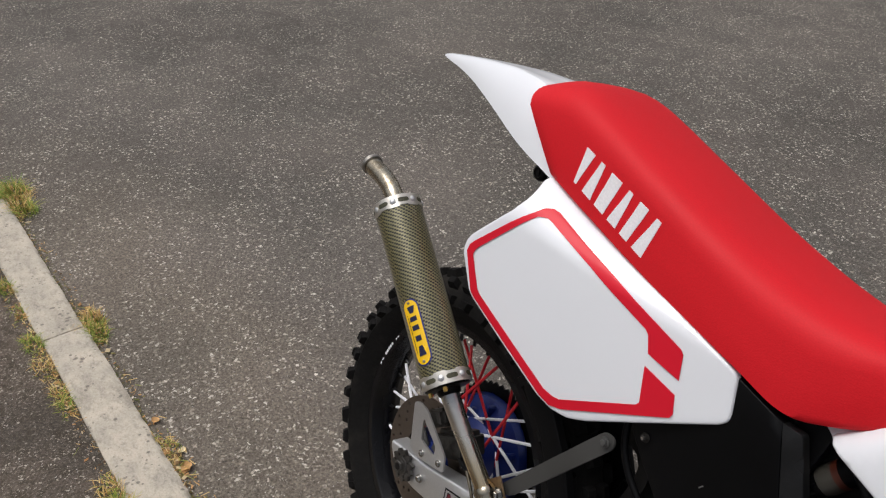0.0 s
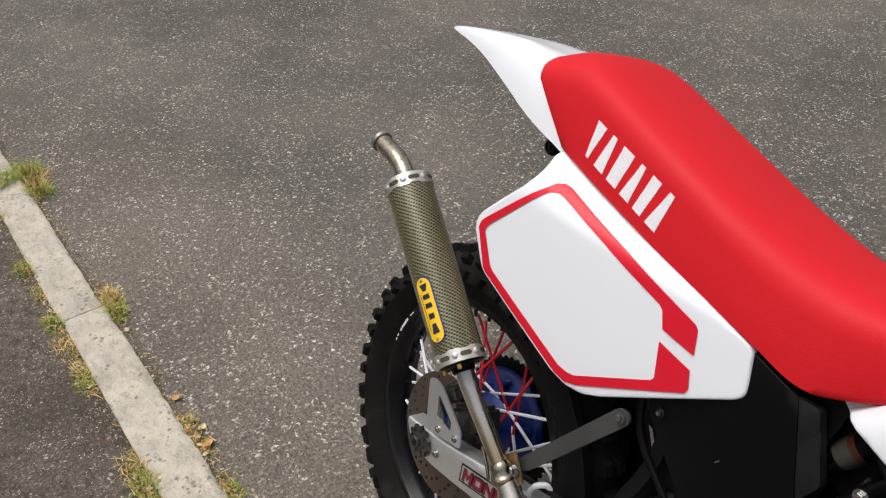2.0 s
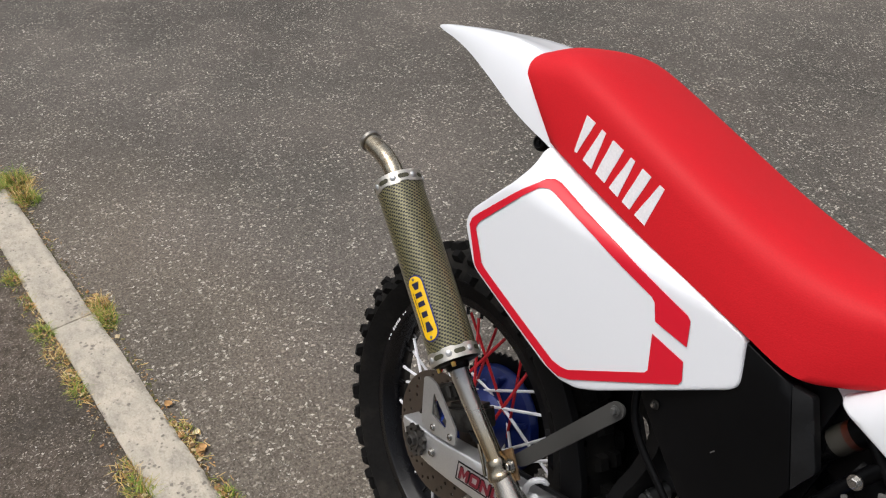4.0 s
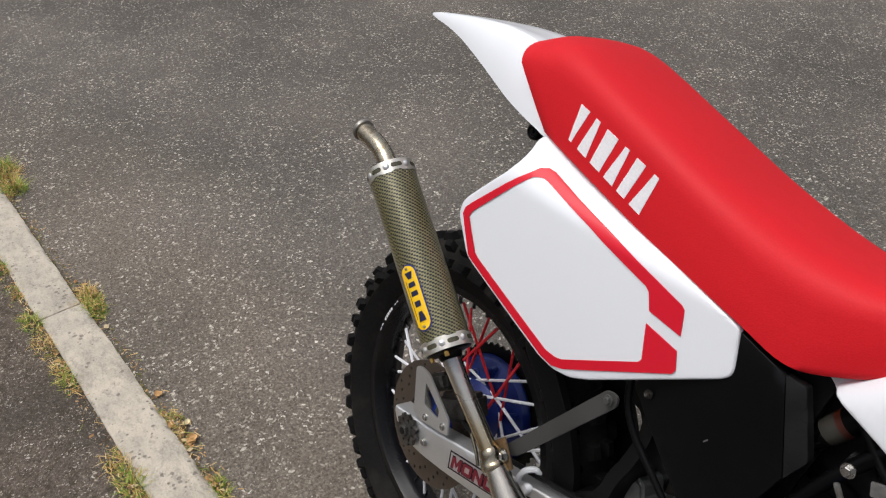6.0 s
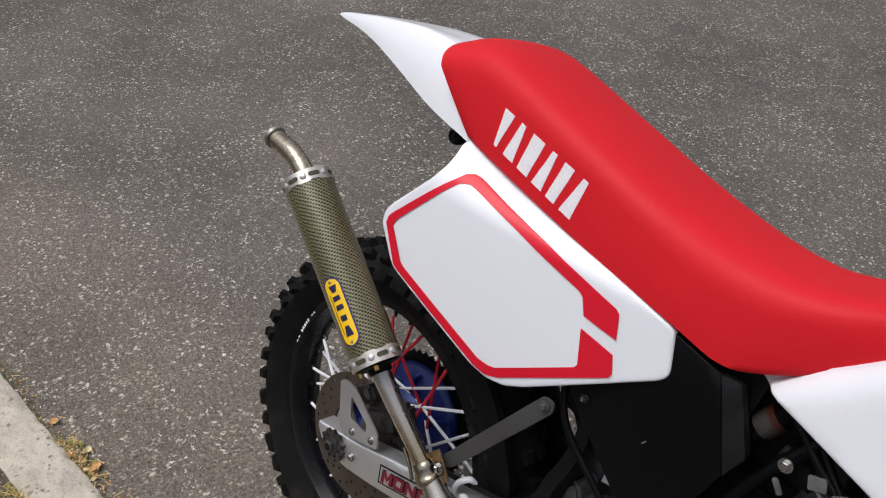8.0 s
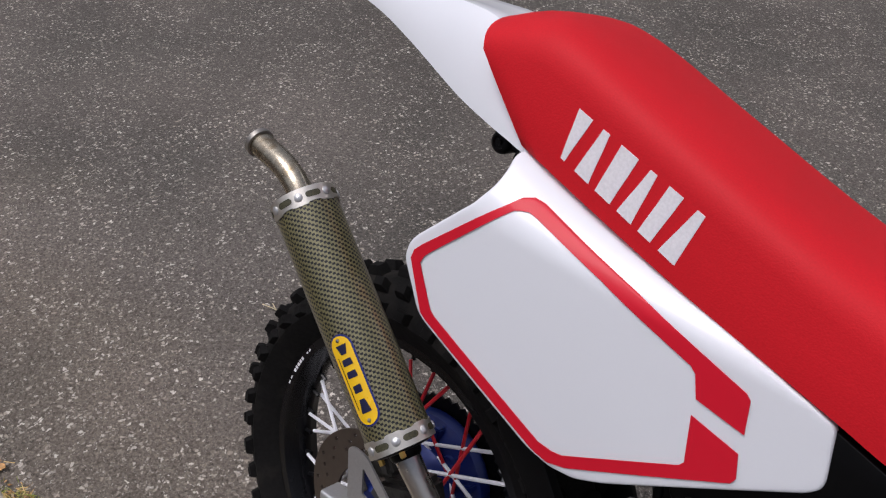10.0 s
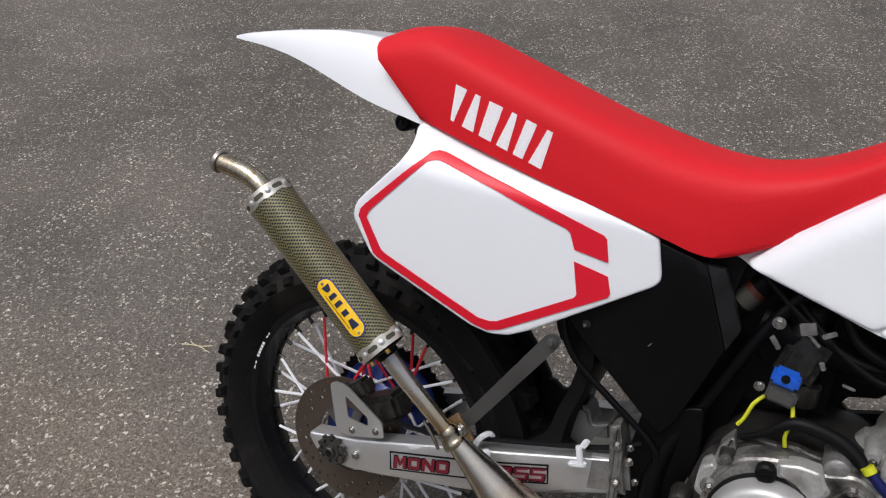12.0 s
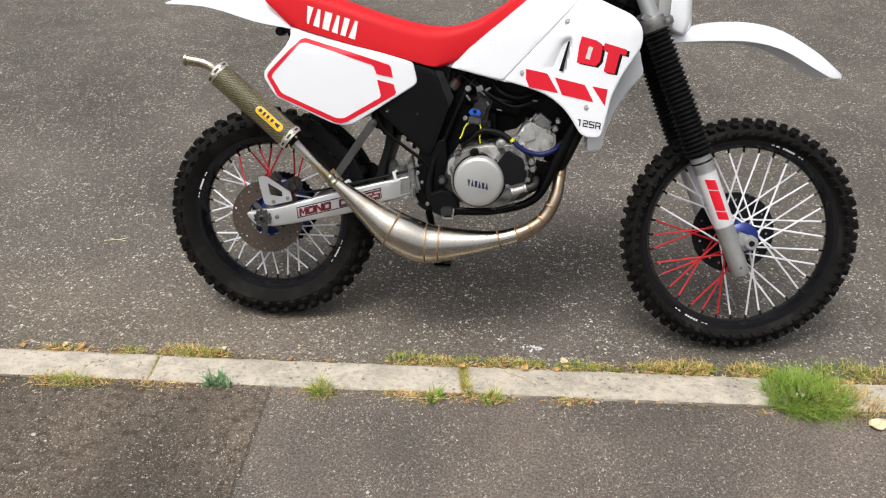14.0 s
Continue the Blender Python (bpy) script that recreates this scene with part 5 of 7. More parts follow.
sil = part("silencer", sleeve([(MUF_R - 0.003, 0.002), (MUF_R, 0.004), (MUF_R, muf_len - 0.004), (MUF_R - 0.003, muf_len - 0.002)], uv=True), M_WEAVE, bike, "olive woven carbon silencer with steel end bands")
sil.matrix_basis = MUF
for h0, h1 in ((0.0, 0.021), (muf_len - 0.021, muf_len)):
    low = h0 == 0.0
    band = bmesh.new()
    # scalloped strap: full height at the rivets, cut away between them
    n = 96
    lo, hi, li, hi2 = [], [], [], []
    for k in range(n):
        a = 2 * math.pi * k / n
        w = 0.5 + 0.5 * math.cos(7 * (a - OUT - (0.75 if low else -0.12)))
        reach = 0.0165 + 0.002 * min(1, max(0, (w - 0.3) / 0.25))
        e = (h0, h0 + reach) if low else (h1 - reach, h1)
        lo.append(((MUF_R + 0.0012) * math.cos(a), (MUF_R + 0.0012) * math.sin(a), e[0]))
        hi.append(((MUF_R + 0.0012) * math.cos(a), (MUF_R + 0.0012) * math.sin(a), e[1]))
        li.append(((MUF_R - 0.002) * math.cos(a), (MUF_R - 0.002) * math.sin(a), e[0]))
        hi2.append(((MUF_R - 0.002) * math.cos(a), (MUF_R - 0.002) * math.sin(a), e[1]))
    rings(band, [li, lo, hi, hi2], cap=False)
    part("end_band", band, M_BAND, sil, "slotted steel end band")
    for k in range(7):
        a = OUT + (0.75 if low else -0.12) + (k + 0.5) * 2 * math.pi / 7
        slot = [(q, p) for p, q in stadium(0.0165, 0.0068)]
        part("band_slot", on_sleeve(slot, h0 + 0.009 if low else h1 - 0.009, a, 0.0016), M_SLOT, sil, "dark slot in the band")
    for k in range(7):
        a = OUT + (0.75 if low else -0.12) + k * 2 * math.pi / 7
        h = h0 + 0.009 if low else h1 - 0.009
        riv = lathe([(0.0, MUF_R + 0.0034), (0.0030, MUF_R + 0.0032), (0.0046, MUF_R + 0.0020), (0.0050, MUF_R - 0.001), (0, MUF_R - 0.001)], 14, "X")
        bmesh.ops.transform(riv, matrix=Matrix.Translation((0, 0, h)) @ Matrix.Rotation(a, 4, "Z"), verts=riv.verts)
        part("rivet", riv, M_ALU, sil, "domed steel rivet")
part("end_cap", sleeve([(0.012, muf_len - 0.002), (0.032, muf_len + 0.0005), (MUF_R - 0.001, muf_len - 0.003), (MUF_R - 0.001, muf_len - 0.006)][::-1]), M_ALU, sil, "pressed steel end cap")
part("bottom_flange", sleeve([(0.0145, -0.012), (0.0165, -0.010), (0.0175, -0.004), (0.027, -0.003), (MUF_R - 0.004, -0.002), (MUF_R - 0.002, 0.0), (MUF_R - 0.002, 0.003)]), M_FRAME, sil, "black lower end plate")
for a in (OUT + 0.75, OUT - 0.55):
    part("flange_bolt", lathe([(0, -0.009), (0.0030, -0.009), (0.0034, -0.008), (0.0034, -0.002), (0, -0.002)], 6, "Z", (0.0265 * math.cos(a), 0.0265 * math.sin(a), 0)), M_BRASS, sil, "small brass bolt")
inv = MUF.inverted()
tail_pts = [(-.088, -.199, .766, .0145), (-.104, -.2, .780, .0145), (-.121, -.2, .789, .0145), (-.141, -.2, .7945, .0145), (-.160, -.2, .797, .0145), (-.183, -.2, .800, .0145), (-.1835, -.2, .800, .0118), (-.165, -.2, .7975, .0118), (-.14, -.2, .795, .0115)]
pipe = tube(tail_pts, 22, 2, cap=True)
bmesh.ops.transform(pipe, matrix=inv, verts=pipe.verts)
part("outlet_pipe", pipe, M_PIPE, sil, "straw-coloured bent outlet pipe", sharp=60)
lip = tube([(-.1775, -.2, .7992, .0148), (-.178, -.2, .7993, .0172), (-.1835, -.2, .8003, .0175), (-.1842, -.2, .8004, .0165), (-.1842, -.2, .8004, .012)], 22, 1, cap=False)
bmesh.ops.transform(lip, matrix=inv, verts=lip.verts)
part("outlet_lip", lip, M_STEEL_LIP, sil, "rolled lip of the outlet")


PLATE_H, PLATE_A = 0.081, OUT + 0.28
plate = part("name_plate", on_sleeve(stadium(0.098, 0.0275), PLATE_H, PLATE_A, 0.0012), M_DECAL_BLUE, sil, "yellow plate with a blue border")
part("plate_face", on_sleeve(stadium(0.094, 0.0235), PLATE_H, PLATE_A, 0.0018), M_YELLOW, sil, "yellow plate face")
# the word on the plate, as plain slim blocks
for u0, u1, lo, hi in ((.0375, .0275, .0030, .0062), (.0225, .0155, .0058, .0052), (.0095, .0025, .0058, .0052), (-.0055, -.0135, .0046, .0046), (-.0205, -.0345, .0060, .0030)):
    part("print", on_sleeve([(u0, hi + .0012), (u1, lo + .0012), (u1, -lo + .0012), (u0, -hi + .0012)], PLATE_H, PLATE_A, 0.0023), M_NAVY, sil, "navy printed block")
part("print", on_sleeve([(.026, -.0066), (-.03, -.0066), (-.03, -.0076), (.026, -.0076)], PLATE_H, PLATE_A, 0.0023), M_ORANGE, sil, "thin printed line")
for s in (-1, 1):
    riv = lathe([(0.0, MUF_R + 0.0036), (0.0018, MUF_R + 0.0032), (0.0024, MUF_R + 0.001), (0, MUF_R + 0.001)], 10, "X")
    bmesh.ops.transform(riv, matrix=Matrix.Translation((0, 0, PLATE_H + s * 0.0425)) @ Matrix.Rotation(PLATE_A, 4, "Z"), verts=riv.verts)
    part("rivet", riv, M_BOLT, sil)


# -- swing arm, brake, hanger --
def bolt(name, place, r=0.007, h=0.007, material=None, parent=bike, label="", side=-1):
    """A hexagon bolt head on a washer, facing sideways."""
    bm = lathe([(0.0, side * h), (r * 0.85, side * h), (r, side * (h - 0.001)), (r, side * 0.0015), (0, side * 0.0015)], 6, "Y", place)
    lathe([(0.0, side * 0.0016), (r * 1.45, side * 0.0016), (r * 1.5, 0), (0, 0)], 18, "Y", place, bm=bm)
    return part(name, bm, material or M_BOLT, parent, label, sharp=25)


ARM = [(-.047, .352), (-.035, .354), (.05, .373), (.207, .423), (.447, .487), (.455, .433), (.273, .369), (.093, .325), (.038, .314), (-.02, .313), (-.032, .326), (-.046, .342)]
swing_arm = None
for side in (-1, 1):
    arm = sheet(rounded(ARM, [.003, .003, .01, .02, .008, .008, .02, .01, .01, .01, .004, .003]), lambda x, z, s=side: s * (0.117 - 0.02 * max(0, (x - 0.25) / 0.2)), 0.03, 0.028, 0.004, side)
    ob = part("swing_arm", arm, M_ALU, bike, "brushed aluminium box-section swing arm with red lettering")
    swing_arm = ob if side < 0 else swing_arm
cross = bmesh.new()
box((0.07, 0.2, 0.06), (0.44, 0, 0.46), (0, -15, 0), 0.008, bm=cross)
part("arm_cross_member", cross, M_ALU_D, bike)


def arm_z(x):
    return .373 + (x - .05) * .29 - .027


frame_out = [(.112, arm_z(.112) - .020), (.366, arm_z(.366) - .020), (.362, arm_z(.362) + .013), (.108, arm_z(.108) + .014)]
arm_face = lambda q: (lambda x, z: -(0.117 - 0.02 * max(0, (x - 0.25) / 0.2)) - q)
part("decal_border", sheet(frame_out, arm_face(0.0006), 0.04, 0.0004), M_DECAL_BLACK, swing_arm, "black decal border")
decal_in = [(.115, arm_z(.115) - .017), (.3635, arm_z(.3635) - .017), (.3595, arm_z(.3595) + .010), (.111, arm_z(.111) + .011)]
part("decal_ground", sheet(decal_in, arm_face(0.0010), 0.04, 0.0004), M_ALU, swing_arm, "bare metal decal ground")
for grow, lift, material, what in ((0.17, 0.0015, M_DECAL_BLACK, "black outline of a letter"), (0.0, 0.0021, M_SCRIPT_RED, "dull red printed letter")):
    square_words("MONO CROSS", (.1195, arm_z(.1195) - .0140), .0244, .0208, .0205, -0.05, 0.287, lambda x, z, q=lift: arm_face(q)(x, z), material, swing_arm, what, grow)
lobes = [(.004 + (.0255 + .0028 * math.cos(11 * a)) * math.cos(a), .339 + (.0255 + .0028 * math.cos(11 * a)) * math.sin(a)) for a in (2 * math.pi * k / 88 for k in range(88))]
holes = [[(.004 + .0185 * math.cos(b) + .0026 * math.cos(a), .339 + .0185 * math.sin(b) + .0026 * math.sin(a)) for a in (math.pi * k / 5 for k in range(10))] for b in (2 * math.pi * k / 8 for k in range(8))]
snail = sheet(lobes, lambda x, z: -.1252, 0.1, 0.006, 0.0, holes=holes)
part("chain_adjuster", snail, M_ADJUST, bike, "round grey axle adjuster plate")
bolt("axle_nut", (.004, -.1255, .339), .0105, .008, M_ADJUST, label="large axle nut")
# solid black disc: the hollow's shade is painted, not bored
part("axle_socket", lathe([(0, -.0086), (.006, -.0086), (.006, -.004), (0, -.004)], 12, "Y", (.004, -.1255, .339)), M_DECAL_BLACK, bike, "black disc painted for the shaded axle hollow")
bolt("stop_bolt", (.047, -.118, .345), .005, .006)
bracket = rounded([(-.006, .462), (.004, .468), (.022, .466), (.092, .424), (.098, .398), (.032, .379), (.012, .384)], .005)
hole = rounded([(.022, .448), (.066, .424), (.068, .408), (.030, .411)], .004)
part("caliper_guard", sheet(bracket, lambda x, z: -.124 - 0.12 * max(0, .03 - x), 0.1, 0.003, 0.0, holes=[hole]), M_ALU, bike, "bare aluminium caliper guard plate with a window")
bolt("guard_bolt", (.040, -.124, .392), .004, .004)
bolt("guard_bolt", (.083, -.124, .405), .004, .004)
cal = bmesh.new()
box((0.075, 0.05, 0.045), (0.075, -0.082, 0.43), (0, -30, 0), 0.008, bm=cal)
box((0.045, 0.03, 0.03), (0.035, -0.1, 0.455), (0, -40, 0), 0.006, bm=cal)
part("brake_caliper", cal, M_CASE, bike, "dark rear brake caliper")
hanger = rounded([(.224, .484), (.236, .476), (.247, .482), (.348, .634), (.345, .648), (.330, .650)], .008)
part("silencer_hanger", sheet(hanger, lambda x, z: -.137 + .27 * (x - .235), 0.05, 0.004, 0.0), M_STRIP, bike, "grey steel hanger strip for the silencer")
bolt("hanger_bolt", (.337, -.112, .639), .0048, .006, M_GREY)
bolt("clamp_bolt", (.2381, -.1535, .4825), .0072, .009)
bolt("frame_bolt", (.376, -.096, .6725), .0042, .006, M_CASE)
part("bolt_socket", lathe([(0, -.0066), (.0022, -.0066), (.0022, -.004), (0, -.004)], 6, "Y", (.376, -.096, .6725)), M_BOLT, bike)
bolt("engine_bolt", (.6085, -.098, .7465), .0055, .007)
hose = [(.07, -.09, .45, .004), (.10, -.1, .425, .004), (.15, -.105, .425, .004), (.25, -.106, .45, .004), (.35, -.1, .476, .004), (.43, -.092, .498, .004), (.48, -.085, .52, .004)]
part("brake_hose", tube(hose, 8, 5), M_BLACK, bike, "black rear brake hose")
for x in (.262, .405):
    z = .452 + .27 * (x - .262)
    y = -.1 - .005 * (x < .3)
    if x < .3:
        strap = tube([(x - .010, y - .015, z - .018, .0040), (x - .010, y - .015, z - .004, .0044), (x - .005, y - .012, z + .007, .0046), (x + .003, y - .003, z + .012, .0046), (x + .008, y + .004, z + .006, .0040)], 8, 4)
        lathe([(0, -.005), (.006, -.005), (.0075, -.002), (.0075, .004), (0, .004)], 12, "Y", (x + .006, y - .012, z - .017), bm=strap)
    else:
        strap = box((.0085, .006, .030), (x, y - .014, z - .004), (0, -16, 0), .0015)
        box((.026, .009, .008), (x - .001, y - .013, z - .019), (0, -16, 0), .002, bm=strap)
        box((.010, .022, .006), (x + .002, y - .004, z + .010), (0, -16, 0), .002, bm=strap)
    part("hose_clip", strap, M_WHITE_IN, bike, "white plastic hose clip")


# -- frame --
for s in (-1, 1):
    pipe_part("cradle_tube", [(.965, s * .05, .80, .016), (.94, s * .085, .71, .016), (.912, s * .11, .65, .0155), (.892, s * .112, .60, .015), (.870, s * .112, .55, .0145), (.848, s * .112, .495, .0135), (.820, s * .112, .447, .0125), (.772, s * .11, .418, .0115), (.692, s * .11, .398, .0105), (.612, s * .108, .392, .011), (.545, s * .1, .398, .014), (.505, s * .09, .44, .016), (.512, s * .08, .52, .012), (.545, s * .072, .60, .0088), (.592, s * .07, .715, .0085), (.64, s * .05, .80, .010)], label="black painted frame tube")
    pipe_part("seat_rail", [(.53, s * .05, .785, .010), (.45, s * .07, .80, .011), (.25, s * .08, .85, .011), (.08, s * .08, .885, .011)])
    pipe_part("rear_stay", [(.336, s * .075, .72, .005), (.343, s * .088, .66, .005), (.368, s * .09, .615, .005), (.43, s * .09, .57, .005), (.497, s * .09, .522, .005), (.51, s * .088, .47, .009)], label="black rear frame stay")
pipe_part("radiator_hose", [(.97, -.06, .70, .014), (.935, -.1, .655, .016), (.915, -.105, .61, .0155), (.895, -.1, .56, .0145), (.88, -.085, .53, .0135), (.86, -.06, .50, .013)], M_BLACK, "black radiator hose", n=16)
# made-up black plate that keeps the area round the pivot dark
plate_l = rounded([(.475, .60), (.50, .585), (.548, .60), (.556, .53), (.535, .44), (.55, .40), (.50, .38), (.468, .40), (.462, .47), (.468, .54)], .008)
part("pivot_filler", sheet(plate_l, lambda x, z: -.086, .1, .02, .003), M_FRAME, bike, "black filler plate added round the swing arm pivot")
pipe_part("head_tube", [(1.07, 0, 1.0, .03), (1.105, 0, .92, .03)], steps=1, n=18)
pipe_part("backbone", [(1.06, 0, .97, .025), (.9, 0, .92, .025), (.7, 0, .86, .025)])
pivot = rounded([(.436, .540), (.449, .548), (.460, .509), (.465, .4223), (.452, .4149), (.4475, .470), (.4425, .5033)], .004)
part("pivot_casting", extrude_y(pivot, -.106, -.062, .004), M_GRIMY, bike, "cast grey swing arm pivot bracket")
for x, z, r in ((.4515, .5166, .0045), (.4695, .5207, .0034), (.4717, .4997, .0042), (.4849, .4726, .0034), (.4600, .4592, .0048), (.4706, .414, .0042), (.503, .4093, .004)):
    bolt("pivot_bolt", (x, -.107, z), r, .007)
link = rounded([(.360, .468), (.366, .510), (.378, .524), (.390, .520), (.398, .500), (.424, .512), (.432, .478), (.40, .452)], .006)
part("suspension_link", extrude_y(link, -.045, .0, .005), M_GREY, bike, "dull grey cast suspension link")
shock = tube([(.435, 0, .585, .022), (.52, 0, .72, .022)], 16, 1)
part("shock_absorber", shock, M_GREY, bike)
res = tube([(.597, -.045, .800, .016), (.530, -.045, .700, .016)], 18, 1)
part("shock_reservoir", res, M_FRAME, bike, "black shock reservoir with a small orange label")
lab = tube([(.5745, -.045, .7665, .0165), (.5700, -.045, .7598, .0165)], 18, 1, cap=False)
part("reservoir_label", lab, M_ORANGE, bike, "narrow orange label")
lab = tube([(.5700, -.045, .7598, .0165), (.5590, -.045, .7433, .0165)], 18, 1, cap=False)
part("reservoir_label", lab, M_MUD, bike, "dull grey-brown label")
stand = [(.48, .10, .34, .012), (.49, .2, .238, .011), (.50, .335, .120, .011)]
pipe_part("side_stand", stand, M_FRAME, "black side stand, folded out", steps=3)
pad = box((.06, .045, .008), (.502, .344, .114), (17.65, 0, 0), .002)
part("stand_foot", pad, M_FRAME, bike)


# -- engine --
case = rounded([(.545, .47), (.56, .55), (.60, .59), (.66, .60), (.75, .595), (.80, .56), (.815, .49), (.79, .44), (.72, .42), (.60, .415), (.56, .43)], .02)
part("crank_case", extrude_y(case, -.105, .05, .008), M_CASE, bike, "dark cast aluminium crank case")
flywheel = lathe([(0.0, .06), (.075, .06), (.085, .05), (.088, .0), (0.0, .0)], 40, "Y", (.635, .05, .47))
part("flywheel_cover", flywheel, M_CASE, bike, "cast left engine cover")
flange = rounded([(.578, .455), (.570, .50), (.580, .545), (.605, .578), (.645, .592), (.70, .590), (.735, .604), (.775, .58), (.795, .535), (.785, .47), (.745, .425), (.68, .410), (.62, .412)], .015)
engine = part("engine_side_cover", extrude_y(flange, -.136, -.10, .007), M_GRIMY, bike, "cast aluminium engine side cover")
shelf = rounded([(.6478, .570), (.6475, .588), (.6704, .595), (.6969, .594), (.703, .5805), (.712, .571), (.6963, .5464), (.682, .556), (.6657, .568)], .005)
part("case_shelf", extrude_y(shelf, -.144, -.12, .005), M_CAST, engine, "bright polished top of the cover")
blob = lathe([(0.0, -.03), (.010, -.03), (.015, -.027), (.018, -.012), (.018, .02), (0, .02)], 24, "Y", (.712, -.10, .594))
part("pump_boss", blob, M_ALU_D, engine, "rounded bright casting")
clutch = lathe([(0.0, -.0345), (.058, -.0345), (.066, -.0325), (.0705, -.027), (.0715, -.018), (.0725, 0.0), (0.0, 0.0)], 56, "Y", (.655, -.136, .492))
part("clutch_cover", clutch, M_SILVER, bike, "round satin silver clutch cover", sharp=50)
gasket = lathe([(.0, -.004), (.0755, -.004), (.0765, -.002), (.0765, .0), (0.0, 0.0)], 56, "Y", (.655, -.1362, .492))
part("cover_gasket", gasket, M_DECAL_BLACK, bike, "dark joint round the clutch cover")
LETTER = .0078
for k in range(6):
    x0 = .6245 + .0102 * k
    z0 = .489 - .0017 * k
    top, foot = ((1.0, .35), (.35, 1.0), (.95, .95), (.35, 1.0), (.9, .9), (.35, 1.0))[k]
    q = LETTER / 2
    part("print", sheet([(x0 + q - q * foot, z0 - .0082), (x0 + q + q * foot, z0 - .0094), (x0 + q + q * top, z0 + .0082), (x0 + q - q * top, z0 + .0094)], lambda x, z: -.1711, .1, .0004), M_NAVY, engine, "small dark blue block of a cast word")
PUMP = [(.696, .5325), (.7308, .584), (.7760, .561), (.790, .5171), (.7856, .4954), (.7379, .4807), (.7151, .4984)]
pump = rounded(PUMP, .006)
part("pump_cover", extrude_y(pump, -.150, -.125, .003), M_DECAL_BLACK, bike, "flat black pump cover plate")
mid_x, mid_z = sum(x for x, z in PUMP) / len(PUMP), sum(z for x, z in PUMP) / len(PUMP)
rimb = rounded([(mid_x + 1.11 * (x - mid_x), mid_z + 1.11 * (z - mid_z)) for x, z in PUMP], .007)
part("pump_flange", extrude_y(rimb, -.143, -.12, .003), M_GRIMY, bike, "cast flange behind the pump cover")
for x, z in ((.7312, .5861), (.7885, .5352), (.6962, .5321), (.7374, .4827), (.793, .5024)):
    bolt("cover_screw", (x, -.146, z), .0046, .007, M_BOLT)
plug = lathe([(0.0, -.014), (.009, -.014), (.0125, -.011), (.0125, 0), (0, 0)], 12, "Y", (.638, -.138, .572))
box((.022, .012, .006), (.638, -.15, .575), (0, -15, 0), .002, bm=plug)
part("oil_plug", plug, M_BLACK, bike, "black oil filler plug")
lever = lathe([(0, 0), (.0125, 0), (.0125, .006), (.010, .007), (.010, .036), (.0118, .038), (.0118, .044), (0, .044)], 20, "X")
bmesh.ops.transform(lever, matrix=Matrix.Translation((.75, -.148, .464)) @ Matrix.Rotation(radians(-20), 4, "Y"), verts=lever.verts)
part("water_spigot", lever, M_CAST, bike, "short aluminium water spigot")
elbow = tube([(.79, -.146, .478, .0105), (.805, -.142, .482, .0105), (.815, -.13, .49, .011), (.815, -.11, .50, .011)], 14, 4)
part("spigot_elbow", elbow, M_CASE, bike, "dark cast elbow")
for x, z, r, m in ((.579, .519, .012, M_ALU_D), (.547, .482, .013, M_CASE), (.805, .53, .010, M_ALU_D), (.80, .55, .009, M_ALU_D), (.59, .566, .009, M_CASE)):
    part("case_lug", lathe([(0, -.03), (r * .75, -.03), (r, -.025), (r * 1.15, 0), (0, 0)], 18, "Y", (x, -.104, z)), m, bike)
    bolt("case_bolt", (x, -.134, z), .005, .006, M_BOLT if m is M_ALU_D else M_GREY)
arm_l = rounded([(.57, .51), (.588, .512), (.60, .565), (.592, .592), (.578, .57)], .006)
part("case_rib", extrude_y(arm_l, -.118, -.09, .004), M_ALU_D, bike, "ribbed lug of the case")

lug = rounded([(.561, .5032), (.5615, .5394), (.5753, .5524), (.5908, .5407), (.597, .5016), (.58, .494)], .006)
part("mount_lug", extrude_y(lug, -.128, -.098, .005), M_CAST, bike, "bright cast mounting lug")

# barrel and head lie tilted ahead
TILT_C = Matrix.Translation((.792, -.018, .622)) @ Matrix.Rotation(radians(37.5), 4, "Y")


def tilted(bm):
    bmesh.ops.transform(bm, matrix=TILT_C, verts=bm.verts)
    return bm


barrel = lathe([(0, -.06), (.041, -.06), (.042, -.045), (.038, -.04), (.037, -.02), (.040, -.008), (.043, .004), (.041, .014), (.045, .018), (.045, .026), (.0, .026)], 40, "Z", (.006, 0, 0))
cyl = part("cylinder", tilted(barrel), M_CAST, bike, "bright cast water-cooled cylinder", sharp=30)
jacket = rounded([(.772, .648), (.790, .659), (.811, .650), (.845, .637), (.864, .626), (.866, .60), (.856, .576), (.825, .566), (.79, .570), (.768, .573), (.752, .588), (.752, .610), (.760, .626)], .007)
part("water_jacket", extrude_y(jacket, -.084, .03, .008), M_CAST, cyl, "broad cast water jacket")
face = rounded([(.7735, .645), (.7899, .6545), (.8069, .6342), (.8078, .6085), (.7826, .6006), (.7733, .6048)], .004)
part("jacket_face", extrude_y(face, -.090, -.07, .003), M_CAST, cyl, "raised bright face of the cylinder")
plate = lathe([(0, -.011), (.013, -.011), (.0145, -.009), (.018, -.009), (.0205, -.006), (.0205, .01), (0, .01)], 24, "Y", (.8402, -.084, .5925))
part("power_valve_cap", plate, M_CAST, cyl, "round valve cap on the cylinder")
head = bmesh.new()
box((.062, .088, .036), (.004, -.004, .046), (0, 0, 0), .009, bm=head)
box((.044, .03, .03), (.002, -.048, .049), (0, 0, 0), .006, bm=head)
part("cylinder_head", tilted(head), M_CAST, bike, "cast cylinder head", sharp=30)
top = bmesh.new()
box((.036, .006, .024), (.002, -.066, .049), (0, 0, 0), .002, bm=top)
part("head_plate", tilted(top), M_ALU_D, bike, "machined plate on the head")
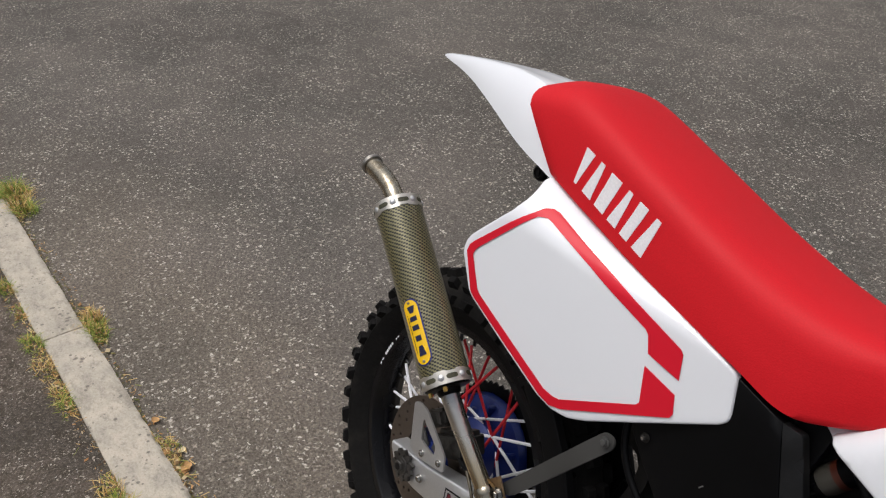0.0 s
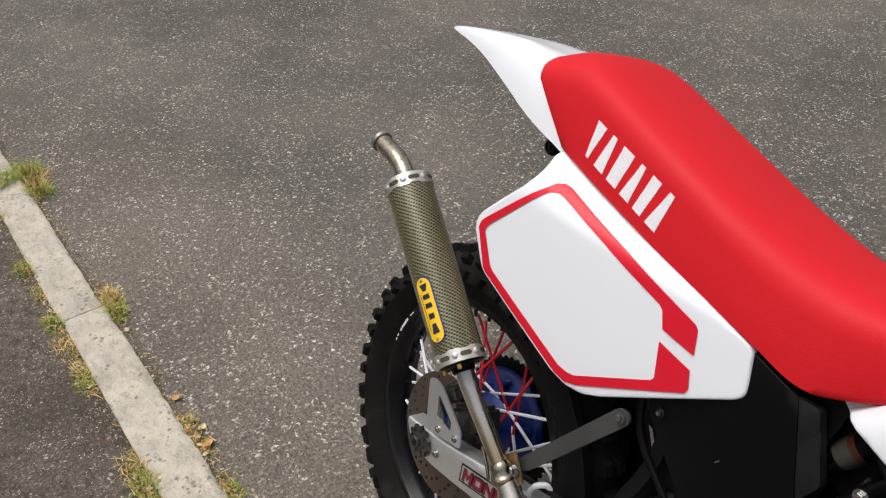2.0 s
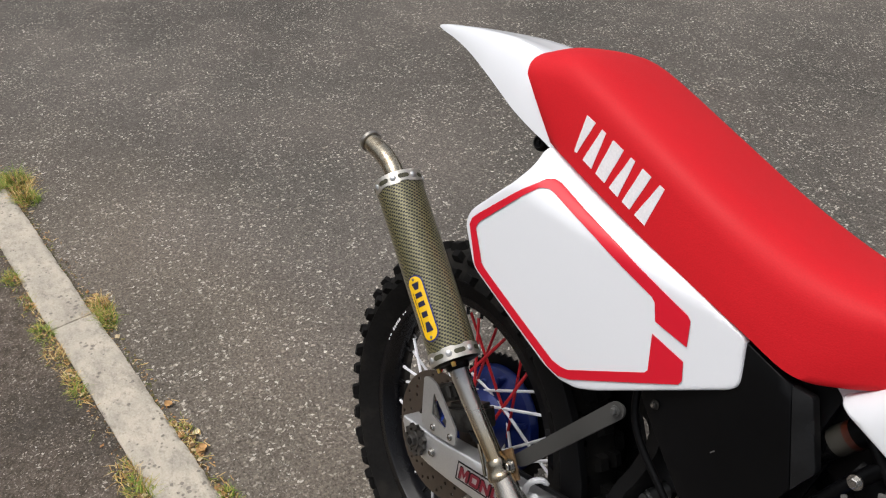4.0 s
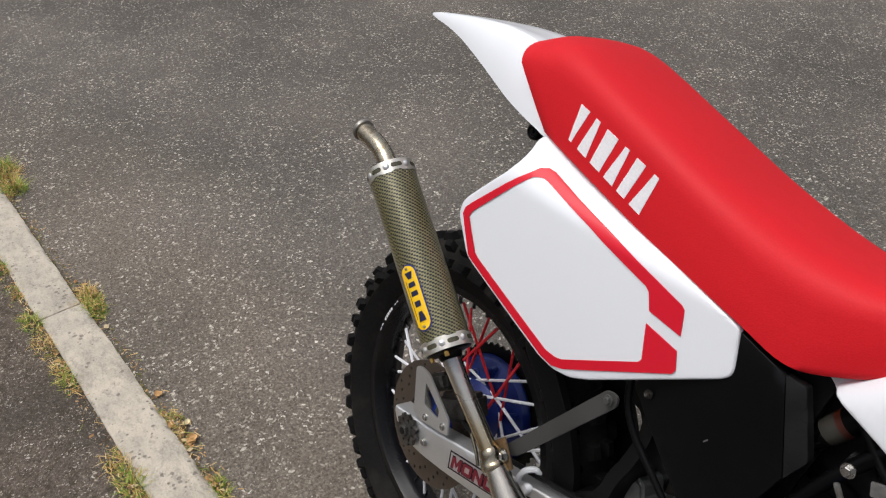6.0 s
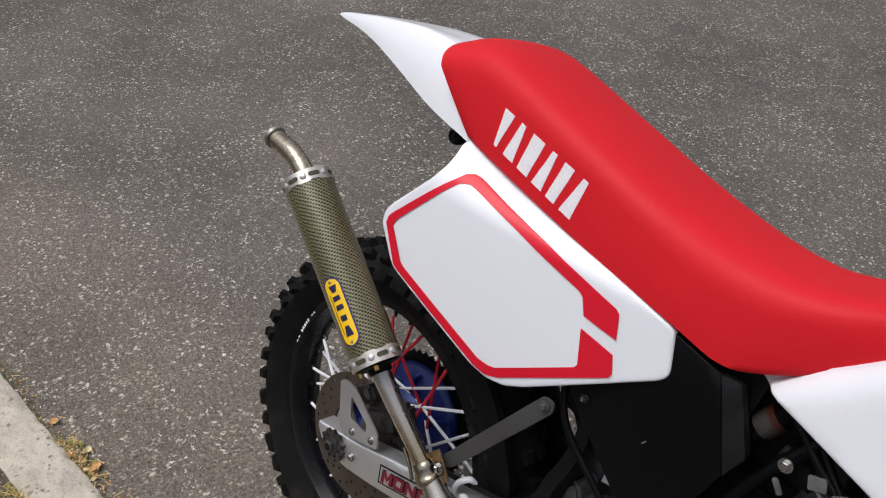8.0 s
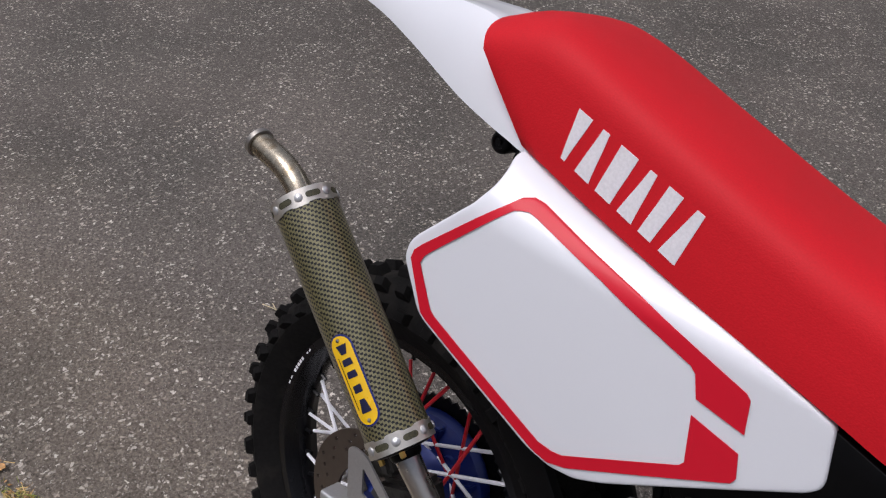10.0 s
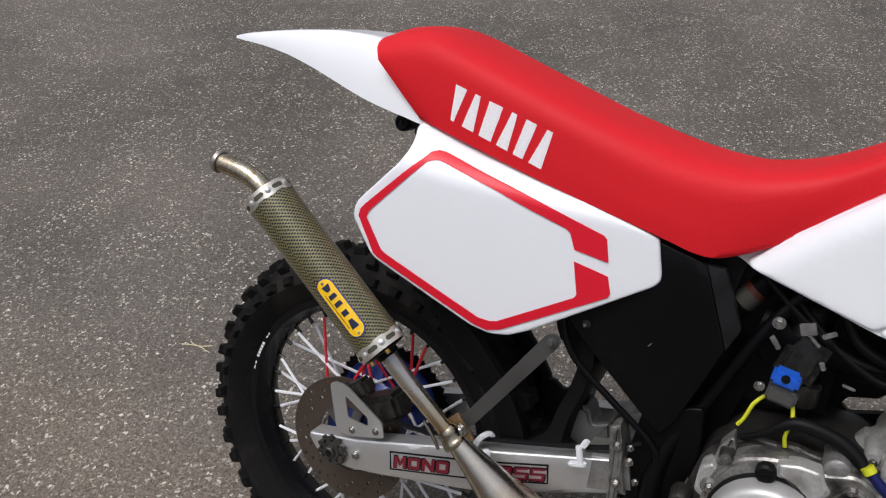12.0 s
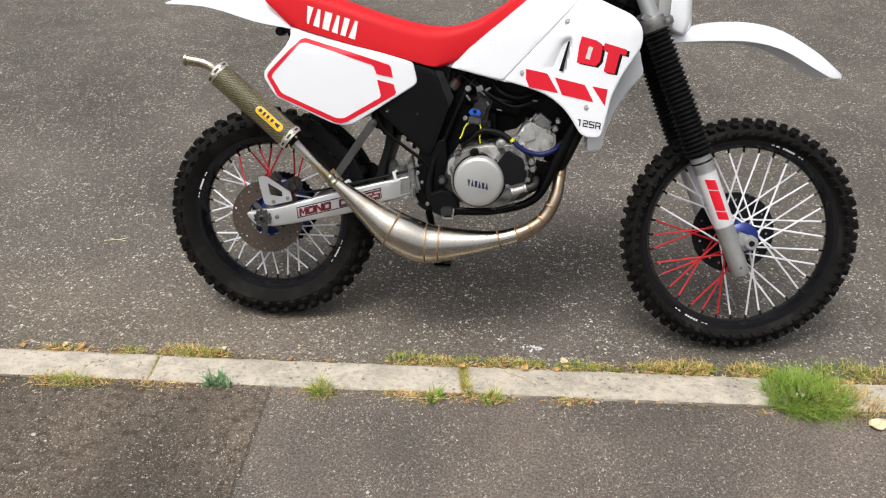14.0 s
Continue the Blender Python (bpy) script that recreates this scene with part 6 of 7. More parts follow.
for x, y, z in ((-.026, -.03, .026), (.03, -.03, .026), (-.012, -.05, .026), (.02, -.052, .026)):
    part("head_nut", tilted(lathe([(0, z + .010), (.005, z + .010), (.006, z + .008), (.006, z), (0, z)], 6, "Z", (x, y, 0))), M_BOLT, bike)
for x, z, r, d in ((.772, .588, .0115, .032), (.748, .605, .010, .02), (.862, .642, .009, .026), (.795, .574, .010, .032), (.868, .664, .008, .02)):
    part("cylinder_boss", lathe([(0, -d), (r * .7, -d), (r * .93, -d + .004), (r, -d + .01), (r, .03), (0, .03)], 20, "Y", (x, -.066, z)), M_CAST, cyl)
for x, z in ((.772, .588), (.862, .642), (.748, .605), (.868, .664)):
    bolt("boss_screw", (x, -.097, z), .0034, .004, M_BOLT)
exh = tube([(.845, -.02, .585, .026), (.862, -.035, .60, .022), (.866, -.04, .585, .02)], 18, 2)
part("exhaust_port", exh, M_CASE, bike, "dark exhaust port")
pipe_part("water_hose", [(.745, -.125, .607, .0055), (.7605, -.126, .5926, .0068), (.784, -.124, .579, .0076), (.819, -.122, .572, .0078), (.8465, -.119, .578, .0078), (.869, -.108, .590, .0078), (.885, -.085, .603, .0075)], M_HOSE_BLUE, "dark blue water hose")
pipe_part("hose_clip", [(.740, -.124, .611, .008), (.746, -.1255, .605, .008)], M_YELLOW_W, "yellow hose clip", steps=1)
pipe_part("breather_hose", [(.60, -.10, .585, .0045), (.625, -.11, .605, .0045), (.655, -.11, .630, .008), (.70, -.108, .626, .0095), (.73, -.112, .612, .009), (.742, -.122, .60, .0045)], M_BLACK, "black breather hose")
pipe_part("intake_hose", [(.585, -.02, .72, .024), (.63, -.02, .71, .026), (.69, -.015, .70, .026), (.75, .0, .69, .028)], M_BLACK, "black rubber intake")
carb = bmesh.new()
box((.05, .05, .08), (.645, -.03, .69), (0, 15, 0), .01, bm=carb)
lathe([(0, .75), (.018, .75), (.022, .745), (.022, .71), (0, .71)], 16, "Z", (.64, -.03, 0.01), bm=carb)
part("carburettor", carb, M_CASE, bike, "dark carburettor")
bowl = lathe([(0, .0), (.018, .0), (.021, .004), (.021, .03), (0, .03)], 18, "Z", (.655, -.035, .625))
part("float_bowl", bowl, M_CASE, bike, "dark float bowl")
pump2 = bmesh.new()
box((.036, .026, .022), (.632, -.098, .658), (0, 8, 0), .004, bm=pump2)
part("oil_pump_body", pump2, M_STRIP, bike, "grey oil pump body")
cap2 = bmesh.new()
box((.033, .028, .018), (.632, -.099, .680), (0, 8, 0), .004, bm=cap2)
part("oil_pump_cap", cap2, M_BLUE_CAP, bike, "bright blue cap")
bolt("cap_screw", (.632, -.113, .684), .0035, .003, M_DECAL_BLACK)
bolt("pump_screw", (.605, -.108, .664), .0045, .005, M_BOLT)
for pts in ([(.614, -.10, .650, .0026), (.604, -.105, .637, .0026), (.598, -.108, .617, .0026), (.592, -.108, .604, .0026)], [(.647, -.10, .648, .0026), (.651, -.106, .632, .0026), (.648, -.108, .61, .0026), (.651, -.106, .594, .0026)]):
    pipe_part("cable", pts, M_YELLOW_W, "yellow sleeved cable")
for pts in ([(.56, -.05, .80, .006), (.64, -.07, .745, .006), (.71, -.08, .715, .006), (.78, -.06, .725, .006), (.86, -.05, .77, .006)], [(.62, -.06, .77, .005), (.68, -.08, .725, .005), (.74, -.085, .70, .005), (.80, -.085, .718, .005), (.86, -.08, .745, .005)], [(.67, -.06, .78, .008), (.70, -.08, .74, .008), (.75, -.085, .725, .008), (.80, -.08, .74, .008)]):
    pipe_part("cable", pts, M_BLACK, "black cable loom", n=8)
for x, z, t, sx, sz in ((.6414, .7477, -20, .026, .022), (.610, .7204, -40, .009, .026), (.6652, .7471, -35, .024, .009), (.650, .736, -50, .005, .030), (.6669, .707, -30, .008, .016), (.5877, .5526, 10, .020, .014), (.800, .720, 5, .02, .007), (.700, .690, 10, .022, .005)):
    part("connector", box((sx * .7, .004, sz * .7), (x, -.098, z), (0, t, 0), .001), M_ALU_D, bike, "small pale cable connector")
# made-up black blocks: they stop the road showing through the dark bay
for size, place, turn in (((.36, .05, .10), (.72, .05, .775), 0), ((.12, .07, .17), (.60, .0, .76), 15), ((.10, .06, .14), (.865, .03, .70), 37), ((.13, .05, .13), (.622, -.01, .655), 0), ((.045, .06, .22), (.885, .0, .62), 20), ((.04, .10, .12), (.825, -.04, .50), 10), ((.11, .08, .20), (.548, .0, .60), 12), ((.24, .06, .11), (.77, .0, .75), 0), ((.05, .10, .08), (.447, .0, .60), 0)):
    part("engine_bay_filler", box(size, place, (0, turn, 0), .02), M_FRAME, bike, "black filler block added deep in the engine bay")
# made-up black backing that darkens the bay; its hole leaves one gap open
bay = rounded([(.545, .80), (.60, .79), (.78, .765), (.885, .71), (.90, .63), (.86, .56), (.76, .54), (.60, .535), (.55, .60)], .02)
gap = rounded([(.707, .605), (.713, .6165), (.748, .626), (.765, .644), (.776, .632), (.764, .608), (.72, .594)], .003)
part("bay_backing", sheet(bay, lambda x, z: 0.052, 0.08, 0.012, 0.003, holes=[gap]), M_BLACK, bike, "black backing sheet added behind the engine bay")
lowp = rounded([(.503, .438), (.546, .458), (.585, .446), (.600, .41), (.594, .382), (.562, .372), (.521, .386)], .012)
part("lever_boss", extrude_y(lowp, -.125, -.095, .006), M_BLACK, bike, "black lever boss below the engine")
peg = box((.034, .03, .025), (.566, -.142, .397), (0, -6, 0), .004)
part("foot_peg", peg, M_CASE, bike, "folded steel foot peg")
fork_u = box((.004, .012, .028), (.5545, -.146, .391), (0, -4, 0), .001)
box((.004, .012, .026), (.5840, -.146, .393), (0, 6, 0), .001, bm=fork_u)
box((.030, .012, .004), (.570, -.146, .3775), (0, -4, 0), .001, bm=fork_u)
part("peg_bracket", fork_u, M_CAST, bike, "small bright peg bracket")
pipe_part("brake_pedal", [(.57, -.115, .40, .007), (.62, -.12, .40, .007), (.70, -.122, .405, .007), (.76, -.122, .422, .007)], M_FRAME, "black brake pedal")
part("drain_bolt", box((.018, .02, .016), (.70, -.12, .412), (0, 10, 0), .003), M_CASE, bike)

# -- front end: everything here turns with the bars --
front = part("lower_triple_clamp", box((.07, .25, .032), (0, 0, 0), (0, RAKE, 0), .008), M_ALU_D, bike, "grey lower triple clamp")
TURN = Matrix.Translation((BASE, 0, R_FRONT)) @ steer_q.to_matrix().to_4x4() @ Matrix.Translation((-BASE, 0, -R_FRONT))


def leg_x(z):
    return 1.366 - 0.455 * (z - 0.346)


front.matrix_basis = TURN @ Matrix.Translation((leg_x(.94), 0, .94))


def steered(ob):
    ob.matrix_basis = TURN
    return ob


for s in (-1, 1):
    y = s * 0.1
    def at(z, r, y=y):
        return (leg_x(z), y, z, r)
    low = [(leg_x(z), z, r) for z, r in ((.252, .020), (.258, .0245), (.30, .0265), (.42, .0275), (.545, .0285), (.555, .0295), (.60, .0295))]
    slider = tube([(x, y, z, r) for x, z, r in low], 24, 3)
    box((.058, .034, .044), (BASE - .016, y, R_FRONT + .002), (0, 20, 0), .010, bm=slider)
    lathe([(0, s * .024), (.017, s * .024), (.0205, s * .019), (.0215, 0), (0, 0)], 20, "Y", (BASE + .003, y, R_FRONT), bm=slider)
    sl = steered(part("fork_slider", slider, M_SLIDER, bike, "grey alloy fork slider with a white and red sticker", sharp=45))
    # a flat black disc gives the socket its shade; nothing is hollowed
    part("axle_hole", lathe([(0, s * .0248), (.0085, s * .0248), (.0085, s * .018), (0, s * .018)], 14, "Y", (BASE + .003, y, R_FRONT)), M_DECAL_BLACK, sl, "black disc painted for the shaded axle socket")
    part("drain_screw", lathe([(0, s * .026), (.004, s * .026), (.0045, s * .02), (0, s * .02)], 8, "Y", (leg_x(.275), y, .275)), M_BOLT, sl)
    part("seal_ring", tube([(leg_x(.566), y, .566, .0292), (leg_x(.569), y, .569, .0312), (leg_x(.572), y, .572, .0292)], 24, 1), M_BLACK, sl, "black clip round the slider")
    sleeve_w = tube([(leg_x(z), y, z, .0292) for z in (.392, .46, .54)], 24, 1, cap=False)
    part("sticker", sleeve_w, M_DECAL_WHITE, sl, "white sticker sleeve")
    for z0, z1 in ((.412, .434), (.4365, .492), (.4945, .522)):
        bm = bmesh.new()
        n = 10
        rows = []
        for z in (z0, z1):
            row = []
            for k in range(n + 1):
                ang = math.pi * (0.28 + 0.64 * k / n)
                row.append(bm.verts.new((leg_x(z) + .0298 * math.cos(ang), y + s * .0297 * math.sin(ang), z)))
            rows.append(row)
        for k in range(n):
            bm.faces.new((rows[0][k], rows[0][k + 1], rows[1][k + 1], rows[1][k]))
        part("sticker_panel", bm, M_DECAL_RED, sl, "red sticker panel")
    boot = []
    count = 27
    for k in range(count * 4 + 1):
        q = k / (count * 4)
        z = .592 + (.915 - .592) * q
        r = .0355 + .0045 * math.sin(2 * math.pi * k / 4 + 0.6) - .003 * q
        boot.append(at(z, r))
    steered(part("fork_boot", tube([at(.585, .031), at(.59, .034)] + boot + [at(.92, .03)], 24, 1), M_BOOT, bike, "ribbed black rubber fork boot", sharp=80))
    steered(part("fork_tube", tube([at(.91, .0215), at(1.10, .0215)], 20, 1), M_ALU, bike, "chromed upper fork tube"))
    clampb = lathe([(.021, -.018), (.031, -.018), (.033, -.014), (.033, .014), (.031, .018), (.021, .018)], 24, "Z")
    bmesh.ops.transform(clampb, matrix=Matrix.Translation((leg_x(.935), y, .935)) @ Matrix.Rotation(-radians(RAKE), 4, "Y"), verts=clampb.verts)
    box((.03, .02, .024), (leg_x(.935) + .036, y, .945), (0, -RAKE, 0), .003, bm=clampb)
    steered(part("fork_clamp", clampb, M_ALU_D, bike, "cast fork clamp"))
    steered(bolt("clamp_bolt", (leg_x(.94) + .036, y + s * .011, .945), .0045, .005, M_BOLT, side=s))
top = bmesh.new()
box((.06, .25, .025), (leg_x(1.06), 0, 1.06), (0, -RAKE, 0), .008, bm=top)
steered(part("upper_triple_clamp", top, M_GREY, bike, "grey upper triple clamp"))
cabl = bmesh.new()
for k, (dy, r) in enumerate(((-.02, .005), (.0, .006), (.03, .005), (-.045, .004))):
    tube([(1.0, dy, 1.0, r), (1.05, dy - .01, 1.03, r), (1.09, dy, 1.0, r), (1.13, dy + .01, .93, r), (1.15, dy + .02, .86, r)], 8, 4, bm=cabl)
# made-up black block so that the space behind the fork reads dark
part("head_stock_filler", box((.13, .11, .12), (1.01, 0, 1.03), (0, 20, 0), .03), M_BLACK, bike, "black filler block added round the steering head")
steered(part("cable_bundle", cabl, M_BLACK, bike, "black control cables round the steering head"))
pl = rounded([(1.135, .92), (1.185, .905), (1.20, .94), (1.195, 1.02), (1.17, 1.10), (1.14, 1.10)], .012)
bm = bmesh.new()
loops = []
for y, k in ((-.085, .55), (-.08, .8), (-.05, .97), (0, 1.0), (.05, .97), (.08, .8), (.085, .55)):
    loops.append([(1.165 + (x - 1.165) * k + .02 * (1 - (y / .085) ** 2), y, 1.0 + (z - 1.0) * (.75 + .25 * k)) for x, z in pl])
steered(part("front_number_plate", rings(bm, loops), M_WHITE, bike, "blank white front plate", sharp=50))
FENDER = [(1.155, .055, .918, .03), (1.21, .06, .936, .042), (1.278, .064, .950, .052), (1.369, .066, .953, .054), (1.463, .064, .934, .054), (1.561, .056, .884, .052), (1.61, .046, .851, .040), (1.640, .033, .828, .018), (1.652, .018, .818, .008)]
loops = []
for x, w, zt, dp in spline(FENDER, 4):
    half = [(x, w, zt - dp), (x, w * .99, zt - dp * .55), (x, w * .9, zt - dp * .18), (x, w * .65, zt - .002), (x, w * .3, zt)]
    outer = [(a, -b, c) for a, b, c in half] + [(x, 0, zt + .001)] + half[::-1]
    inner2 = [(a, b * .95, c - .003) for a, b, c in outer[::-1]]
    inner2[0] = (outer[-1][0], outer[-1][1] * .96, outer[-1][2])
    inner2[-1] = (outer[0][0], outer[0][1] * .96, outer[0][2])
    loops.append(outer + inner2)
steered(part("front_fender", rings(bmesh.new(), loops), M_WHITE, bike, "long white high-mounted front fender", sharp=60))
calf = bmesh.new()
box((.06, .04, .09), (1.37, .085, .40), (0, 20, 0), .01, bm=calf)
steered(part("front_caliper", calf, M_FRAME, bike, "black front brake caliper"))
steered(part("front_brake_hose", tube([(1.36, .09, .44, .004), (1.31, .10, .50, .004), (1.27, .105, .60, .004), (1.2, .105, .75, .004), (1.15, .1, .9, .004)], 8, 5), M_BLACK, bike, "black front brake hose"))
bar = tube([(leg_x(1.12), -.40, 1.235, .011), (leg_x(1.12), -.22, 1.235, .011), (leg_x(1.12) + .03, -.12, 1.16, .011), (leg_x(1.12) + .03, -.05, 1.12, .011), (leg_x(1.12) + .03, .05, 1.12, .011), (leg_x(1.12) + .03, .12, 1.16, .011), (leg_x(1.12), .22, 1.235, .011), (leg_x(1.12), .40, 1.235, .011)], 12, 5)
hb = steered(part("handlebar", bar, M_FRAME, bike, "black motocross handlebar"))
for s in (-1, 1):
    part("grip", tube([(leg_x(1.12), s * .285, 1.235, .016), (leg_x(1.12), s * .405, 1.235, .016)], 14, 1), M_BLACK, hb, "black rubber grip")


# ---- weeds, leaves and grit along the kerb ----
def tuft(name, x, y, r, h, count, material, label, category, seed, lay=0.5, wide=0.0016, z=0.0, long=1.0):
    """A clump of bent blades; lay: how far they lean out; long: its stretch along the kerb."""
    rnd = random.Random(seed)
    verts, faces = [], []
    for _ in range(count):
        a, q = rnd.uniform(0, 2 * math.pi), math.sqrt(rnd.random())
        px, py = r * q * math.cos(a) * long, r * q * math.sin(a)
        b = a + rnd.uniform(-2.0, 2.0)
        L = h * rnd.uniform(0.3, 1.0) ** 1.3 * 1.35 * (1.1 - 0.4 * q)
        lean = lay * rnd.uniform(0.3, 1.3) * (0.45 + 0.55 * q)
        w = wide * rnd.uniform(0.6, 1.3)
        d, s = Vector((math.cos(b), math.sin(b), 0)), Vector((-math.sin(b), math.cos(b), 0))
        base = len(verts)
        for k in range(4):
            t = k / 3
            c = Vector((px, py, 0)) + d * (L * lean * t * t) + Vector((0, 0, L * t * (1 - 0.35 * lean * t)))
            ww = w * (1 - t) + 0.0001
            verts += [c - s * ww, c + s * ww]
        for k in range(3):
            i = base + 2 * k
            faces.append((i, i + 1, i + 3, i + 2))
    me = bpy.data.meshes.new(name)
    me.from_pydata([tuple(v) for v in verts], [], faces)
    me.materials.append(material)
    ob = new(name, me)
    ob.location = (x, y, z)
    return tagged(ob, label, category, kind="stuff")


G, Y, W, CLUMP = M_GRASS, M_GRASS_Y, M_WEED, M_CLUMP
ROADSIDE = [
    (-2.15, -.225, .05, .08, 220, G, 1.6), (-2.02, -.225, .04, .05, 160, Y, 2.0), (-1.21, -.226, .03, .042, 240, Y, 2.2), (-1.15, -.232, .026, .042, 170, G, 2.0), (-2.13, -.29, .04, .055, 260, G, 1.3), (-2.09, -.335, .03, .05, 200, G, 1.2), (-2.12, -.215, .05, .05, 260, Y, 1.6), (-1.98, -.215, .036, .06, 200, G, 1.6),
    (-.62, -.235, .02, .018, 120, Y, 2.2), (-.555, -.24, .015, .012, 80, Y, 2.0), (-.385, -.238, .018, .03, 110, G, 2.2), (-.22, -.228, .03, .035, 260, Y, 2.8), (-.17, -.228, .024, .04, 120, G, 2.4), (-.12, -.23, .02, .025, 90, Y, 2),
    (.47, -.225, .03, .034, 200, G, 2.6), (.56, -.226, .025, .03, 150, Y, 2.4), (.66, -.226, .03, .03, 170, G, 2.8), (.76, -.225, .028, .028, 170, Y, 2.6), (.83, -.226, .022, .03, 120, G, 2.4), (.97, -.228, .026, .034, 190, G, 2.8), (1.05, -.23, .018, .022, 90, G, 2.2),
    (1.19, -.222, .028, .034, 200, Y, 2.6), (1.28, -.218, .034, .05, 240, Y, 2.4), (1.31, -.216, .03, .04, 120, G, 2.4), (1.46, -.218, .03, .045, 190, Y, 2.2), (1.52, -.218, .026, .045, 150, G, 2.0), (1.74, -.205, .04, .055, 240, G, 2.4), (1.86, -.215, .04, .05, 200, Y, 2.4), (2.0, -.22, .05, .07, 260, G, 2.2),
]
PAVESIDE = [
    (-1.9, -.38, .03, .04, 180, Y, 2.4), (-1.51, -.384, .025, .045, 160, G, 2.4), (-1.36, -.384, .02, .03, 110, G, 2.2), (-1.2, -.388, .024, .035, 200, G, 2.0), (-1.08, -.39, .026, .03, 190, Y, 2.6), (-.96, -.388, .02, .03, 120, Y, 2.4), (-.9, -.385, .02, .035, 110, G, 2.2),
    (-.56, -.382, .028, .034, 220, Y, 2.6), (-.5, -.38, .026, .04, 200, G, 2.4), (-.43, -.38, .022, .026, 150, Y, 2.4), (-.27, -.38, .014, .018, 70, W, 1.6), (-.2, -.38, .016, .014, 80, Y, 2.2),
    (.235, -.384, .024, .045, 170, G, 1.2), (.46, -.384, .02, .022, 120, Y, 2.6), (.53, -.386, .026, .03, 190, Y, 2.2), (.72, -.388, .022, .04, 130, G, 1.4), (.945, -.378, .018, .022, 80, G, 2.0), (.64, -.30, .012, .02, 120, G, 0.8), (.642, -.34, .011, .018, 110, Y, 0.8),
]
for k, (x, y, r, h, c, m, lg) in enumerate(ROADSIDE + PAVESIDE):
    what = {id(G): "green grass tuft", id(Y): "dry straw-coloured grass tuft", id(W): "small bluish-green weed"}[id(m)]
    tuft("grass_tuft", x, y, r * 0.95, h * (1.1 if lg < 1.5 else 0.72), int(c * (0.9 if m is G else 1.1)), m, what + (" beside the kerb on the road side" if y > -.3 else " in the joint behind the kerb"), "grass", 100 + k, 1.5, 0.0017, 0.002 if y < -.3 else 0.0, lg)
# earth and moss in the open joints between the stones
for x0, x1, k in ((-.293, -.268, 0), (.630, .652, 1)):
    for q in range(9):
        t = (q + 0.5) / 9
        tuft("moss_tuft", x0 + (x1 - x0) * t, KERB_FAR + (KERB_NEAR - KERB_FAR) * t, .007 + .004 * k, .008 + .012 * k, 46 + 30 * k, Y if q % 2 else G, "moss and thin grass in a joint of the kerb", "moss", 500 + q + 20 * k, 1.4, 0.0014, KERB_TOP - .006, 1.0)
# broad-leaved weed against the kerb
for k in range(3):
    tuft("weed", -.09 + .022 * k, -.372 + .006 * (k % 2), .016, .055 - .01 * k, 46, W, "bluish-green leafy weed behind the kerb", "weed", 300 + k, 0.9, 0.0036, 0.003)
tuft("weed", .56, -.386, .022, .036, 40, CLUMP, "lime-green leafy weed behind the kerb", "weed", 310, 1.3, 0.0048, 0.003)
# the thick clump at the end of the kerb
tuft("grass_clump", 1.595, -.322, .088, .062, 2300, CLUMP, "thick bright green grass clump over the kerb", "grass", 400, 1.35, 0.0020, 0.0, 1.25)
tuft("grass_clump", 1.70, -.34, .07, .05, 700, Y, "dry matted grass beside the green clump", "grass", 401, 1.0, 0.0014, 0.0, 1.5)

rnd = random.Random(11)


def litter(name, count, x0, x1, y0, y1, size, material, label, seed, z=0.001, hug=None):
    """Loose crumbs scattered along a strip, as one heap of small uneven chips."""
    r = random.Random(seed)
    verts, faces = [], []
    for _ in range(count):
        x = r.uniform(x0, x1)
        if hug and min(abs(x - q[0]) for q in hug) > 0.02 + 0.06 * r.random() and r.random() > 0.10:
            continue
        y = y0 + (y1 - y0) * (r.random() ** 2)
        s = size * r.uniform(0.35, 1.2)
        a = r.uniform(0, 6.28)
        u, v = Vector((math.cos(a), math.sin(a), r.uniform(-.3, .3))) * s, Vector((-math.sin(a), math.cos(a), r.uniform(-.3, .3))) * s * r.uniform(.3, .8)
        c = Vector((x, y, z + s * .3))
        b = len(verts)
        up = Vector((0, 0, s * r.uniform(.12, .4)))
        verts += [c + u, c + v, c - u, c - v, c + up, c - up * .6]
        faces += [(b, b + 1, b + 4), (b + 1, b + 2, b + 4), (b + 2, b + 3, b + 4), (b + 3, b, b + 4), (b + 1, b, b + 5), (b + 2, b + 1, b + 5), (b + 3, b + 2, b + 5), (b, b + 3, b + 5)]
    me = bpy.data.meshes.new(name)
    me.from_pydata([tuple(v) for v in verts], [], faces)
    me.materials.append(material)
    return tagged(new(name, me), label, "debris", kind="stuff")


litter("leaf_litter", 5600, -2.6, 2.6, KERB_FAR, KERB_FAR + .034, .0048, M_DEBRIS, "brown crumbled leaves lying along the kerb", 21, hug=ROADSIDE)
litter("leaf_litter", 4600, -2.6, 2.6, KERB_NEAR, KERB_NEAR - .026, .0044, M_DEBRIS, "brown crumbled leaves behind the kerb", 22, .006, hug=PAVESIDE)
litter("leaf_litter", 900, -2.6, 2.6, KERB_FAR + .004, KERB_FAR + .03, .0095, M_DEBRIS, "flakes of brown leaf along the kerb", 27, hug=ROADSIDE)
litter("leaf_litter", 600, -2.6, 2.6, KERB_NEAR - .004, KERB_NEAR - .04, .009, M_DEBRIS, "flakes of brown leaf behind the kerb", 28, .006, hug=PAVESIDE)


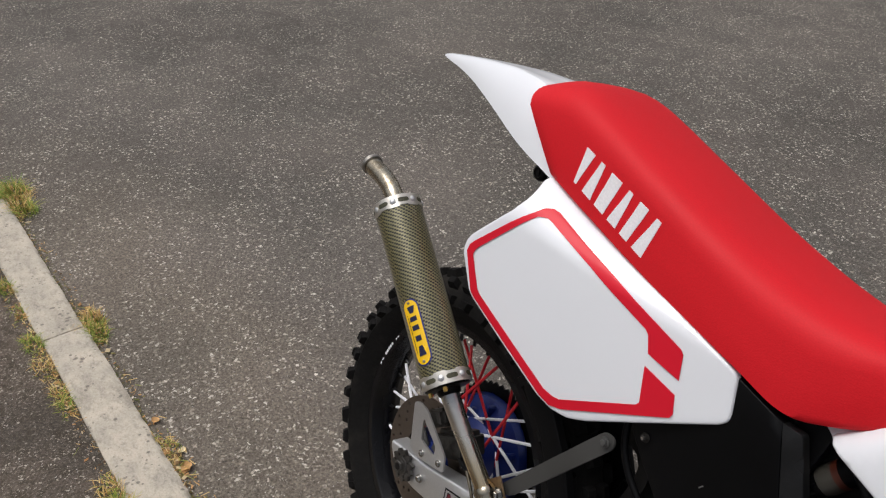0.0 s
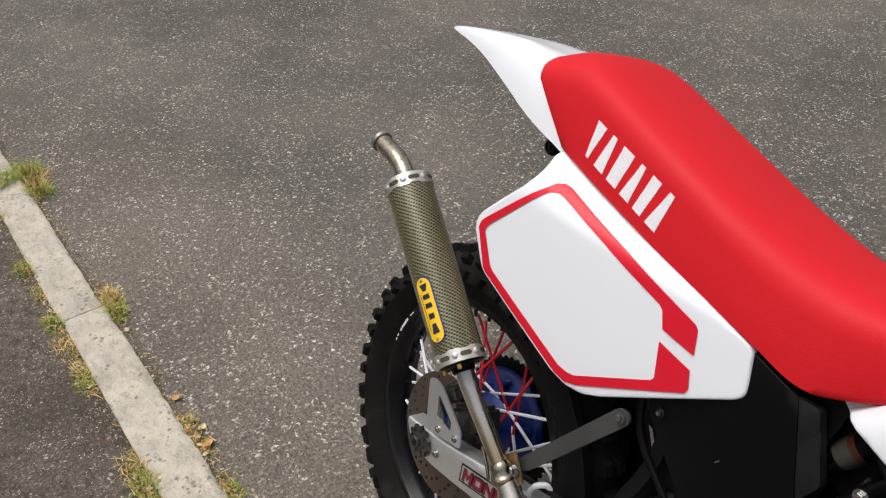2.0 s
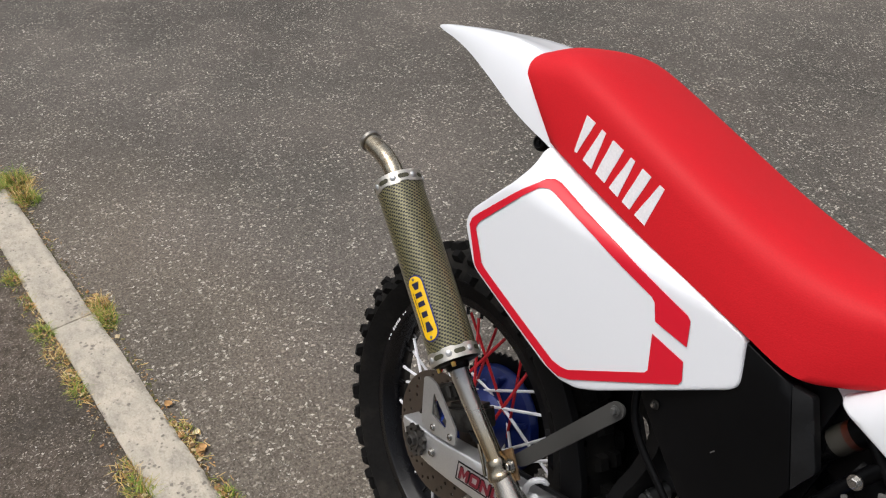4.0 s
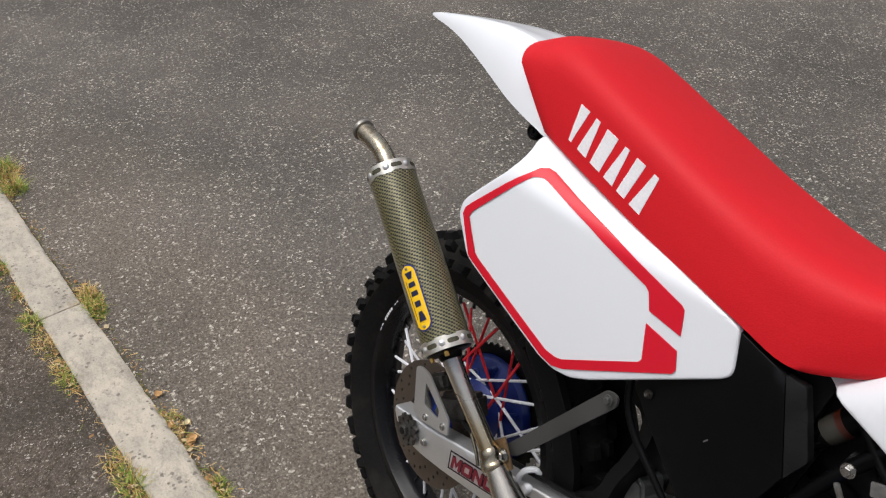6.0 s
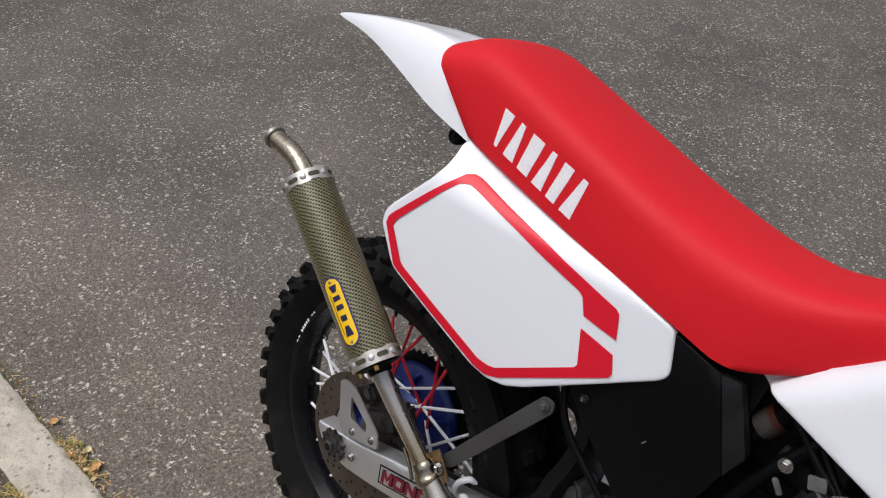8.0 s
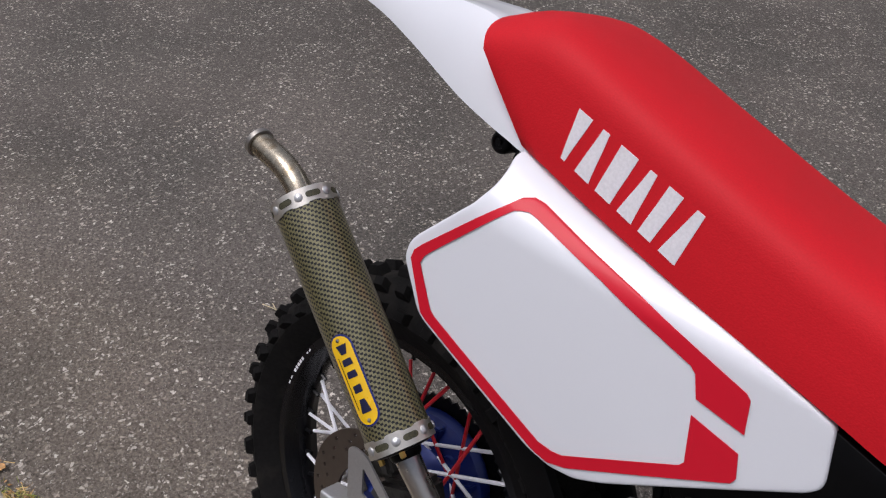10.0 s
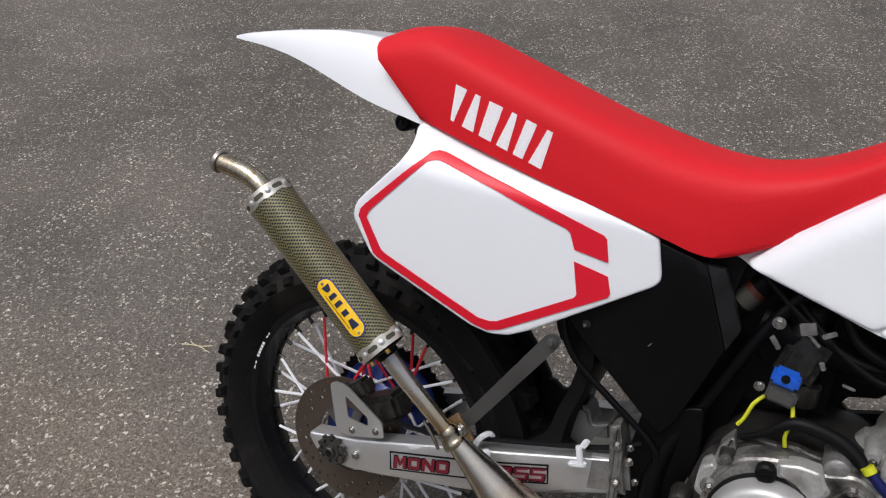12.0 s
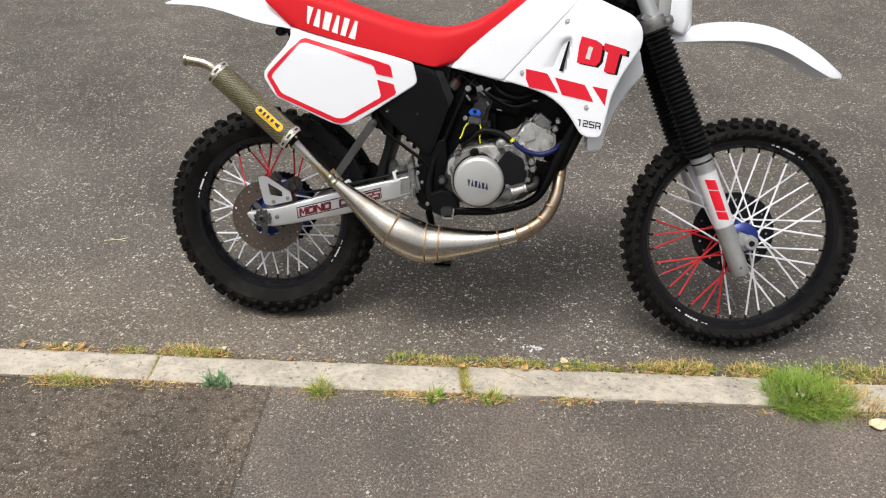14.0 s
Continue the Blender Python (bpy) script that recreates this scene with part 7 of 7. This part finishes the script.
def stalks(count, x0, x1, y0, y1, seed, z, hug):
    """Short dry stalks lying about, as one heap."""
    r = random.Random(seed)
    verts, faces = [], []
    for _ in range(count):
        x = r.uniform(x0, x1)
        if min(abs(x - q[0]) for q in hug) > 0.02 + 0.06 * r.random() and r.random() > 0.08:
            continue
        y = y0 + (y1 - y0) * r.random() ** 1.7
        a, L, w = r.gauss(0, 0.6), r.uniform(.008, .03), r.uniform(.0005, .0011)
        d, q = Vector((math.cos(a), math.sin(a), 0)), Vector((-math.sin(a), math.cos(a), 0))
        c = Vector((x, y, z + r.uniform(0.001, 0.006)))
        up = Vector((0, 0, r.uniform(0, .008)))
        b = len(verts)
        verts += [c - d * L / 2 - q * w, c - d * L / 2 + q * w, c + d * L / 2 + up + q * w, c + d * L / 2 + up - q * w, c + Vector((0, 0, w * 1.5)) + up / 2]
        faces += [(b, b + 1, b + 4), (b + 1, b + 2, b + 4), (b + 2, b + 3, b + 4), (b + 3, b, b + 4)]
    me = bpy.data.meshes.new("dry_stalks")
    me.from_pydata([tuple(v) for v in verts], [], faces)
    me.materials.append(M_GRASS_Y)
    return tagged(new("dry_stalks", me), "dry grass stalks lying along the kerb", "debris", kind="stuff")


stalks(1300, -2.6, 2.6, KERB_FAR + .002, KERB_FAR + .05, 31, .001, ROADSIDE)
stalks(1200, -2.6, 2.6, KERB_NEAR - .002, KERB_NEAR - .045, 32, .006, PAVESIDE)
litter("moss_strip", 1500, -2.6, 2.6, KERB_FAR, KERB_FAR + .02, .004, M_MOSS, "thin moss at the foot of the kerb", 23)
litter("grit", 1500, -2.6, 2.8, KERB_FAR + .01, .9, .0028, M_CHIP, "loose pale grit on the road", 24, 0)
litter("grit", 600, -2.0, 2.4, KERB_NEAR - .02, -1.2, .0026, M_CHIP, "loose pale grit on the pavement", 25, .006)


def dry_leaf(x, y, z, size, turn, material, label):
    """A curled leaf with a raised midrib."""
    bm = bmesh.new()
    n = 7
    rows = []
    for i in range(n):
        t = i / (n - 1)
        w = size * 0.42 * math.sin(math.pi * (0.06 + 0.9 * t)) ** 0.8
        lift = size * (0.18 * (2 * t - 1) ** 2)
        rows.append([bm.verts.new((size * (t - .5), k * w, lift + size * 0.14 * abs(k) ** 1.5)) for k in (-1, -.5, 0, .5, 1)])
    for i in range(n - 1):
        for k in range(4):
            bm.faces.new((rows[i][k], rows[i][k + 1], rows[i + 1][k + 1], rows[i + 1][k]))
    ob = part("fallen_leaf", bm, material, None)
    ob.matrix_world = pose(x, y, z, rnd.uniform(-8, 8), rnd.uniform(-8, 8), turn)
    return tagged(ob, label, "leaf", "fallen leaves")


for x, y, z, s, a, m in ((.812, -.262, .018, .026, 70, M_LEAF), (.905, -.258, .016, .02, 10, M_LEAF), (-.73, -.228, .002, .022, 30, M_LEAF), (-.60, -.215, .002, .02, 120, M_LEAF_P), (-.105, -.205, .002, .02, 40, M_LEAF_P), (.93, -.215, .012, .026, 130, M_LEAF_P), (.63, -.262, .016, .022, 80, M_LEAF), (-.545, -.225, .002, .03, 5, M_LEAF), (-2.08, -.21, .002, .03, 30, M_LEAF), (-1.28, -.22, .002, .02, 60, M_LEAF), (1.36, -.20, .004, .02, 15, M_LEAF)):
    dry_leaf(x, y, z, s, a, m, "dry curled brown leaf by the kerb")
dry_leaf(1.755, -.428, .008, .05, 10, M_LEAF_P, "large pale dry leaf on the pavement")


def straw(name, pts, material, label):
    ob = part(name, tube(pts, 6, 3), material, None)
    return tagged(ob, label, "straw")


straw("straw", [(.735, -.262, .016, .0014), (.79, -.29, .017, .0014), (.845, -.322, .016, .0012)], M_LEAF_P, "dry straw stem lying on the kerb")
straw("straw", [(-.745, .40, .003, .0012), (-.70, .41, .003, .0012), (-.655, .40, .003, .001)], M_LEAF_P, "dry straw stem lying on the road")
straw("straw", [(-.73, .418, .003, .001), (-.70, .41, .003, .001), (-.665, .425, .003, .001)], M_LEAF_P, "dry straw stem lying on the road")
straw("straw", [(.46, -.392, .008, .0013), (.53, -.394, .008, .0013), (.60, -.392, .008, .001)], M_LEAF_P, "dry straw stem behind the kerb")
for x, y, s in ((-.503, -.60, .006), (-.46, -.62, .004), (.42, -.74, .005), (-.42, -.83, .006), (.63, -.55, .003)):
    bm = bmesh.new()
    bmesh.ops.create_icosphere(bm, subdivisions=2, radius=s)
    for v in bm.verts:
        v.co *= 1 + .35 * noise.noise(v.co * 120 + Vector((x, y, 0)))
        v.co.z *= .5
    ob = part("pebble", bm, M_CHIP, None)
    ob.location = (x, y, .006 + s * .3)
    tagged(ob, "small pale stone on the pavement", "pebble", "pebbles")
blot = bmesh.new()
for k in range(26):
    a, q = rnd.uniform(0, 6.28), rnd.random() ** .7
    lathe([(0, .0012), (.003 * rnd.uniform(.4, 1.2), .0009), (.0045 * rnd.uniform(.4, 1.2), 0)], 7, "Z", (.836 + .03 * q * math.cos(a), -.14 + .015 * q * math.sin(a), -.0015), bm=blot)
tagged(part("paint_splash", blot, M_DECAL_WHITE, None), "dried white splash on the road", "stain")
